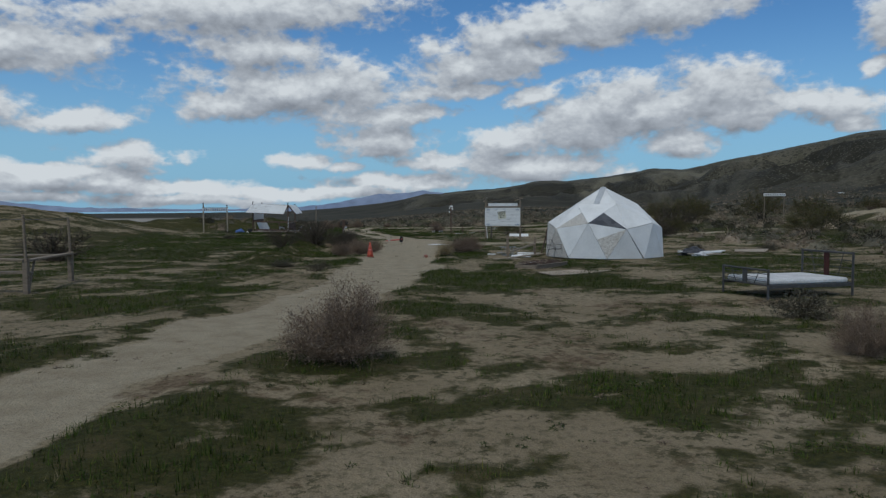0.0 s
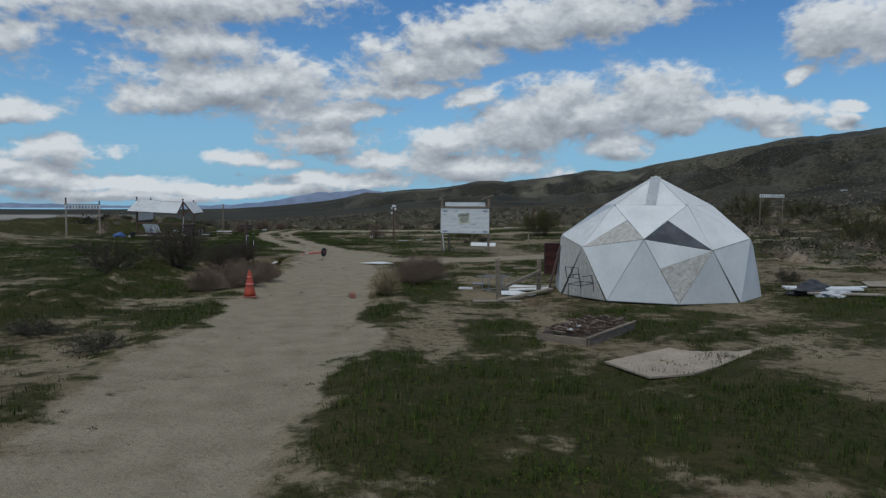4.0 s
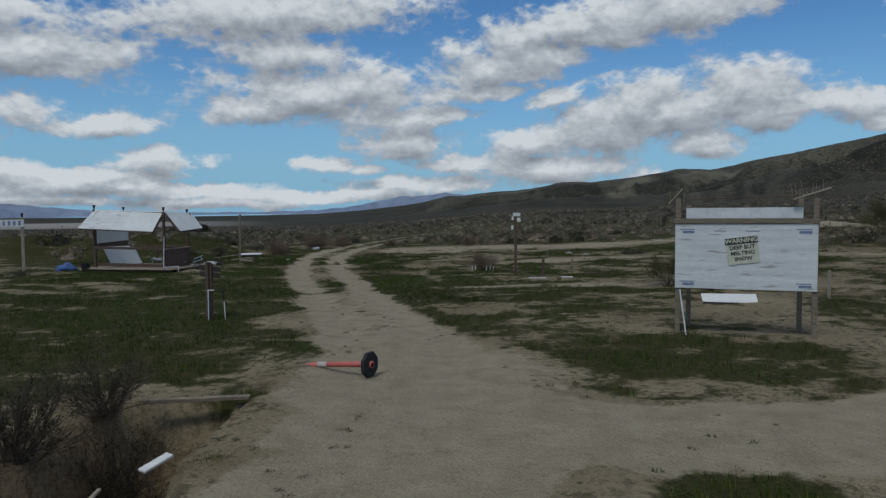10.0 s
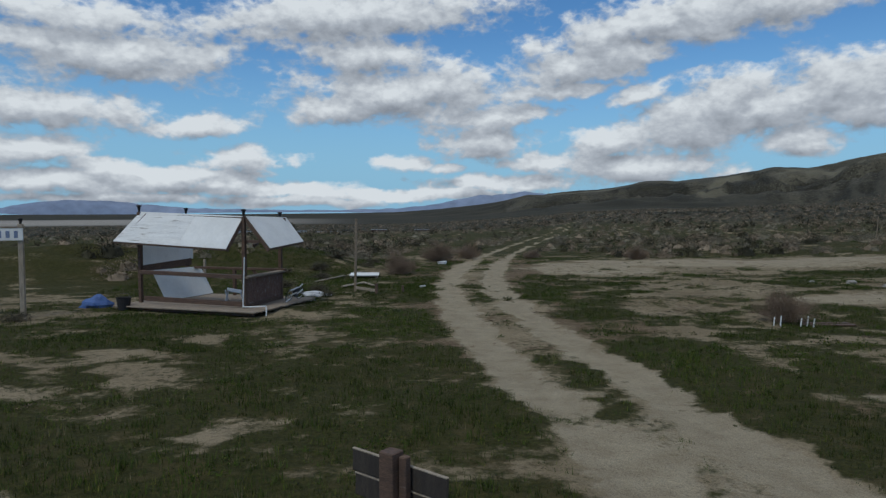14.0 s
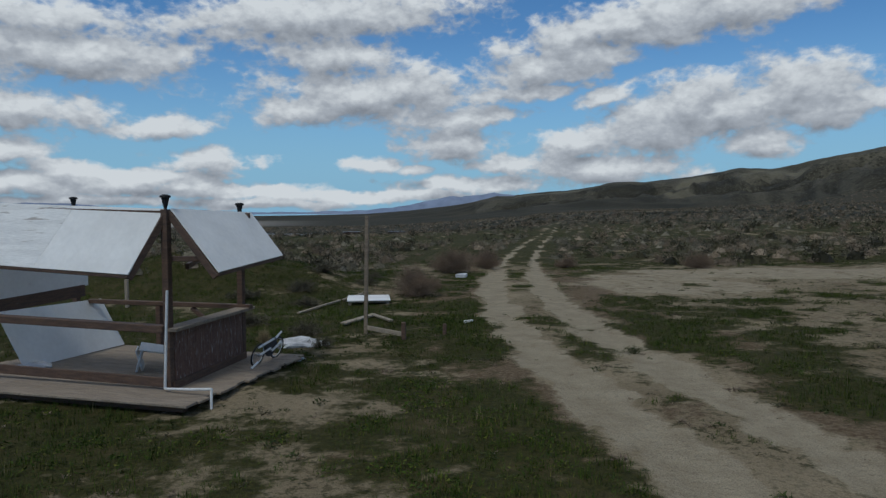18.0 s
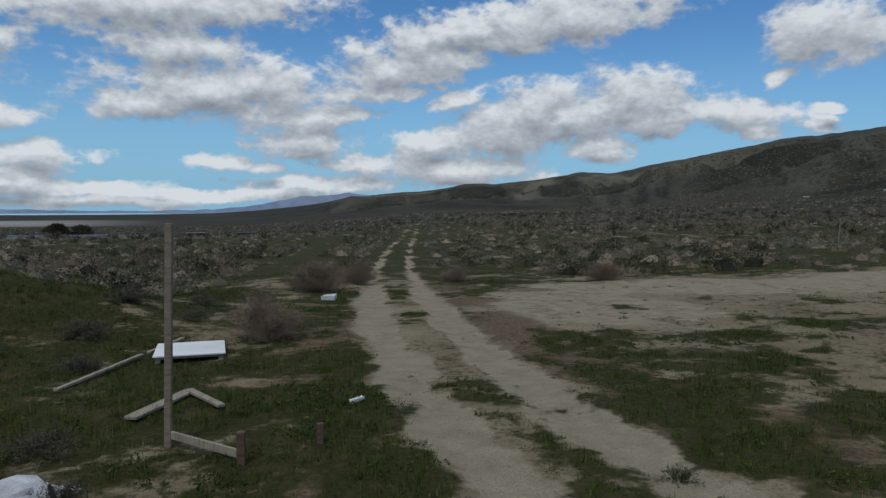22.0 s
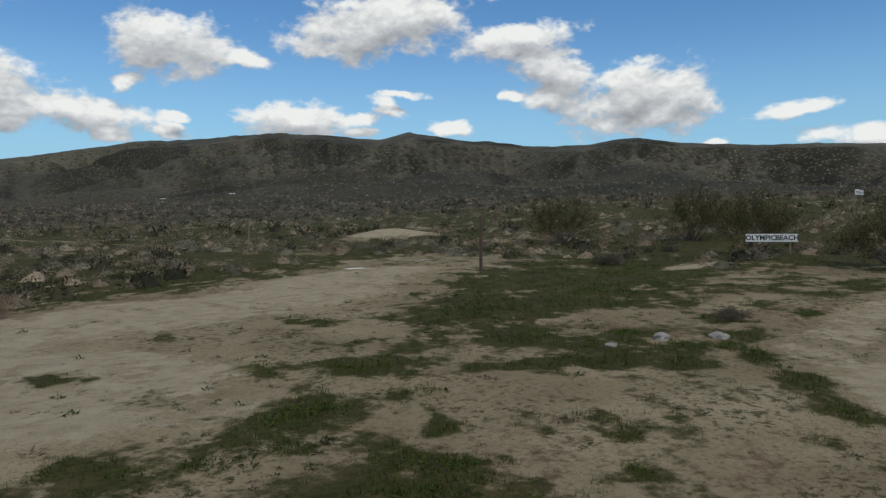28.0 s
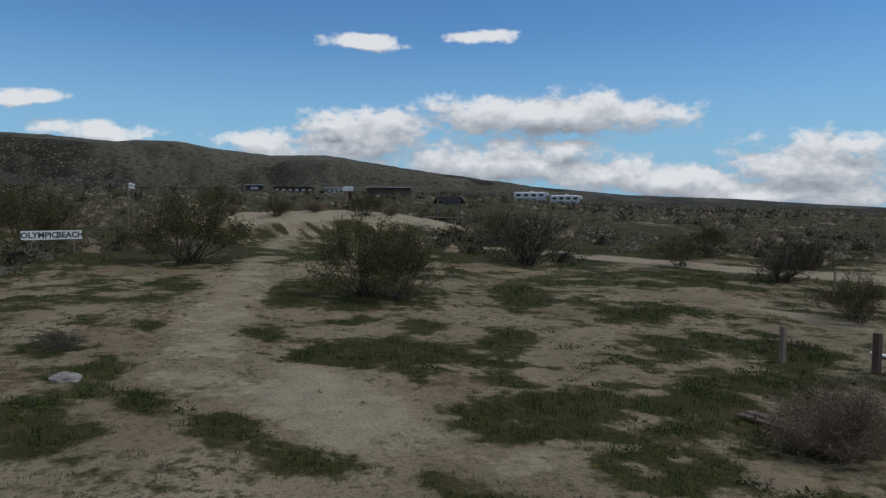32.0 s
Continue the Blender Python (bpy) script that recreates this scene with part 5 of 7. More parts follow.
M_STONE = material("pale_granite", (0.20, 0.185, 0.16), (0.33, 0.31, 0.28), 6, 0.9, 0.6, spread=0.25)
M_BRICK = material("red_brick", (0.26, 0.1, 0.07), (0.36, 0.16, 0.11), 9, 0.9, 0.5)
M_STRAWBOARD = material("pale_yellow_board", (0.55, 0.53, 0.40), (0.66, 0.64, 0.5), 6, 0.7, 0.1)
M_INK = material("black_paint", (0.012, 0.012, 0.012), (0.03, 0.03, 0.03), 9, 0.6, 0.1)
M_BLUEINK = material("blue_stencil", (0.12, 0.16, 0.27), (0.22, 0.27, 0.38), 30, 0.7, 0.1)
M_SOIL = material("dark_bed_soil", (0.05, 0.035, 0.025), (0.12, 0.085, 0.06), 14, 0.95, 0.8)
M_RV = material("white_caravan_shell", (0.62, 0.62, 0.6), (0.74, 0.74, 0.72), 0.6, 0.4, 0.05)
M_DARKBOARD = material("dark_weathered_board", (0.032, 0.025, 0.02), (0.062, 0.05, 0.038), 5, 0.95, 0.4, grain=(6, 1, 1), spread=0.2)
M_WINDOW = material("dark_window_glass", (0.02, 0.022, 0.025), (0.04, 0.042, 0.046), 2, 0.15, 0)


# ---- geodesic dome ----
def build_dome():
    t = thing("geodesic_dome", 6.84, 30.05, 0, "white painted plywood geodesic dome with grey panes standing on grass", "dome", z=0.0)
    ring = lambda r, z, a: Vector((r * math.cos(radians(a)), r * math.sin(radians(a)), z))
    apex = Vector((0, 0, 2.93))
    top = [ring(1.41, 2.19, -153 + 72 * k) for k in range(5)]
    mid = [ring(2.42 if j % 2 == 0 else 2.31, 1.20 if j % 2 == 0 else 1.43, -153 + 36 * j) for j in range(10)]
    base = [ring(2.5, 0.03, -171 + 36 * j) for j in range(10)]
    rng = random.Random(4)

    def panel(pts, mat, label="", gap=0.002, name="panel"):
        c = sum(pts, Vector()) / len(pts)
        nrm = (pts[1] - pts[0]).cross(pts[2] - pts[0]).normalized()
        if nrm.dot(c - Vector((0, 0, 0.6))) < 0:
            nrm = -nrm
        lift = nrm * rng.uniform(0.0, 0.008)
        q = [p + (c - p).normalized() * gap * 2.2 + lift for p in pts]
        return part(name, sheet(q, 0.018, lift=nrm), mat, t, label)
    half = lambda a, b, s=0.5: a + (b - a) * s
    for k in range(5):
        a, b = top[k], top[(k + 1) % 5]
        hi, lo, lo2 = mid[2 * k + 1], mid[2 * k], mid[(2 * k + 2) % 10]
        if k == 0:
            panel([apex, a, b], M_WHITE)
            rise = (apex - half(a, b)) * 0.97
            u = half(a, b, 0.43), half(a, b, 0.58)
            s = [u[0], u[1], u[1] + rise, u[0] + rise]
            nrm = (a - apex).cross(b - apex).normalized()
            nrm = nrm if nrm.z > 0 else -nrm
            part("window_pane", sheet([p + nrm * 0.02 for p in s], 0.01, lift=nrm), M_PANE, t, "grey translucent strip pane")
        else:
            panel([apex, a, b], M_WHITE if k != 4 else M_GREYP)
        panel([a, b, hi], M_PANE if k == 4 else M_WHITE, "grey cloudy plastic pane" if k == 4 else "", name="window_pane" if k == 4 else "panel")
        m1 = half(a, hi, 0.46)
        if k == 0:
            panel([a, lo, m1], M_WHITE)
            panel([m1, lo, hi], M_OSB, "bare weathered chipboard panel")
            m2 = half(b, hi, 0.46)
            panel([b, lo2, m2], M_GREYP)
            panel([m2, lo2, hi], M_GLASS, "dark grey plastic window pane", name="window_pane")
        else:
            panel([a, lo, hi], M_WHITE)
            panel([b, lo2, hi], M_WHITE if k != 4 else M_WHITE2)
    for j in range(10):
        v, w = mid[j], mid[(j + 1) % 10]
        p, q = base[j], base[(j + 1) % 10]
        mats = {0: M_OSB, 1: M_GREYP, 2: M_GREYP, 3: M_WHITE, 9: M_WHITE}
        up = [v, half(p, q, 0.05) if j == 0 else p, half(p, q, 0.965 if j in (0, 2) else 1.0)]
        panel(up, mats.get(j, M_GREYP), "bare weathered chipboard panel" if j == 0 else "")
        if j == 1:
            m = half(v, q, 0.46)
            panel([v, w, m], M_WHITE)
            panel([m, w, q], M_OSB, "bare weathered chipboard panel")
        elif j == 9:
            panel([v, w, q], M_OSB, "bare weathered chipboard panel")
        else:
            panel([v, w, q], M_WHITE)
    # timber ribs along the joints seen as dark lines, and the shadowed inside
    ribs = [(apex, a) for a in top] + [(top[k], top[(k + 1) % 5]) for k in range(5)]
    ribs += [(top[k], mid[(2 * k + d) % 10]) for k in range(5) for d in (-1, 0, 1)] + [(mid[j], mid[(j + 1) % 10]) for j in range(10)]
    ribs += [(mid[j], base[j]) for j in range(10)] + [(mid[j], base[(j + 1) % 10]) for j in range(10)] + [(base[j], base[(j + 1) % 10]) for j in range(10)]
    for a, b in ribs:
        part("rib", beam(a * 0.982, b * 0.982, 0.05, 0.05, bevel=0.004), M_SEAM, t)
    for k in (0, 1):
        part("seam_strip", beam(apex + Vector((0, 0, 0.02)), top[k] * 1.012, 0.05, 0.012), M_GREYP, t)
    p = base[9]
    d = thing("leaning_door", 6.84 + 2.62 * math.cos(radians(168)), 30.05 + 2.62 * math.sin(radians(168)), -12, "dark brown door board leaning against the dome", "door", z=0.02, tilt=(0, 14))
    part("door_board", box((0, 0, 0.6), (0.04, 0.4, 1.2)), M_BROWN, d)
    part("batten", box((-0.035, 0, 0.25), (0.02, 0.38, 0.07)), M_BROWN, d)
    part("batten", box((-0.035, 0, 0.95), (0.02, 0.38, 0.07)), M_BROWN, d)


build_dome()


def build_chair(x, y, yaw, tilt, label):
    t = thing("metal_chair", x, y, yaw, label, "chair", tilt=tilt)
    t.scale = (1.0, 1.0, 0.95)
    w, dp = 0.21, 0.2
    for sx in (-1, 1):
        part("leg", rod([(sx * w, -dp, 0), (sx * w, -dp * 0.9, 0.44), (sx * w, -dp * 0.7, 0.62), (sx * w, dp * 0.8, 0.63)], 0.009), M_DARKMETAL, t)
        part("leg", rod([(sx * w, dp * 1.15, 0), (sx * w, dp, 0.42)], 0.009), M_DARKMETAL, t)
        part("back_post", rod([(sx * w, dp, 0.42), (sx * w, dp * 1.3, 0.86)], 0.009), M_DARKMETAL, t)
        part("seat_rail", rod([(sx * w, -dp, 0.42), (sx * w, dp, 0.42)], 0.008), M_DARKMETAL, t)
    for yy, z in ((-dp, 0.42), (dp, 0.42), (-dp, 0.2), (dp * 1.3, 0.86), (dp * 1.12, 0.6)):
        part("cross_bar", rod([(-w, yy, z), (w, yy, z)], 0.008), M_DARKMETAL, t)
    part("back_slat", rod([(0, dp * 1.12, 0.6), (0, dp * 1.3, 0.86)], 0.008), M_DARKMETAL, t)
    return t


build_chair(4.62, 28.74, 118, (-6, 0), "dark metal garden chair frame leaning beside the dome")


# ---- notice board ----
def build_notice_board():
    t = thing("notice_board", 3.985, 47.12, -19.4, "white plywood notice board on weathered timber posts with warning sign", "notice board", z=0.0)
    part("board", box((0, 0, 1.52), (2.44, 0.018, 1.22), bevel=0.003), M_WHITE2, t, "white sheathing plywood sheet")
    part("top_beam", box((0, 0.01, 2.185), (2.5, 0.09, 0.085)), M_WOOD, t)
    part("header_strip", box((-0.02, 0.16, 2.335), (2.02, 0.015, 0.2), bevel=0.002), M_PVC, t, "white plastic strip")
    for x, y, z in ((-1.17, 0.07, 2.62), (1.19, 0.07, 2.6), (-1.0, 0.85, 2.5), (1.02, 0.85, 2.62)):
        part("post", box((x, y, z / 2 - 0.1), (0.09, 0.09, z + 0.2)), M_WOOD, t)
    for x in (-1.17, 1.19):
        part("side_beam", beam((x, 0.07, 2.42), (x * 0.86, 0.85, 2.42), 0.06, 0.08), M_WOOD, t)
    part("back_beam", beam((-1.0, 0.85, 2.62), (1.02, 0.85, 2.66), 0.02, 0.025), M_BROWN, t)
    part("lower_beam", beam((-1.0, 0.85, 2.3), (1.02, 0.85, 2.3), 0.05, 0.1), M_BROWN, t)
    part("top_slat", beam((0.82, 0.1, 2.58), (1.42, 0.1, 2.78), 0.2, 0.03), M_WOODX, t)
    part("top_slat", beam((-1.35, 0.1, 2.52), (-1.1, 0.1, 2.8), 0.1, 0.03), M_WOODX, t)
    part("brace", beam((-1.0, -0.12, 0.0), (-1.13, 0.02, 0.88), 0.025, 0.025), M_PVC, t, "thin white stick")
    rng = random.Random(3)
    for x0, x1, k in ((0.8, 1.3, 9), (-1.32, -1.08, 5)):
        for i in range(k):
            x = x0 + (x1 - x0) * i / (k - 1)
            z = 2.55 + (0.1 if x > 0 else 0)
            part("twig", rod([(x, 0.1, z), (x + rng.uniform(-.06, .03), 0.12, z + rng.uniform(0.14, 0.3))], 0.008, n=5, taper=0.4), M_WOOD, t)
    s = part("warning_sign", box((0, 0, 0), (0.56, 0.012, 0.5), bevel=0.002), M_STRAWBOARD, t, "pale yellow sign with black warning lettering")
    s.matrix_basis = pose(-0.03, -0.016, 1.64, 0, -7, 0)
    h = part("heading_bar", box((0, -0.008, 0.185), (0.57, 0.004, 0.125), bevel=0), M_INK, s)
    up = pose(0, 0, 0, 90, 0, 0)
    lettering("WARNING", 0.118, M_STRAWBOARD, s, Matrix.Translation((0, -0.0115, 0.187)) @ up)
    for k, w in enumerate(("DEEP BUT", "MELTING", "SNOW")):
        lettering(w, 0.1, M_INK, s, Matrix.Translation((0, -0.0075, 0.058 - 0.105 * k)) @ up)
    for x in (-1.0, 1.0):
        for z in (2.03, 1.04):
            for k in range(2):
                part("stamp_bar", box((x + 0.02 * k, -0.0105, z - 0.05 * k), (0.26 - 0.05 * k, 0.002, 0.018 + 0.03 * k), bevel=0), M_BLUEINK, t)
    for x, w in ((-0.42, 0.2), (0.14, 0.24)):
        part("stamp_bar", box((x, -0.0105, 2.0), (w, 0.002, 0.016), bevel=0), M_BLUEINK, t)
    solo("white_board", sheet([(-0.72, -0.12, 0.04), (0.68, -0.16, 0.0), (0.72, 0.1, 0.2), (-0.68, 0.16, 0.22)], 0.015), M_WHITE, 5.65, 52.3, 0, "white painted board lying propped in the grass", "board")


build_notice_board()


# ---- hut ----
def build_hut():
    t = thing("shade_hut", -13.93, 63.2, -10, "open brown timber hut with tilted white plywood roof panels", "hut", z=0.0)
    W, D, B = 3.15, 2.06, -0.18
    # deck planks
    n = 14
    for i in range(n):
        y = -0.55 + (D + 0.9) * i / (n - 1)
        part("deck_plank", box((-W / 2 + 0.1, y, 0.1), (W + 1.25 + 0.08 * math.sin(i * 2.3), 0.225, 0.035)), M_DECK, t)
    for y in (-0.5, D * 0.5, D):
        part("joist", box((-W / 2 + 0.1, y, 0.035), (W + 1.0, 0.09, 0.09)), M_BROWN, t)
    posts = {"front_right": (0, 0, 2.5), "front_left": (-W - 0.26, 0.1, 2.62), "back_right": (B, D, 2.42), "back_left": (-W - 0.26, D, 2.55)}
    for x, y, z in posts.values():
        part("post", box((x, y, z / 2), (0.095, 0.095, z)), M_BROWN, t)
    # ridge beams and rails
    part("ridge_beam", beam((-W - 0.15, 0.1, 2.52), (0.05, 0, 2.43), 0.045, 0.1), M_BROWN, t)
    part("ridge_beam", beam((0, 0.0, 2.43), (B, D + 0.1, 2.37), 0.045, 0.1), M_BROWN, t)
    part("ridge_beam", beam((-W, D, 2.5), (0, D, 2.4), 0.045, 0.1), M_BROWN, t)
    part("rail", beam((-W - 0.1, -0.06, 0.98), (0, -0.06, 0.93), 0.14, 0.1), M_BROWN, t)
    part("rail", beam((-W, D, 0.95), (0, D, 0.95), 0.1, 0.07), M_BROWN, t)
    part("kick_board", beam((-W, -0.07, 0.26), (0, -0.07, 0.22), 0.03, 0.13), M_BROWN, t)
    part("brace", beam((-1.1, D, 0.9), (-0.3, D, 0.3), 0.05, 0.07), M_BROWN, t)
    part("brace", beam((-W * 0.55, D, 0.15), (-W * 0.55, D, 0.92), 0.09, 0.09), M_BROWN, t)
    # half wall of upright boards with a broad cap
    n = 19
    for i in range(n):
        y = 0.1 + (D - 0.14) * (i + 0.5) / n
        part("wall_board", box((0.02 + 0.006 * (i % 2) + B * y / D, y, 0.51), (0.02, (D - 0.14) / n - 0.006, 0.74), bevel=0.003), M_BROWN2, t)
    part("cap", beam((0.03, -0.05, 0.915), (0.03 + B, D + 0.15, 0.915), 0.24, 0.05), M_DECK, t, "grey weathered cap board")
    part("sole_plate", beam((0.05, 0, 0.165), (0.05 + B, D, 0.165), 0.07, 0.1), M_BROWN, t)
    # roof panels hung from the ridge beams
    front = [(-W - 0.72, -0.38, 1.82), (-1.75, -0.42, 1.73), (-0.22, -0.46, 1.67), (-0.02, 0.03, 2.5), (-1.5, 0.07, 2.55), (-W - 0.22, 0.13, 2.62)]
    part("roof_panel", sheet([front[0], front[1], front[4], front[5]], 0.018), M_WHITE2, t, "white weathered plywood roof sheet")
    part("roof_panel", sheet([(front[1][0] + 0.004, *front[1][1:]), front[2], front[3], (front[4][0] + 0.004, *front[4][1:])], 0.018), M_WHITE, t, "white plywood roof sheet")
    part("roof_panel", sheet([(0.76, 0.02, 1.68), (0.46, D + 0.2, 1.76), (-0.12, D + 0.22, 2.45), (0.05, 0.03, 2.5)], 0.018), M_WHITE, t, "white plywood roof sheet")
    part("fascia", beam((-W - 0.72, -0.37, 1.80), (-0.22, -0.45, 1.65), 0.03, 0.05), M_BROWN, t)
    part("fascia", beam((0.75, 0.02, 1.655), (0.45, D + 0.2, 1.735), 0.03, 0.05), M_BROWN, t)
    for p, q in (((0, 0.02, 2.45), (-0.24, -0.44, 1.62)), ((0.03, 0.02, 2.45), (0.72, 0.03, 1.62)), ((0, D, 2.28), (0.42, D, 1.68)), ((-W, 0.1, 2.55), (-W - 0.5, -0.34, 1.8))):
        part("rafter", beam(p, q, 0.045, 0.09), M_BROWN, t)
    part("cross_tie", beam((0.02, 0.4, 1.72), (-0.9, D, 1.72), 0.05, 0.08), M_BROWN, t)
    part("cross_tie", beam((-0.1, 0.05, 1.85), (0.45, 0.1, 1.85), 0.04, 0.07), M_BROWN, t)
    # wall sheets at the closed end
    part("wall_sheet", sheet([(-W - 0.2, 0.14, 1.1), (-W - 0.2, D + 0.2, 1.2), (-W - 0.2, D + 0.2, 2.02), (-W - 0.2, 0.14, 2.08)], 0.012), M_WHITE, t, "white plywood sheet closing the upper end wall")
    part("wall_sheet", sheet([(-W + 0.32, 0.4, 0.14), (-W + 0.36, D + 0.4, 0.14), (-W + 0.02, D + 0.25, 0.96), (-W - 0.02, 0.25, 1.0)], 0.012), M_WHITE, t, "white plywood sheet leaning on the end wall")
    part("shelf_board", beam((-W - 0.17, 0.1, 1.05), (-W - 0.17, D + 0.1, 1.12), 0.03, 0.2), M_BROWN, t, "dark board across the end wall")
    for x, y, z in posts.values():
        k = part("solar_lamp", turned([(0.02, z), (0.022, z + 0.05), (0.03, z + 0.07), (0.05, z + 0.17), (0.068, z + 0.175), (0.07, z + 0.2), (0.03, z + 0.215)], n=12), M_BLACK, t, "black solar post lamp")
        k.location = (x, y, -0.02)
    pip = [(0.1, -0.14, 1.45), (0.07, -0.14, 0.9), (0.04, -0.15, 0.16)]
    t2 = thing("plastic_pipe", -13.93, 63.2, -10, "bent white plastic water pipe at the hut corner", "pipe", z=0.0)
    part("riser", rod(pip, 0.018), M_PVC, t2)
    part("ground_run", rod([(0.04, -0.15, 0.16), (0.45, -0.2, 0.19), (0.78, -0.22, 0.22)], 0.018), M_PVC, t2)
    part("spigot", rod([(0.78, -0.22, 0.23), (0.8, -0.26, -0.05)], 0.018), M_PVC, t2)
    c = thing("plastic_stool", -14.75, 64.35, 25, "white plastic garden chair tipped over on the deck", "chair", z=0.13)
    part("seat", box((0, 0, 0.3), (0.4, 0.36, 0.03), bevel=0.012, rot=pose(0, 0, 0, 8, 12, 0)), M_PVC, c)
    part("backrest", box((-0.2, 0, 0.16), (0.03, 0.36, 0.32), bevel=0.012, rot=pose(0, 0, 0, 0, -15, 0)), M_PVC, c)
    for sx, sy in ((-1, -1), (1, -1), (1, 1), (-1, 1)):
        part("leg", beam((0.16 * sx, 0.15 * sy, 0.29), (0.24 * sx, 0.2 * sy, 0.0), 0.03, 0.03), M_PVC, c)
    solo("crumpled_sheet", heap(7, 0.28, 0.16, 0.07), M_CLOTH, -16.6, 64.2, 20, "crumpled dirty white sheet on the hut deck", "cloth", z=0.15)


build_hut()


# ---- round the dome ----
def build_barrel():
    t = thing("burn_barrel", 5.4, 34.8, 0, "rusty dark red steel burn barrel standing on sand", "barrel")
    prof = [(0.27, 0.0), (0.285, 0.01), (0.275, 0.03)]
    for k in range(3):
        z = 0.3 + 0.3 * k
        prof += [(0.275, z - 0.03), (0.287, z), (0.275, z + 0.03)]
    prof += [(0.275, 0.96), (0.29, 0.985), (0.28, 1.0), (0.265, 0.99), (0.262, 0.5), (0.1, 0.48)]
    part("drum", turned(prof, n=28, wobble=0.012), M_RUST, t, smooth=True)
    part("rim", turned([(0.262, 0.985), (0.29, 0.985), (0.29, 1.005), (0.262, 1.005)], n=28), M_RUST, t)


def build_cone(x, y):
    t = thing("traffic_cone", x, y, 8, "faded orange traffic cone with dull red base at the road edge", "cone")
    part("base", box((0, 0, 0.02), (0.33, 0.33, 0.03), bevel=0.012), M_BRICK, t, "dull red rubber base plate")
    part("body", turned([(0.135, 0.037), (0.12, 0.12), (0.098, 0.26), (0.066, 0.42), (0.03, 0.60), (0.024, 0.615)], n=24), M_ORANGE, t, smooth=True)
    part("collar", turned([(0.1005, 0.26), (0.086, 0.335), (0.0835, 0.335), (0.097, 0.26)], n=24), M_PINK, t, "faded pink collar", smooth=True)
    part("collar", turned([(0.066, 0.43), (0.055, 0.485), (0.053, 0.485), (0.063, 0.43)], n=24), M_PINK, t, "faded pink collar", smooth=True)


def build_delineator():
    t = thing("road_delineator", -2.62, 44.15, -27, "fallen pink plastic road post with black octagonal rubber base", "road post")
    t.scale = (1.0, 0.8, 0.8)
    bm = bmesh.new()
    oct_ = lambda r, x: [bm.verts.new((x, r * math.cos(a), 0.25 + r * math.sin(a))) for a in (radians(22.5 + 45 * k) for k in range(8))]
    loops = [oct_(0.235, -0.035), oct_(0.25, -0.02), oct_(0.25, 0.02), oct_(0.235, 0.03)]
    for u, v in zip(loops, loops[1:]):
        for j in range(8):
            bm.faces.new((u[j], u[(j + 1) % 8], v[(j + 1) % 8], v[j]))
    bm.faces.new(loops[0][::-1])
    bm.faces.new(loops[-1])
    part("base", bm, M_BLACK, t, "black octagonal rubber base")
    part("socket", rod([(0.02, 0, 0.25), (0.045, 0, 0.25)], 0.07, n=16), M_PINK, t, smooth=True)
    part("socket_hole", rod([(0.03, 0, 0.25), (0.05, 0, 0.25)], 0.042, n=16), M_RUST, t)
    part("pole", rod([(-0.03, 0, 0.25), (-0.4, 0, 0.205), (-0.78, 0.0, 0.155)], 0.056, n=14, taper=0.9), M_PINK, t, smooth=True)
    part("sleeve", rod([(-0.78, 0, 0.155), (-0.96, 0, 0.13)], 0.054, n=14), M_PALE, t, "dirty pale sleeve", smooth=True)
    part("tip", rod([(-0.96, 0, 0.13), (-1.2, 0, 0.09)], 0.05, n=14, taper=0.75), M_PINK, t, smooth=True)


def build_table_frame():
    t = thing("table_frame", 2.9, 30.72, 12, "overturned grey steel table frame lying on sand", "table")
    w, d, h = 0.27, 0.25, 0.38
    for sx in (-1, 1):
        for sy in (-1, 1):
            part("leg", rod([(sx * w, sy * d, 0.02), (sx * w, sy * d, h)], 0.010), M_STEEL, t)
    for z in (0.03, h):
        for sx in (-1, 1):
            part("side_bar", rod([(sx * w, -d, z), (sx * w, d, z)], 0.010), M_STEEL, t)
        for sy in (-1, 1):
            part("cross_bar", rod([(-w - (0.14 if z > 0.1 else 0), sy * d, z), (w + 0.1, sy * d, z)], 0.010), M_STEEL, t)
    part("strut", rod([(0.06, -d, 0.03), (0.1, -d, h)], 0.012), M_STEEL, t)
    part("strut", rod([(0.16, d, 0.03), (0.12, d, h)], 0.012), M_STEEL, t)


def build_fence():
    t = thing("broken_fence", 2.66, 28.73, 0, "broken weathered timber fence of two posts and a rail", "fence")
    dx, dy = 1.32, 1.73
    part("post", beam((0, 0, -0.1), (-0.03, 0.02, 0.97), 0.1, 0.1), M_WOOD, t)
    part("post", beam((dx, dy, -0.1), (dx, dy, 0.84), 0.1, 0.09), M_WOOD, t)
    part("rail", beam((0.1, 0.1, 0.3), (dx, dy - 0.06, 0.55), 0.035, 0.08), M_WOODX, t)
    part("rail", beam((dx - 0.05, dy, 0.62), (dx - 0.6, dy + 0.3, 0.6), 0.03, 0.03), M_WOODX, t)


def plank(x0, y0, x1, y1, w=0.12, h=0.045, lift=(0.03, 0.03), mat=None, label="weathered grey plank lying on the ground", name="plank", group=""):
    cx, cy = (x0 + x1) / 2, (y0 + y1) / 2
    ob = part(name, beam((x0 - cx, y0 - cy, lift[0]), (x1 - cx, y1 - cy, lift[1]), w, h), mat or M_WOODX, None)
    ob.location = (cx, cy, ground_z(cx, cy))
    return tagged(ob, label, "plank", group)


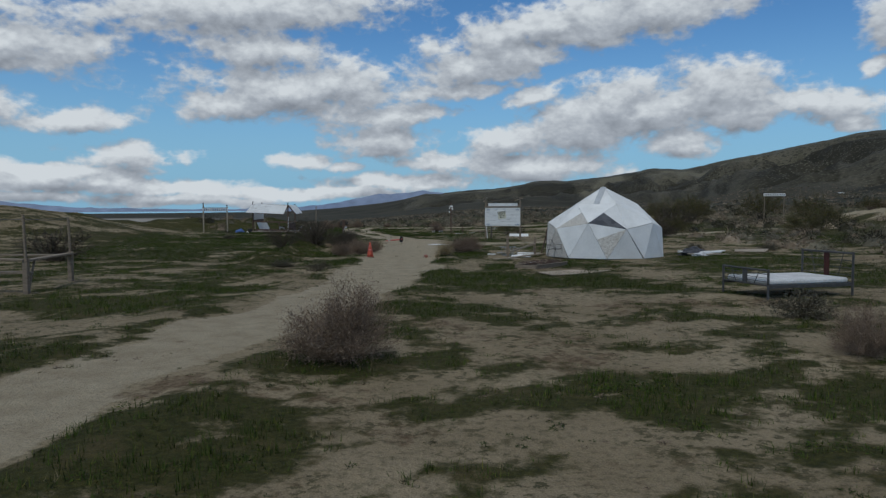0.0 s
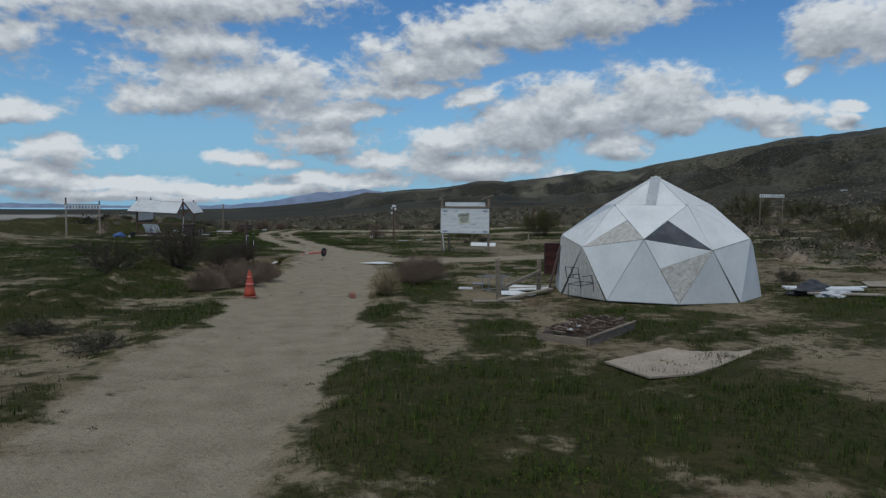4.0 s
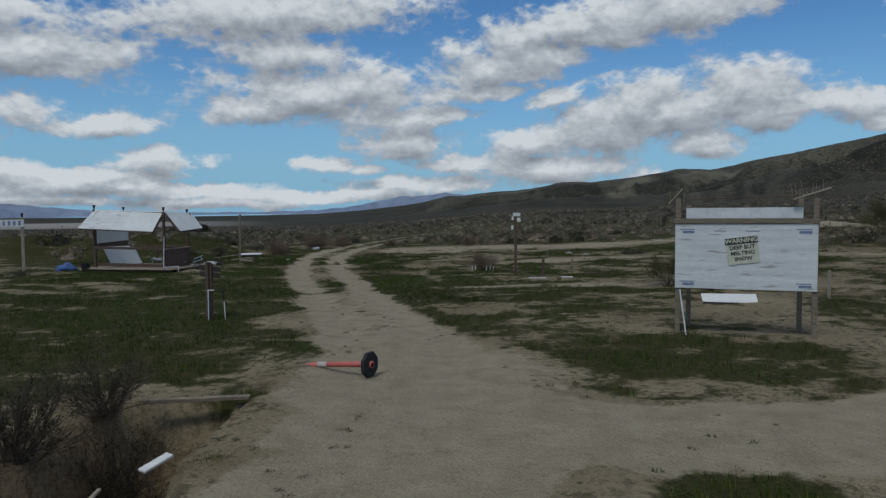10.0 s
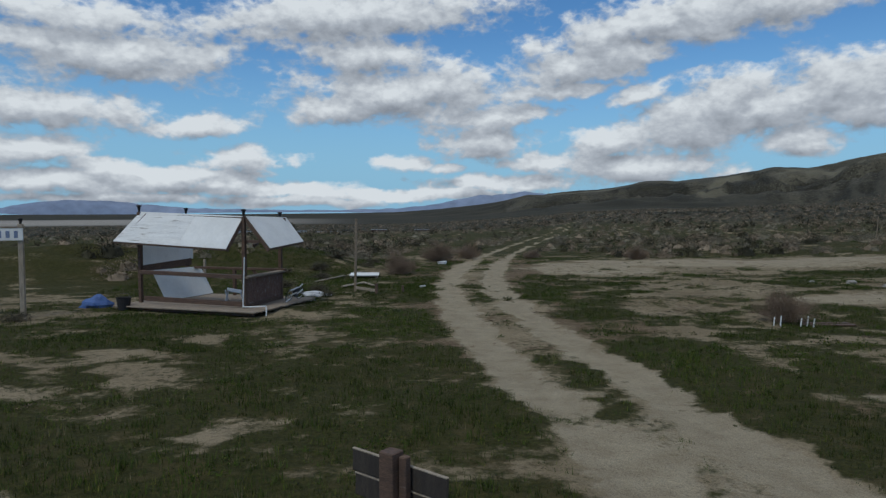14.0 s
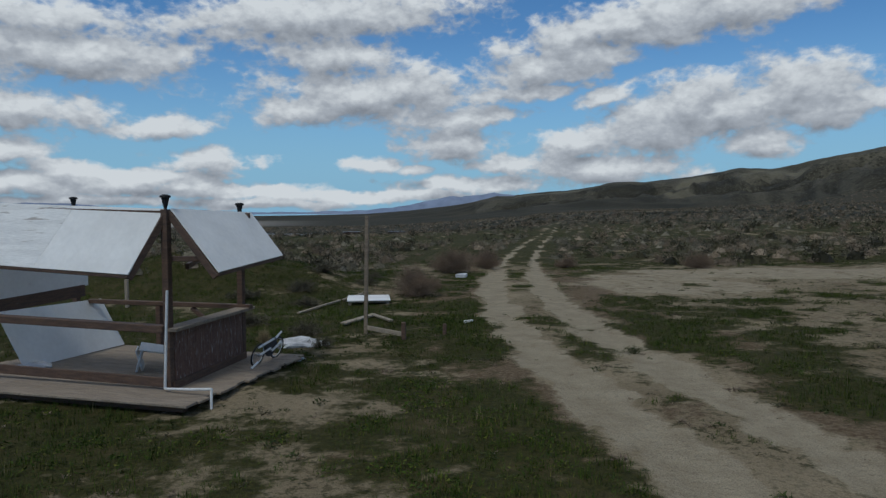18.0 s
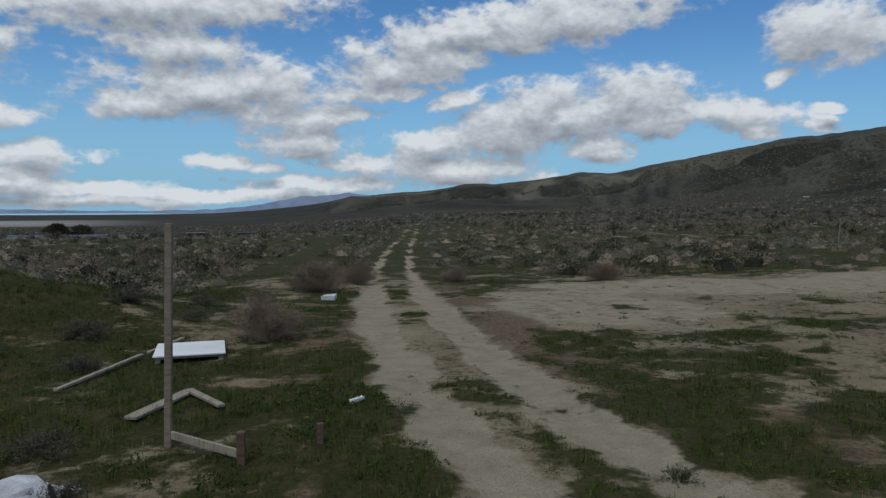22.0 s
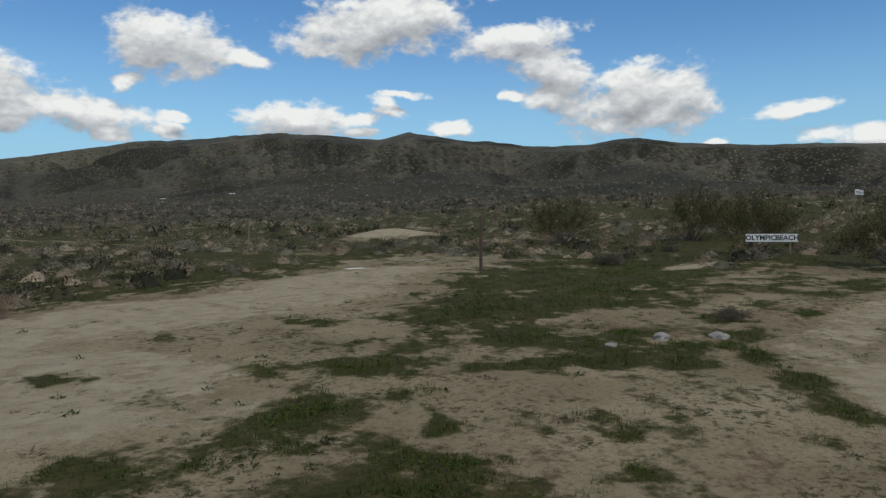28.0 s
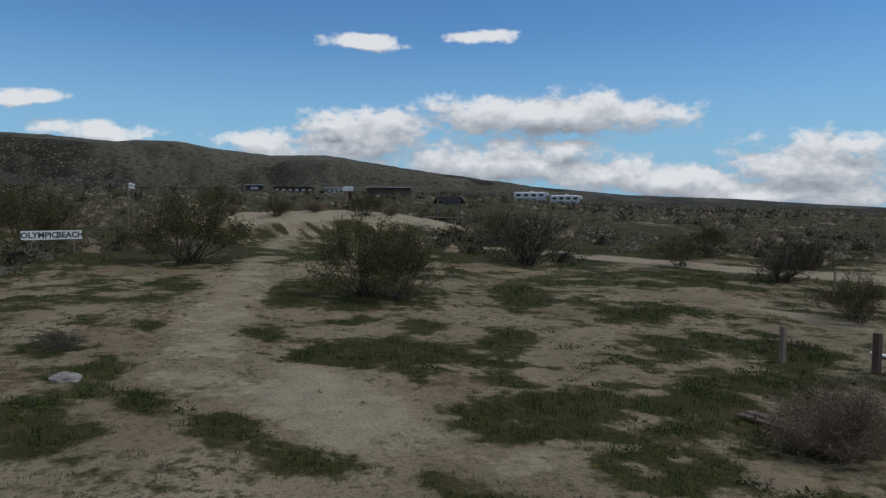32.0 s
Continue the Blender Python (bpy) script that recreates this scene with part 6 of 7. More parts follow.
def board_on_ground(poly, mat, label, name="board", thick=0.015, z=0.02):
    cx, cy = sum(p[0] for p in poly) / len(poly), sum(p[1] for p in poly) / len(poly)
    ob = part(name, sheet([(p[0] - cx, p[1] - cy, z + (p[2] if len(p) > 2 else 0)) for p in poly], thick), mat, None)
    ob.location = (cx, cy, ground_z(cx, cy))
    return tagged(ob, label, "board")


def build_planter():
    t = thing("raised_bed", 3.38, 24.05, 50, "low wooden planter bed full of dead twigs and dark soil", "planter")
    L, W = 1.95, 0.86
    for y in (-W / 2, W / 2):
        part("side_board", box((0, y, 0.07), (L, 0.035, 0.15)), M_WOOD, t)
    for x in (-L / 2, 0.02, L / 2):
        part("end_board", box((x, 0, 0.07), (0.035, W - 0.04, 0.14)), M_WOOD, t)
    part("capping", box((0, -W / 2, 0.155), (L + 0.06, 0.06, 0.03)), M_WOOD, t, "peeling grey capping board")
    bm = bmesh.new()
    bmesh.ops.create_grid(bm, x_segments=30, y_segments=14, size=0.5)
    for v in bm.verts:
        v.co = Vector((v.co.x * (L - 0.05), v.co.y * (W - 0.05), 0.12 + 0.06 * noise.noise(Vector((v.co.x * 9, v.co.y * 6, 2)))))
    part("soil", bm, M_SOIL, t)
    rng = random.Random(8)
    for name, mat, k, r in (("dead_brushwood", M_BROWN, 230, 0.009), ("pale_brushwood", M_WOODX, 60, 0.006)):
        bm = bmesh.new()
        for _ in range(k):
            x, y, a = rng.uniform(-L / 2 + 0.1, L / 2 - 0.1), rng.uniform(-W / 2 + 0.08, W / 2 - 0.08), rng.uniform(0, 6.3)
            l, z = rng.uniform(0.08, 0.22), 0.15 + rng.uniform(0, 0.07)
            rod([(x - l * math.cos(a) / 2, y - l * math.sin(a) / 2, z), (x + l * math.cos(a) / 2, y + l * math.sin(a) / 2, z + rng.uniform(-0.02, 0.05))], r, bm, n=4)
        tagged(part(name, bm, mat, t), kind="stuff")
    for k in range(7):
        x, y, s = rng.uniform(-0.75, 0.1), rng.uniform(-0.2, 0.3), rng.uniform(0.05, 0.1)
        part("scrap", sheet([(x, y, 0.19), (x + s, y + 0.02, 0.19), (x + s * 0.9, y + s * 0.7, 0.2), (x, y + s * 0.6, 0.195)], 0.006), M_CLOTH, t, "white scrap")


def build_bed():
    t = thing("bed_frame", 7.72, 15.75, 14, "dark metal bed frame with bare grey mattress outdoors", "bed")
    L, W = 2.15, 1.5
    for x, h in ((-L / 2, 0.62), (L / 2, 0.95)):
        b = part("footboard" if x < 0 else "headboard", rod([(x, -W / 2, h), (x, W / 2, h)], 0.022), M_DARKMETAL, t)
        for y in (-W / 2, W / 2):
            part("post", rod([(x, y, 0), (x, y, h + 0.03)], 0.026), M_DARKMETAL, b)
        part("lower_bar", rod([(x, -W / 2, 0.3), (x, W / 2, 0.3)], 0.018), M_DARKMETAL, b)
        for k in range(1, 4):
            z = 0.3 + (h - 0.3) * k / 4
            part("wire", rod([(x, -W / 2, z), (x, W / 2, z)], 0.007), M_DARKMETAL, b)
        part("centre_panel", box((x, 0.0, (0.3 + h) / 2), (0.015, 0.16, h - 0.32)), M_RUST if x > 0 else M_DARKMETAL, b)
        for s in (-0.3, 0.3):
            part("spindle", rod([(x, s, 0.3), (x, s * 1.6, h)], 0.009), M_DARKMETAL, b)
    for y in (-W / 2 + 0.03, W / 2 - 0.03):
        part("side_rail", beam((-L / 2, y, 0.27), (L / 2, y, 0.27), 0.03, 0.08), M_DARKMETAL, t)
    part("mattress", box((0, 0, 0.36), (L - 0.1, W - 0.1, 0.12), bevel=0.04), material("grey_mattress", (0.48, 0.475, 0.46), (0.62, 0.615, 0.6), 3, 0.95, 0.4), t, "bare stained grey mattress")


build_barrel()
build_cone(-3.02, 29.0)
build_delineator()
build_table_frame()
build_fence()
build_planter()
build_bed()
plank(2.62, 28.48, 4.2, 30.0, 0.14, 0.05, (0.04, 0.12), label="long grey plank propped up by the broken fence")
plank(2.05, 28.56, 3.15, 28.55, 0.11, 0.04)
plank(3.0, 30.55, 4.4, 30.75, 0.05, 0.04, (0.06, 0.08))
plank(5.6, 34.4, 5.05, 35.35, 0.04, 0.035)
board_on_ground([(2.9, 29.75), (3.55, 29.45), (3.75, 29.75), (3.35, 30.1, 0.05), (2.95, 30.15, 0.04)], M_WHITE, "broken white painted board on sand beside the fence")
board_on_ground([(3.2, 30.4), (4.2, 30.45), (4.35, 30.8, 0.06), (3.3, 31.0, 0.08)], M_WHITE2, "weathered white board lying by the fence")
board_on_ground([(1.95, 30.8), (2.3, 30.72), (2.32, 30.8), (1.98, 30.9)], M_WHITE2, "small white scrap board in the grass", thick=0.05)
board_on_ground([(2.45, 31.9), (2.8, 31.8), (2.75, 32.1), (2.5, 32.15)], M_STEEL, "grey sheet metal scrap on sand")
board_on_ground([(7.9, 38.6), (8.7, 38.5), (8.75, 38.8), (7.95, 38.95)], M_WHITE2, "white scrap board behind the dome")
board_on_ground([(-0.85, 38.79), (-0.09, 38.4), (0.36, 38.61), (0.06, 39.45), (-0.22, 39.35)], M_WHITE, "white angular board lying flat on the dirt road", thick=0.014)
board_on_ground([(3.0, 22.0), (3.28, 21.1), (3.9, 21.25), (4.5, 21.7), (5.71, 22.83), (5.14, 23.5)], M_CONCRETE, "pale concrete slab with rust stain set in grass", "concrete_slab", 0.025, 0.0)
solo("brick", box((0, 0, 0.06), (0.13, 0.26, 0.11), bevel=0.012), M_BRICK, -0.71, 29.04, 10, "worn red brick lying on the dirt road", "brick")
# junk beside the dome
plank(9.7, 29.0, 11.3, 28.5, 0.5, 0.05, (0.12, 0.14), M_GREYP, "grey board lying on a junk heap", "junk_board")
plank(9.9, 28.4, 11.4, 27.8, 0.3, 0.04, (0.05, 0.06), M_WOODX, "grey plank under the junk heap", "junk_board")
solo("crumpled_tarp", heap(3, 0.6, 0.35, 0.22, 0.6), M_TARP, 10.25, 28.75, 20, "dark crumpled tarpaulin heaped on boards", "tarpaulin", z=0.16)
solo("crumpled_sheet", heap(5, 0.38, 0.28, 0.16, 0.5), M_CLOTH, 10.5, 28.2, 0, "crumpled white plastic sheet on the junk heap", "cloth", z=0.1)
solo("junk_pipe", rod([(-0.5, 0, 0.0), (0.1, 0.05, 0.06), (0.6, 0.1, 0.1)], 0.025), M_PVC, 10.9, 28.7, -25, "white plastic pipe on the junk heap", "pipe", z=0.2)
solo("junk_pipe", rod([(-0.4, 0, 0.05), (0.4, 0.12, 0.02)], 0.02), M_STEEL, 10.0, 28.95, 30, "grey steel pipe on the junk heap", "pipe", z=0.2)
board_on_ground([(12.3, 29.6), (13.4, 29.2), (13.8, 29.7, 0.1), (12.6, 30.3, 0.05)], M_WOODX, "tan board lying in the grass")


# ---- roadside stall, signs and posts ----
def build_stall():
    t = thing("timber_stall", -9.95, 16.7, 0, "unfinished grey timber stall with tall posts and a bench", "stall")
    pts = [(0, 0), (-0.45, 2.85), (-2.7, 0.5), (-3.0, 3.2)]
    for k, (x, y) in enumerate(pts):
        part("post", beam((x, y, -0.1), (x, y, 0.85), 0.12, 0.12), M_WOOD, t)
        part("pole", beam((x, y, 0.85), (x - 0.03, y, 1.9 - 0.12 * (k % 2)), 0.05, 0.05), M_WOOD, t)
    for a, b, z in ((0, 1, 0.8), (0, 2, 0.82), (1, 3, 0.75), (2, 3, 0.78)):
        part("bench_board", beam((*pts[a], z), (*pts[b], z), 0.2, 0.045), M_WOOD, t)
    part("bench_board", beam((0.05, 0.1, 0.5), (-2.7, 0.6, 0.5), 0.22, 0.045), M_WOOD, t)
    for a, b in ((0, 1), (0, 2), (1, 3)):
        part("wire", rod([(*pts[a], 1.8), ((pts[a][0] + pts[b][0]) / 2, (pts[a][1] + pts[b][1]) / 2, 1.74), (*pts[b], 1.76)], 0.006, n=5), M_DARKMETAL, t)
    part("brace", beam((0, 0.1, 0.1), (-0.08, 0.5, 0.8), 0.04, 0.06), M_WOOD, t)


def build_pole_sign():
    t = thing("sign_pole", 0.68, 60.2, -5, "dark timber pole with small blank white signs", "sign post")
    part("pole", beam((0, 0, -0.2), (0, 0, 2.6), 0.1, 0.1), M_BROWN, t)
    for x, y, z, w, h, a in ((0.04, -0.065, 2.26, 0.27, 0.13, 4), (0.12, -0.06, 2.06, 0.13, 0.15, -18), (-0.11, -0.06, 2.12, 0.08, 0.13, 3), (-0.12, -0.06, 1.78, 0.08, 0.15, 0)):
        p = part("sign_plate", box((0, 0, 0), (w, 0.015, h), bevel=0.003), M_WHITE, t, "small blank white plate")
        p.matrix_basis = pose(x, y, z, 0, a, 0)


def build_signpost():
    t = thing("direction_post", -7.04, 49.62, -29, "reddish timber post with two dark sign boards in grass", "sign post")
    part("post", beam((0, 0, -0.2), (0, 0, 1.31), 0.1, 0.1), M_BROWN, t)
    part("post", beam((0.085, 0.02, -0.1), (0.08, 0.02, 1.29), 0.05, 0.05), M_BROWN, t)
    for z, w in ((1.155, 0.7), (1.015, 0.66)):
        s = part("sign_board", box((-0.01, 0.07, z), (w, 0.02, 0.13), rot=pose(0, 0, 0, 0, 2, 0)), M_DARKBOARD, t, "dark weathered sign board")
        part("edge", box((-0.01, 0.07, z + 0.067), (w, 0.022, 0.008), rot=pose(0, 0, 0, 0, 2, 0)), M_WOODX, s)
    part("wire", rod([(-0.09, -0.06, 0.66), (0.12, -0.06, 0.66)], 0.005, n=5), M_STEEL, t)
    p = thing("plastic_pipe", -7.00, 49.5, 0, "thin white plastic standpipe beside the arrow post", "pipe")
    part("riser", rod([(0, 0, -0.05), (0.0, 0, 0.68)], 0.014), M_PVC, p)
    part("spout", rod([(0.0, 0, 0.68), (0.14, -0.02, 0.68)], 0.014), M_PVC, p)
    k = thing("garden_stake", -6.62, 49.5, 0, "thin white stake with a black solar lamp head", "stake", tilt=(0, -3))
    part("stake", rod([(0, 0, -0.05), (0, 0, 0.42)], 0.013), M_PVC, k)
    part("sleeve", rod([(0, 0, 0.42), (0, 0, 0.6)], 0.016), M_BLACK, k)
    part("lamp_head", turned([(0.016, 0.6), (0.035, 0.62), (0.035, 0.66), (0.02, 0.67)], n=12), M_BLACK, k)


def build_left_sign():
    t = thing("name_board", -19.75, 61.0, 22, "white lettered board hung between two pale timber posts", "sign")
    for x, h in ((-0.98, 2.45), (0.98, 2.25)):
        part("post", beam((x, 0, -0.2), (x, 0, h), 0.11, 0.11), M_WOODX, t)
        part("solar_lamp", turned([(0.03, h), (0.035, h + 0.06), (0.06, h + 0.13), (0.02, h + 0.15)], n=10), M_BLACK, t).location = (x, 0, 0)
    b = part("board", box((0, -0.07, 2.0), (2.1, 0.03, 0.3)), M_WHITE, t, "white painted name board")
    rng = random.Random(2)
    for k in range(11):
        part("letter_bar", box((-0.9 + 0.18 * k, -0.088, 2.0), (rng.uniform(0.05, 0.11), 0.004, 0.17), bevel=0), M_BLUEINK, b)
    part("edge", box((0, -0.07, 2.17), (2.14, 0.05, 0.03)), M_WOOD, t)


def build_far_sign():
    t = thing("high_sign", 33.4, 71.0, -6, "white lettered board high between two grey posts", "sign")
    z0 = 3.55 - ground_z(33.4, 71.0)
    for x in (-0.95, 0.95):
        part("post", beam((x, 0, -0.2), (x, 0, z0), 0.06, 0.06), M_WOOD, t)
    b = part("board", box((0, -0.06, z0 - 0.12), (2.1, 0.03, 0.26)), M_WHITE, t)
    rng = random.Random(6)
    for k in range(12):
        part("letter_bar", box((-0.92 + 0.167 * k, -0.078, z0 - 0.12), (rng.uniform(0.04, 0.09), 0.004, 0.15), bevel=0), M_INK, b)


def build_beach_sign():
    yaw = math.degrees(math.atan2(-1.89, 0.82))
    t = thing("beach_sign", 23.68, 73.42, yaw, "long white board with black hand-painted letters on stakes", "sign", z=1.1)
    part("board", box((0, 0, 0.25), (2.06, 0.025, 0.33)), M_WHITE, t, "white painted board")
    up = pose(0, -0.0135, 0.245, 90, 0, 0)
    lettering("OLYMPIC", 0.29, M_INK, t, Matrix.Translation((-0.44, 0, 0)) @ up)
    lettering("BEACH", 0.29, M_INK, t, Matrix.Translation((0.6, 0, 0)) @ up)
    for x in (-0.7, 0.75):
        part("stake", beam((x, 0.04, -1.2), (x, 0.04, 0.38), 0.05, 0.04), M_WOOD, t)


build_stall()
build_pole_sign()
build_signpost()
build_left_sign()
build_far_sign()
build_beach_sign()


def stake(x, y, h, r=0.045, mat=None, label="weathered timber stake standing in the ground", lean=(0, 0), group="stakes"):
    ob = part("post", beam((0, 0, -0.25), (lean[0], lean[1], h), r * 2, r * 2), mat or M_WOOD, None)
    ob.location = (x, y, ground_z(x, y))
    ob.name = "fence_post"
    return tagged(ob, label, "post", group)


stake(15.0, 82.5, 2.1, 0.05, M_BROWN, "dark timber post standing at the edge of the clearing")
stake(16.4, 98.0, 1.9, 0.028, M_WOOD, "thin leaning timber post among the scrub", (0.12, 0))
stake(-12.37, 68.29, 2.4, 0.036, M_WOOD, "tall thin reddish timber post in grass", (0.05, 0.03))
stake(1.68, 59.97, 0.62, 0.05, M_BROWN, "short dark timber post in grass")
stake(2.84, 60.6, 0.6, 0.04, M_WOOD, "short grey timber post in grass")
stake(-11.48, 67.6, 0.33, 0.04, M_BROWN, "low dark stake at the end of a plank")
stake(-10.75, 68.2, 0.22, 0.035, M_BROWN, "low dark stake in grass")
stake(8.3, 52.5, 0.75, 0.03, M_WOODX, "thin pale stake beyond the notice board")
stake(-19.0, 71.0, 0.7, 0.04, M_WOODX, "thin pale stake on the berm")
# plank frame round the tall post
plank(-12.35, 68.3, -11.5, 67.65, 0.03, 0.09, (0.12, 0.1), label="weathered plank on edge fixed to a stake")
plank(-13.05, 69.2, -12.65, 70.35, 0.17, 0.04, (0.04, 0.06), M_WOODX, "weathered grey plank lying in grass")
plank(-12.65, 70.35, -12.07, 69.6, 0.1, 0.04, (0.08, 0.05))
plank(-14.5, 70.65, -14.05, 72.9, 0.07, 0.04, (0.05, 0.08), label="long thin grey plank in grass")
plank(-14.0, 73.1, -13.7, 74.2, 0.07, 0.04, (0.05, 0.1))
plank(-10.47, 69.78, -10.3, 69.95, 0.06, 0.05, (0.04, 0.05), M_PVC, "short white pipe offcut beside the track")


def build_panel_table():
    t = thing("low_table", -13.32, 73.2, 12, "low white tabletop on short dark legs in grass", "table")
    part("tabletop", box((0, 0, 0.11), (1.15, 1.2, 0.03)), M_WHITE, t)
    for x in (-0.5, 0.5):
        for y in (-0.52, 0.52):
            part("leg", box((x, y, 0.045), (0.08, 0.08, 0.11)), M_WOODX, t)
    for x in (-0.5, 0.5):
        part("side_rail", box((x, 0, 0.075), (0.03, 1.1, 0.04)), M_WOODX, t)
    part("end_rail", box((0, -0.56, 0.075), (1.0, 0.03, 0.04)), M_WOODX, t)


build_panel_table()


def build_bicycle():
    t = thing("toy_bicycle", -13.27, 65.03, 78, "small old bicycle with white tubes leaning by the hut", "bicycle", tilt=(14, 0), z=0.1)
    for x in (-0.3, 0.3):
        w = part("wheel", rod([(x + 0.17 * math.cos(a), 0.03 * (x > 0), 0.18 + 0.17 * math.sin(a)) for a in (2 * math.pi * k / 24 for k in range(25))], 0.014, n=6), M_BLACK, t, "black tyre")
        part("rim", rod([(x + 0.15 * math.cos(a), 0.03 * (x > 0), 0.18 + 0.15 * math.sin(a)) for a in (2 * math.pi * k / 24 for k in range(25))], 0.006, n=5), M_PVC, w)
        part("hub", rod([(x, -0.04, 0.18), (x, 0.04, 0.18)], 0.016), M_STEEL, w)
    part("chain_guard", rod([(0.05, -0.015, 0.24), (0.05, 0.015, 0.24)], 0.15, n=18), M_TARP, t, "black round guard disc")
    for p in ([(-0.42, -0.06, 0.34), (0.0, -0.05, 0.4)], [(-0.3, 0, 0.16), (0.0, -0.03, 0.24)], [(0.0, -0.05, 0.2), (0.22, -0.07, 0.32)], [(0.3, 0.02, 0.2), (0.42, 0.05, 0.26)], [(-0.55, -0.08, 0.04), (-0.38, -0.07, 0.1)], [(0.18, 0.02, 0.36), (0.34, 0.03, 0.44)]):
        part("frame_tube", rod(p, 0.018), M_PVC, t)


build_bicycle()
solo("canvas_cloth", heap(11, 0.42, 0.26, 0.14, 0.45), M_CLOTH, -13.3, 67.0, 15, "heap of dirty white canvas beside the hut", "cloth")
solo("canvas_cloth", heap(12, 0.22, 0.2, 0.05, 0.35), M_CLOTH, -13.05, 65.6, 20, "flat dirty white canvas scrap in grass", "cloth")
solo("blue_tarp", heap(15, 0.42, 0.34, 0.3, 0.3), M_BLUE, -18.4, 63.6, 0, "blue tarpaulin bundle lying beside the hut", "tarpaulin")
b = thing("bucket", -17.35, 63.2, 0, "black plastic bucket beside the hut deck", "bucket")
part("pail", turned([(0.14, 0), (0.19, 0.34), (0.2, 0.35), (0.185, 0.34), (0.13, 0.05)], n=20), M_BLACK, b)
part("handle", rod([(0.19, 0, 0.33), (0.12, 0.02, 0.45), (-0.12, 0.02, 0.45), (-0.19, 0, 0.33)], 0.006), M_DARKMETAL, b)
solo("white_jug", heap(17, 0.14, 0.1, 0.14, 0.2), M_PVC, -17.75, 63.9, 0, "white plastic container lying in the grass", "container")
board_on_ground([(-18.0, 63.9), (-17.5, 63.7), (-17.4, 64.2), (-18.0, 64.4)], M_WHITE2, "pale scrap board beside the hut")
board_on_ground([(-11.6, 81.4), (-11.2, 81.3), (-11.15, 81.6, 0.05), (-11.5, 81.75)], M_CLOTH, "white plastic bag caught under a bush", "plastic_bag", 0.12)
# ditch clutter
def in_ditch(name, p, q, w, h, mat, label, category="plank"):
    """A timber that lies across or inside the ditch, given by its ends."""
    c = (Vector(p) + Vector(q)) / 2
    ob = part(name, beam(Vector(p) - c, Vector(q) - c, w, h), mat, None)
    ob.location = c
    return tagged(ob, label, category)


in_ditch("plank", (-5.25, 42.5, 0.04), (-3.95, 42.66, 0.06), 0.1, 0.05, M_WOOD, "grey plank laid across the end of the ditch")
in_ditch("board", (-4.35, 40.5, -0.1), (-4.17, 40.76, -0.02), 0.12, 0.03, M_WHITE2, "white scrap board slid over the ditch edge", "board")
in_ditch("stick", (-4.45, 38.7, -0.2), (-4.55, 40.1, -0.12), 0.04, 0.03, M_WOODX, "thin pale stick lying in the ditch", "stick")
in_ditch("branch", (-6.5, 40.9, 0.32), (-5.5, 40.7, 0.22), 0.025, 0.025, M_WOODX, "long bleached branch on the ditch bank", "branch")
pot = thing("clay_pot", -3.95, 37.1, 20, "broken reddish clay pot with a white rim at the ditch edge", "pot", z=-0.3, tilt=(-50, -25))
pot.scale = (0.55, 0.55, 0.55)
part("bowl", turned([(0.12, 0.0), (0.2, 0.12), (0.235, 0.34), (0.215, 0.34), (0.18, 0.13), (0.05, 0.06)], n=22), M_BRICK, pot, smooth=True)
part("rim", turned([(0.212, 0.335), (0.245, 0.335), (0.25, 0.39), (0.212, 0.39)], n=22), M_WHITE2, pot, "chipped white rim")
# planks and pickets near the sign pole
plank(1.05, 58.9, 1.65, 58.85, 0.16, 0.02, (0.02, 0.02), M_WHITE2, "white plank lying in grass near the sign pole")
plank(2.2, 58.9, 2.6, 58.8, 0.12, 0.03, (0.04, 0.04), M_WHITE2, "short white plank in grass")
plank(-0.25, 63.15, 0.95, 63.3, 0.14, 0.04, (0.03, 0.03), M_BROWN, "dark stacked planks beside a dry bush")
plank(-0.2, 63.35, 0.9, 63.5, 0.14, 0.04, (0.03, 0.03), M_BROWN, "dark stacked planks beside a dry bush")
pk = thing("picket_fence", 3.45, 59.7, 8, "low run of weathered garden pickets in grass", "fence")
for i in range(9):
    part("picket", box((-0.44 + 0.11 * i, 0, 0.14), (0.03, 0.015, 0.12 + 0.02 * (i % 3))), M_BROWN, pk)
part("rail", box((0, 0.015, 0.12), (0.98, 0.015, 0.03)), M_BROWN, pk)
for i, (x, y) in enumerate(((-0.95, 63.0), (-0.82, 62.95), (-0.36, 63.0), (-0.2, 63.05), (-0.08, 63.0))):
    stake(x, y, 0.2 + 0.04 * (i % 2), 0.014, M_PVC, "small white picket stake by a dry bush", (0.04, 0), "white picket stakes")
# clearing
for x, y, a, b_, h, k in ((4.4, 72.05, 0.2, 0.15, 0.13, 1), (5.2, 71.2, 0.24, 0.16, 0.1, 2), (3.3, 72.6, 0.12, 0.09, 0.06, 4)):
    solo("rock", heap(30 + k, a, b_, h, 0.25), M_STONE, x, y, 20 * k, "pale granite rock lying on sand", "rock", "rocks in the clearing")
plank(16.1, 86.6, 17.7, 87.0, 0.12, 0.04, label="grey board lying at the edge of the clearing")
plank(16.4, 87.4, 18.0, 86.8, 0.1, 0.04, label="grey board lying at the edge of the clearing")
plank(15.7, 82.1, 16.4, 82.0, 0.16, 0.05, label="pale board lying beside a post")
board_on_ground([(12.9, 87.6), (13.7, 87.4), (13.8, 87.7), (13.0, 87.9)], M_WHITE2, "pale flat board lying on the clearing")


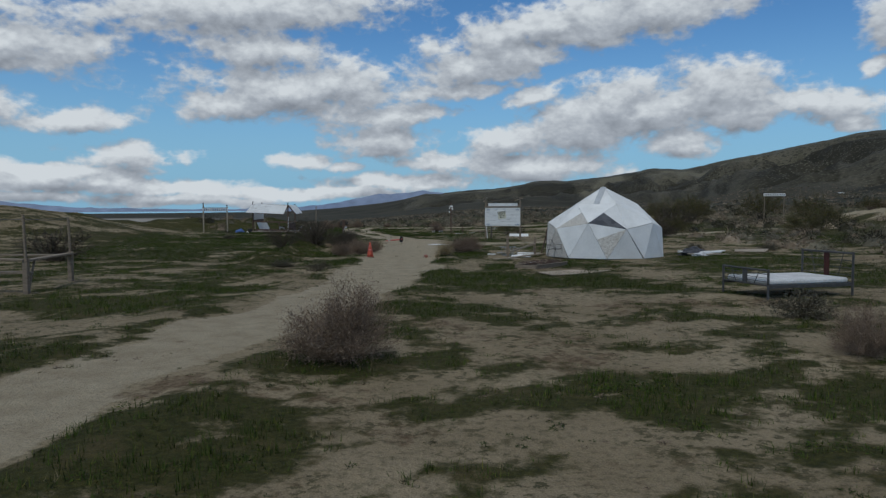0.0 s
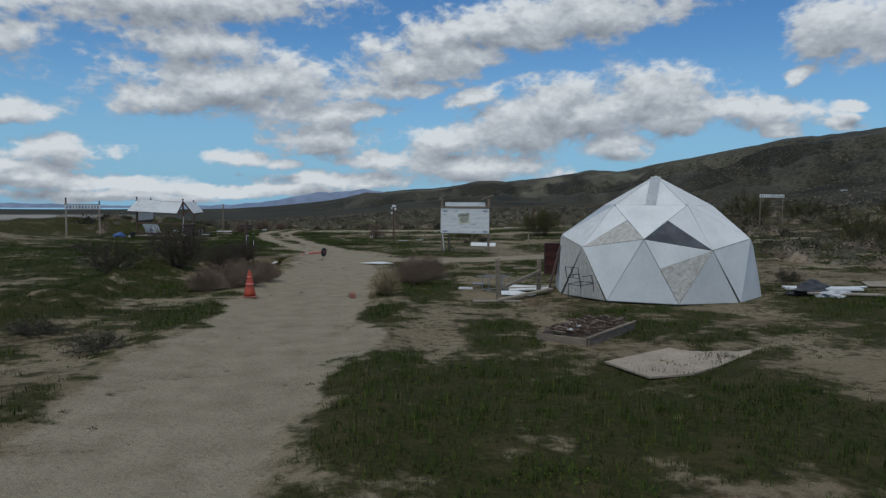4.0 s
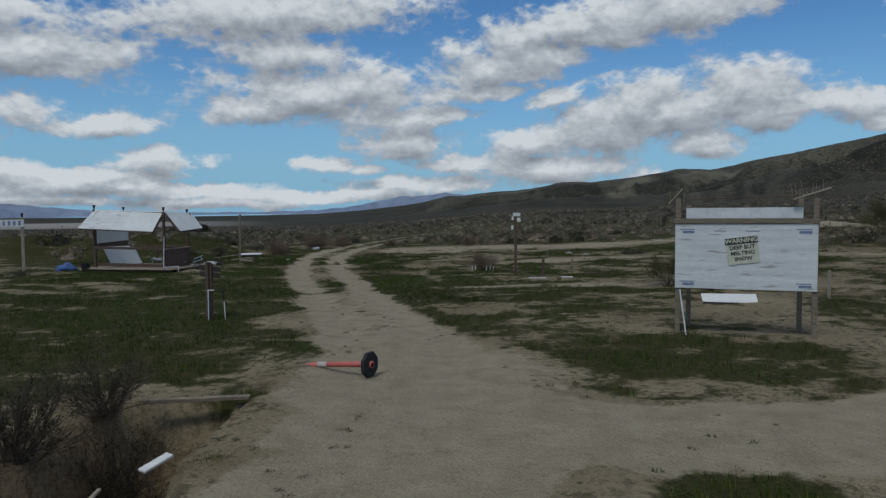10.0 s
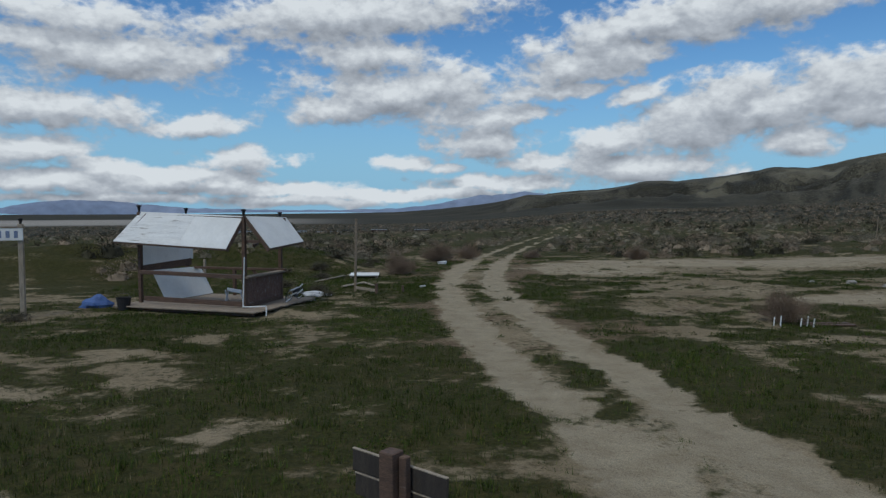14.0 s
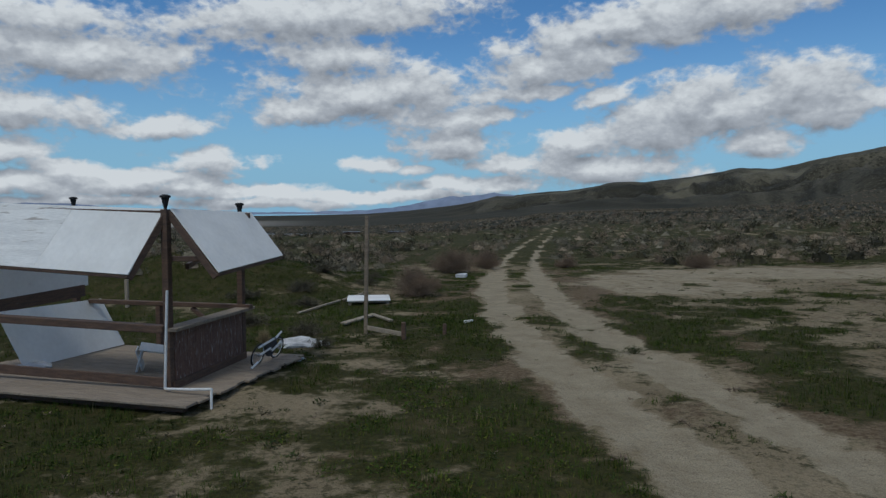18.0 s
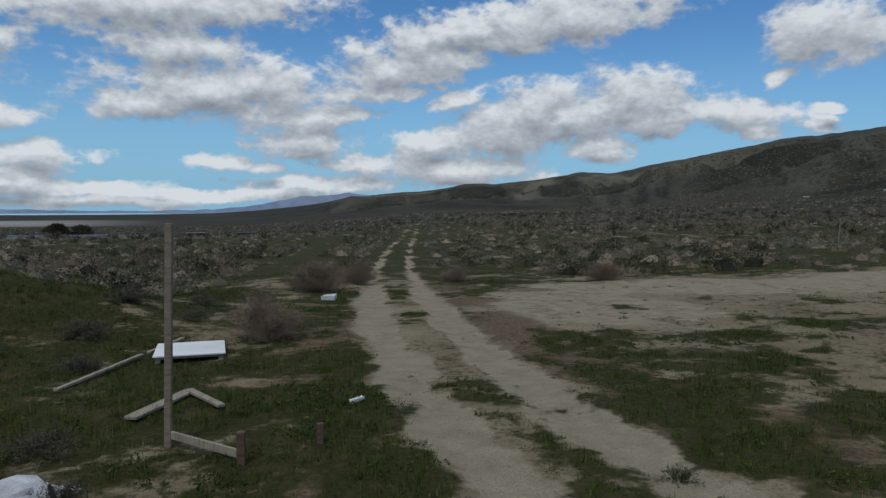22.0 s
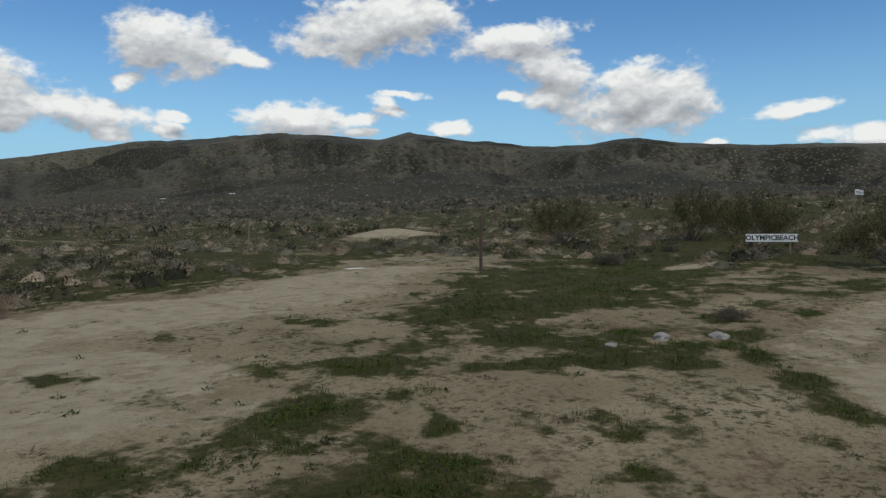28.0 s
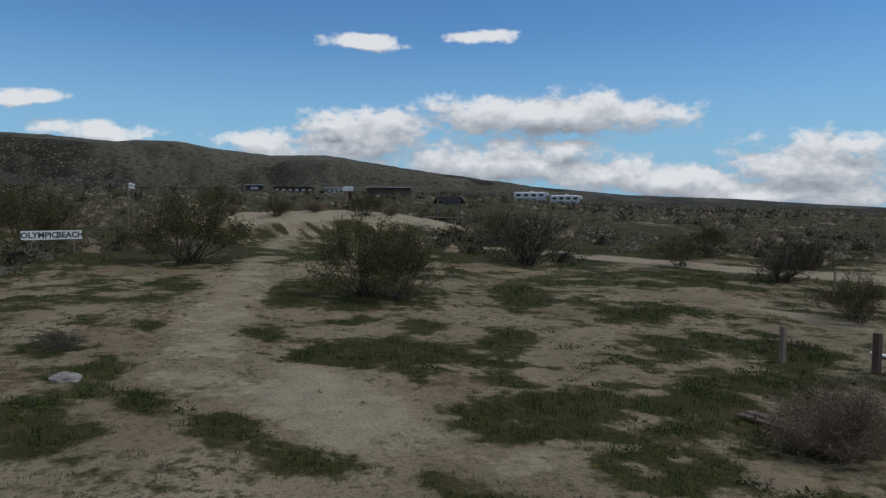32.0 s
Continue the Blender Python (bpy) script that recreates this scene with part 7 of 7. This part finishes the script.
# ---- shrubs that can be told apart ----
def bush_kind(name, label, category, group, twigs, leaves, mat_twig, mat_leaf):
    t = new(name)
    t.empty_display_size = 0.2
    tagged(t, label, category, group)
    for part_name, arrays, mat in (("branchwork", twigs, mat_twig), ("foliage", leaves, mat_leaf)):
        if len(arrays[0]) == 0:
            continue
        me = fast_mesh(part_name, *arrays)
        me.materials.append(mat)
        o = new(part_name, me)
        o.parent = t
    return t


def plant(kind, places):
    """Copies of a shrub at (x, y, radius, height)."""
    rng = random.Random(len(places))
    for k, (x, y, r, h) in enumerate(places):
        m = Matrix.Translation((x, y, ground_z(x, y) - 0.02)) @ Matrix.Rotation(rng.uniform(0, 6.28), 4, "Z") @ Matrix.Diagonal((r, r, h, 1))
        if k == 0:
            kind.matrix_basis = m
        else:
            copy_thing(kind, m)


M_TWIG = leaf_material("grey_twig", (0.14, 0.098, 0.068), (0.25, 0.182, 0.13), (0.33, 0.25, 0.185))
M_DARKTWIG = leaf_material("dark_twig", (0.05, 0.039, 0.029), (0.12, 0.094, 0.07))
rabbit = bush_kind("dry_bush", "rounded dry tan rabbitbrush with dense bare twigs", "bush", "dry bushes", *twig_bush(1, 100, 24, 24000, 1, 1, 0.021, 0.006, 3.0), M_TWIG, leaf_material("pale_twig", (0.13, 0.092, 0.062), (0.25, 0.183, 0.128), (0.32, 0.245, 0.175)))
plant(rabbit, [(-1.35, 9.25, 0.85, 0.95), (5.6, 9.2, 0.62, 0.66), (-3.7, 31.2, 0.8, 0.68), (-4.4, 30.6, 0.6, 0.6), (-3.3, 32.6, 0.6, 0.55), (0.75, 31.9, 0.75, 0.75), (1.3, 33.4, 0.8, 0.72),
               (-0.5, 63.6, 0.85, 0.75), (-12.2, 74.6, 0.95, 0.9), (-12.0, 84.3, 1.25, 1.05), (-10.6, 87.0, 0.9, 0.9), (-0.9, 87.6, 1.0, 0.75), (-6.9, 87.6, 0.75, 0.55), (39.5, 62.5, 0.9, 0.75), (40.2, 60.2, 1.0, 0.8), (39.8, 65.4, 0.6, 0.55), (38.6, 55.5, 0.7, 0.6)])
sage = bush_kind("sage_bush", "low grey sagebrush with fine pale leaves", "bush", "sage bushes", *twig_bush(2, 50, 11, 6000, 1, 1, 0.042, 0.010, 1.8), M_DARKTWIG, M_SAGE)
plant(sage, [(6.5, 12.6, 0.62, 0.5), (-4.15, 23.2, 0.75, 0.65), (-5.6, 24.6, 0.8, 0.6), (8.9, 43.6, 1.1, 0.85), (9.7, 40.9, 0.8, 0.7), (7.4, 38.2, 0.8, 0.6), (11.4, 31.6, 0.7, 0.8), (-13.6, 68.2, 0.6, 0.6), (-15.2, 69.2, 0.8, 0.65),
             (-15.6, 77.0, 1.0, 0.7), (8.0, 71.6, 0.75, 0.45), (19.3, 79.0, 1.3, 0.95), (-12.9, 66.9, 0.4, 0.45), (-18.6, 60.8, 0.6, 0.5), (14.2, 30.5, 0.8, 0.6), (-14.5, 47.5, 0.9, 0.7), (-14.7, 72.0, 0.65, 0.55), (-15.5, 74.2, 0.8, 0.7), (-14.0, 76.2, 0.6, 0.5), (-16.6, 72.6, 0.8, 0.65), (-14.4, 79.0, 0.7, 0.6), (-13.1, 80.6, 0.6, 0.5), (21.0, 79.4, 0.9, 0.7), (7.3, 71.5, 0.5, 0.4), (28.0, 79.0, 0.9, 0.7), (24.5, 82.0, 0.8, 0.65), (31.0, 66.5, 0.8, 0.6), (33.0, 57.0, 0.9, 0.7)])
dark = bush_kind("dark_bush", "dark leafless shrub of tangled thin branches", "bush", "dark bushes", *twig_bush(3, 50, 18, 900, 1, 1, 0.04, 0.011), M_DARKTWIG, M_DARK)
plant(dark, [(-7.2, 38.6, 1.25, 1.45), (-6.4, 35.2, 0.9, 0.9), (-7.6, 33.0, 0.8, 0.7), (6.0, 54.7, 0.4, 0.35), (14.3, 46.4, 0.9, 0.9), (11.9, 50.5, 0.95, 0.8), (14.5, 47.2, 0.9, 0.8), (-4.9, 35.6, 0.3, 0.3), (-4.8, 37.6, 0.3, 0.35), (-4.9, 39.6, 0.28, 0.3), (-5.0, 41.3, 0.5, 0.75), (-5.5, 40.4, 0.6, 0.6), (-5.5, 42.1, 0.5, 0.55), (-5.6, 38.4, 0.7, 0.6), (-5.4, 36.6, 0.6, 0.6), (18.5, 56.5, 1.5, 1.5), (-16.0, 29.0, 1.4, 1.0)])
straw = bush_kind("straw_tuft", "pale straw bunchgrass tuft gone dry", "grass tuft", "straw tufts", *twig_bush(4, 190, 5, 0, 0.85, 1.2, 0.03, 0.016), M_STRAW, M_STRAW)
plant(straw, [(0.08, 29.15, 0.5, 0.55), (-0.25, 28.6, 0.25, 0.32), (-14.1, 67.2, 0.4, 0.45), (2.0, 58.0, 0.3, 0.3), (1.5, 46.6, 0.3, 0.3), (8.4, 46.8, 0.45, 0.5)])
creosote = bush_kind("creosote_bush", "tall open creosote bush with small olive leaves", "bush", "creosote bushes", *twig_bush(5, 36, 18, 11500, 1.1, 1.1, 0.022, 0.008, 3.0, 0.55, 0.5), M_DARKTWIG,
                     leaf_material("olive_leaf", (0.045, 0.05, 0.014), (0.105, 0.1, 0.03), (0.18, 0.115, 0.045)))
plant(creosote, [(12.1, 65.0, 1.6, 1.75), (11.3, 64.2, 0.9, 0.8), (5.1, 55.8, 0.65, 0.5), (22.0, 68.8, 1.6, 1.25), (26.4, 74.6, 1.4, 1.3), (28.2, 52.9, 1.3, 0.85), (22.5, 43.5, 0.9, 0.65), (16.6, 50.6, 0.8, 0.6), (36, 80, 1.6, 1.6), (30, 86, 1.4, 1.4), (44, 66, 1.2, 1.0), (41, 78, 1.5, 1.2), (37.5, 57.5, 0.8, 0.7), (38.2, 63, 0.7, 0.6)])
weed = bush_kind("leafy_weed", "small leafy green weed growing in the track", "weed", "green weeds", *twig_bush(6, 34, 8, 2000, 1, 1, 0.05, 0.012), M_GREENBUSH, M_GREENBUSH)
rng_w = random.Random(12)
plant(weed, [(-7.3, 66.9, 0.2, 0.16), (-6.6, 66.2, 0.16, 0.12), (-2.5, 18.8, 0.16, 0.18), (-0.6, 29.9, 0.2, 0.12), (2.1, 32.6, 0.3, 0.3), (2.2, 34.0, 0.25, 0.25), (4.5, 21.9, 0.15, 0.14), (-1.9, 57.6, 0.3, 0.25), (-0.9, 57.4, 0.35, 0.3), (-2.2, 57.9, 0.3, 0.28)]
      + [(rng_w.uniform(-15, -10), rng_w.uniform(60, 80), rng_w.uniform(0.12, 0.3), rng_w.uniform(0.12, 0.3)) for _ in range(24)]
      + [(rng_w.gauss(-1.4, 1.2), rng_w.gauss(57.2, 1.2), rng_w.uniform(0.2, 0.42), rng_w.uniform(0.18, 0.34)) for _ in range(18)]
      + [(rng_w.gauss(0.9, 0.8), rng_w.gauss(30.6, 1.0), rng_w.uniform(0.15, 0.35), rng_w.uniform(0.12, 0.25)) for _ in range(14)]
      + [(rng_w.uniform(-5, 16), rng_w.uniform(60, 76), rng_w.uniform(0.12, 0.28), rng_w.uniform(0.08, 0.16)) for _ in range(26)]
      + [(rng_w.gauss(2.6, 1.2), rng_w.gauss(60.4, 0.5), rng_w.uniform(0.3, 0.55), rng_w.uniform(0.25, 0.42)) for _ in range(16)]
      + [(-17.0 + 3.6 * k / 21 + rng_w.uniform(-0.15, 0.15), 62.72 - 0.5 * k / 21 + rng_w.uniform(-0.15, 0.1), rng_w.uniform(0.2, 0.36), rng_w.uniform(0.2, 0.38)) for k in range(22)]
      + [(rng_w.gauss(-1.0, 1.0), rng_w.gauss(47.9, 0.6), rng_w.uniform(0.2, 0.45), rng_w.uniform(0.15, 0.3)) for _ in range(16)]
      + [(rng_w.gauss(1.3, 0.6), rng_w.gauss(38.2, 1.0), rng_w.uniform(0.2, 0.4), rng_w.uniform(0.12, 0.24)) for _ in range(12)]
      + [(rng_w.gauss(-3.4, 0.9), rng_w.gauss(55.8, 1.0), rng_w.uniform(0.2, 0.4), rng_w.uniform(0.12, 0.26)) for _ in range(14)]
      + [(rng_w.uniform(-1, 9), rng_w.uniform(12, 26), rng_w.uniform(0.1, 0.22), rng_w.uniform(0.1, 0.2)) for _ in range(16)])


# ---- far structures ----
def at(az, d, origin=(-5.5, 70.1)):
    return origin[0] - math.sin(radians(az)) * d, origin[1] + math.cos(radians(az)) * d


def build_rv(az, d, length, yaw, label):
    x, y = at(az, d)
    t = thing("caravan", x, y, yaw, label, "caravan", "parked caravans")
    body = box((0, 0, 1.75), (length, 2.4, 2.3), bevel=0.25)
    part("body", body, M_RV, t)
    part("stripe", box((0, -1.205, 1.15), (length - 0.5, 0.01, 0.2), bevel=0), M_STEEL, t)
    part("cab_nose", box((length / 2 + 0.3, 0, 2.2), (0.9, 2.2, 1.1), bevel=0.2), M_RV, t)
    for k in range(4):
        xx = -length / 2 + length * (k + 0.6) / 4.2
        part("window", box((xx, -1.21, 2.05), (length / 7, 0.02, 0.6), bevel=0), M_WINDOW, t)
    part("roof_unit", box((0.5, 0, 3.0), (0.9, 0.8, 0.25), bevel=0.05), M_RV, t)
    for xx in (-length * 0.28, length * 0.34):
        for yy in (-1.05, 1.05):
            part("wheel", rod([(xx, yy - 0.1, 0.36), (xx, yy + 0.1, 0.36)], 0.36, n=16), M_BLACK, t)


def build_shed(az, d, w, h, yaw, label, roof, wall, windows=3):
    x, y = at(az, d)
    t = thing("shed", x, y, yaw, label, "shed", "far sheds")
    part("wall", box((0, 0, h / 2), (w, 2.6, h), bevel=0.02), wall, t)
    part("roof", beam((-w / 2 - 0.2, -0.2, h + 0.1), (w / 2 + 0.2, -0.2, h + 0.12), 3.2, 0.1), roof, t)
    for k in range(windows):
        part("window", box((-w / 2 + w * (k + 0.5) / windows, -1.31, h * 0.6), (w / windows * 0.45, 0.03, h * 0.35), bevel=0), M_WINDOW if wall is M_RV else M_RV, t)


build_rv(-119.6, 185, 8.2, -119.6, "long white caravan parked far off in the scrub")
build_rv(-122.4, 185, 7.4, -122.4, "white motorhome with dark windows parked far off")
build_shed(-97.6, 150, 3.4, 1.4, -97.6, "dark low shed with a pale panel roof far off", M_RV, M_TARP, 1)
build_shed(-100.6, 150, 8.0, 1.25, -100.6, "long dark trailer with pale windows far off", M_BROWN, M_BROWN, 6)
build_shed(-103.8, 150, 3.7, 1.2, -103.8, "white trailer with dark windows far off", M_RV, M_RV, 4)
build_shed(-108.2, 130, 8.0, 1.2, -108.2, "long dark lean-to with a pale roof far off", M_RV, M_BROWN, 0)


def build_shade_frame():
    x, y = at(-113.0, 52)
    t = thing("sun_shelter", x, y, -113, "dark shade cloth roof on two timber posts", "shelter")
    for xx in (-0.75, 0.75):
        part("post", beam((xx, 0, -0.2), (xx, 0, 2.0), 0.12, 0.12), M_WOOD, t)
        part("post", beam((xx * 1.2, 1.4, -0.2), (xx * 1.2, 1.4, 1.6), 0.1, 0.1), M_WOOD, t)
    part("cloth", sheet([(-0.85, -0.1, 2.0), (0.95, -0.1, 2.02), (1.3, 1.5, 1.55), (-1.2, 1.5, 1.5)], 0.03), M_TARP, t, "black shade cloth")
    part("valance", sheet([(-0.85, -0.1, 2.0), (0.95, -0.1, 2.02), (0.95, -0.12, 1.55), (-0.3, -0.12, 1.4)], 0.02), M_TARP, t)
    for k in range(6):
        part("bench_leg", beam((-1.6 + 0.5 * k, -0.6, 0), (-1.55 + 0.5 * k, -0.6, 0.5), 0.06, 0.06), M_BROWN, t)
    part("bench_top", beam((-1.8, -0.6, 0.52), (1.2, -0.6, 0.52), 0.3, 0.05), M_WOODX, t)


def build_leaning_frame():
    x, y = at(-105.6, 62)
    t = thing("leaning_frame", x, y, -105.6, "reddish leaning timber frame with a white top panel", "frame")
    part("post", beam((-0.9, 0, -0.1), (-0.5, 0, 2.6), 0.12, 0.12), M_RUST, t)
    part("post", beam((0.0, 0, -0.1), (-0.7, 0, 2.5), 0.12, 0.12), M_RUST, t)
    part("post", beam((0.4, 0, -0.1), (0.4, 0, 1.6), 0.1, 0.1), M_RUST, t)
    part("panel", box((-0.75, -0.08, 2.5), (0.9, 0.04, 0.4)), M_WHITE, t)
    part("rail", beam((-1.2, 0, 0.9), (0.6, 0, 0.95), 0.06, 0.1), M_RUST, t)


def build_trestles():
    """A row of low A-shaped timber trestles."""
    x, y = at(-77.2, 66, (-7.75, 69.15))
    t = thing("trestle", x, y, 12, "low pale timber trestle standing in the scrub", "trestle", "trestles")
    part("top_rail", beam((-0.5, 0, 1.05), (0.5, 0, 1.05), 0.07, 0.07), M_WOODX, t)
    for xx in (-0.45, 0.45):
        for k in (-1, 1):
            part("leg", beam((xx, 0, 1.05), (xx + 0.12 * k, 0.42 * k, -0.1), 0.05, 0.05), M_WOODX, t)
    for dx, dy, a in ((1.6, 0.5, 40), (-1.7, 0.2, -8), (3.1, 0.3, 20)):
        copy_thing(t, pose(x + dx * 0.25, y - dx, ground_z(x + dx * 0.25, y - dx), 0, 0, a))


build_shade_frame()
build_leaning_frame()
build_trestles()
for az, d in ((-38.6, 520), (-33.6, 560)):
    x, y = at(az, d, (-9, 66))
    c = thing("parked_car", x, y, 100, "small white car parked far off below the hills", "car", "far cars")
    part("body", box((0, 0, 0.75), (4.4, 1.8, 0.8), bevel=0.15), M_RV, c)
    part("cabin", box((-0.2, 0, 1.35), (2.3, 1.6, 0.6), bevel=0.2), M_WINDOW, c)
    for xx in (-1.4, 1.4):
        for yy in (-0.85, 0.85):
            part("wheel", rod([(xx, yy - 0.1, 0.34), (xx, yy + 0.1, 0.34)], 0.34, n=12), M_BLACK, c)


def build_tree(x, y, r, h):
    """A dark rounded tree: tapered trunk, forking limbs and a crown of small leaves."""
    t = thing("tree", x, y, 0, "dark rounded evergreen tree standing far out on the plain", "tree", "far trees")
    rng = np.random.default_rng(int(abs(x)))
    part("trunk", rod([(0, 0, -0.2), (0.1, 0, h * 0.25), (0.15, 0.1, h * 0.5)], 0.3, taper=0.5), M_BROWN, t)
    bm = bmesh.new()
    for k in range(9):
        a = k * 0.7
        rod([(0.1, 0, h * 0.25), (math.cos(a) * r * 0.4, math.sin(a) * r * 0.4, h * 0.5), (math.cos(a) * r * 0.75, math.sin(a) * r * 0.75, h * rng.uniform(0.55, 0.8))], 0.12, bm, 5, 0.3)
    part("limbs", bm, M_BROWN, t)
    vs = []
    for k in range(16):
        d = rand_dirs(rng, 1)[0]
        v, f = shard_bush(k + 70, 150, 0.3)
        vs.append(v * r * 0.42 * np.array([1, 1, 0.9]) + d * np.array([r * 0.62, r * 0.62, h * 0.45]) + np.array([0, 0, h * 0.38]))
    v = np.concatenate(vs)
    me = fast_mesh("crown", v, np.arange(len(v)).reshape(-1, 3))
    me.materials.append(M_DARK)
    new("crown", me).parent = t


x, y = at(22.6, 215, (-10.2, 59.4))
build_tree(x, y, 3.6, 5.0)
build_tree(x + 5.5, y + 2, 3.4, 4.6)
for az, d, w, lab, wall in ((24.5, 210, 8, "low white trailer far out on the plain", M_RV), (20.6, 212, 9, "low pale trailer beside far trees", M_RV), (13.2, 200, 4.5, "small dark red cabin far out on the plain", M_RUST), (17.5, 240, 9, "low pale trailer far out on the plain", M_RV), (9.5, 230, 5, "low dark cabin far out on the plain", M_TARP)):
    x, y = at(az, d, (-10.2, 59.4))
    t = thing("far_cabin", x, y, 15, lab, "cabin", "far cabins")
    part("wall", box((0, 0, 0.8), (w, 2.4, 1.7), bevel=0.05), wall, t)
    part("roof", box((0, 0, 1.72), (w + 0.3, 2.8, 0.12)), M_STEEL, t)
    part("window", box((w * 0.2, -1.21, 1.0), (w * 0.2, 0.03, 0.5), bevel=0), M_WINDOW, t)
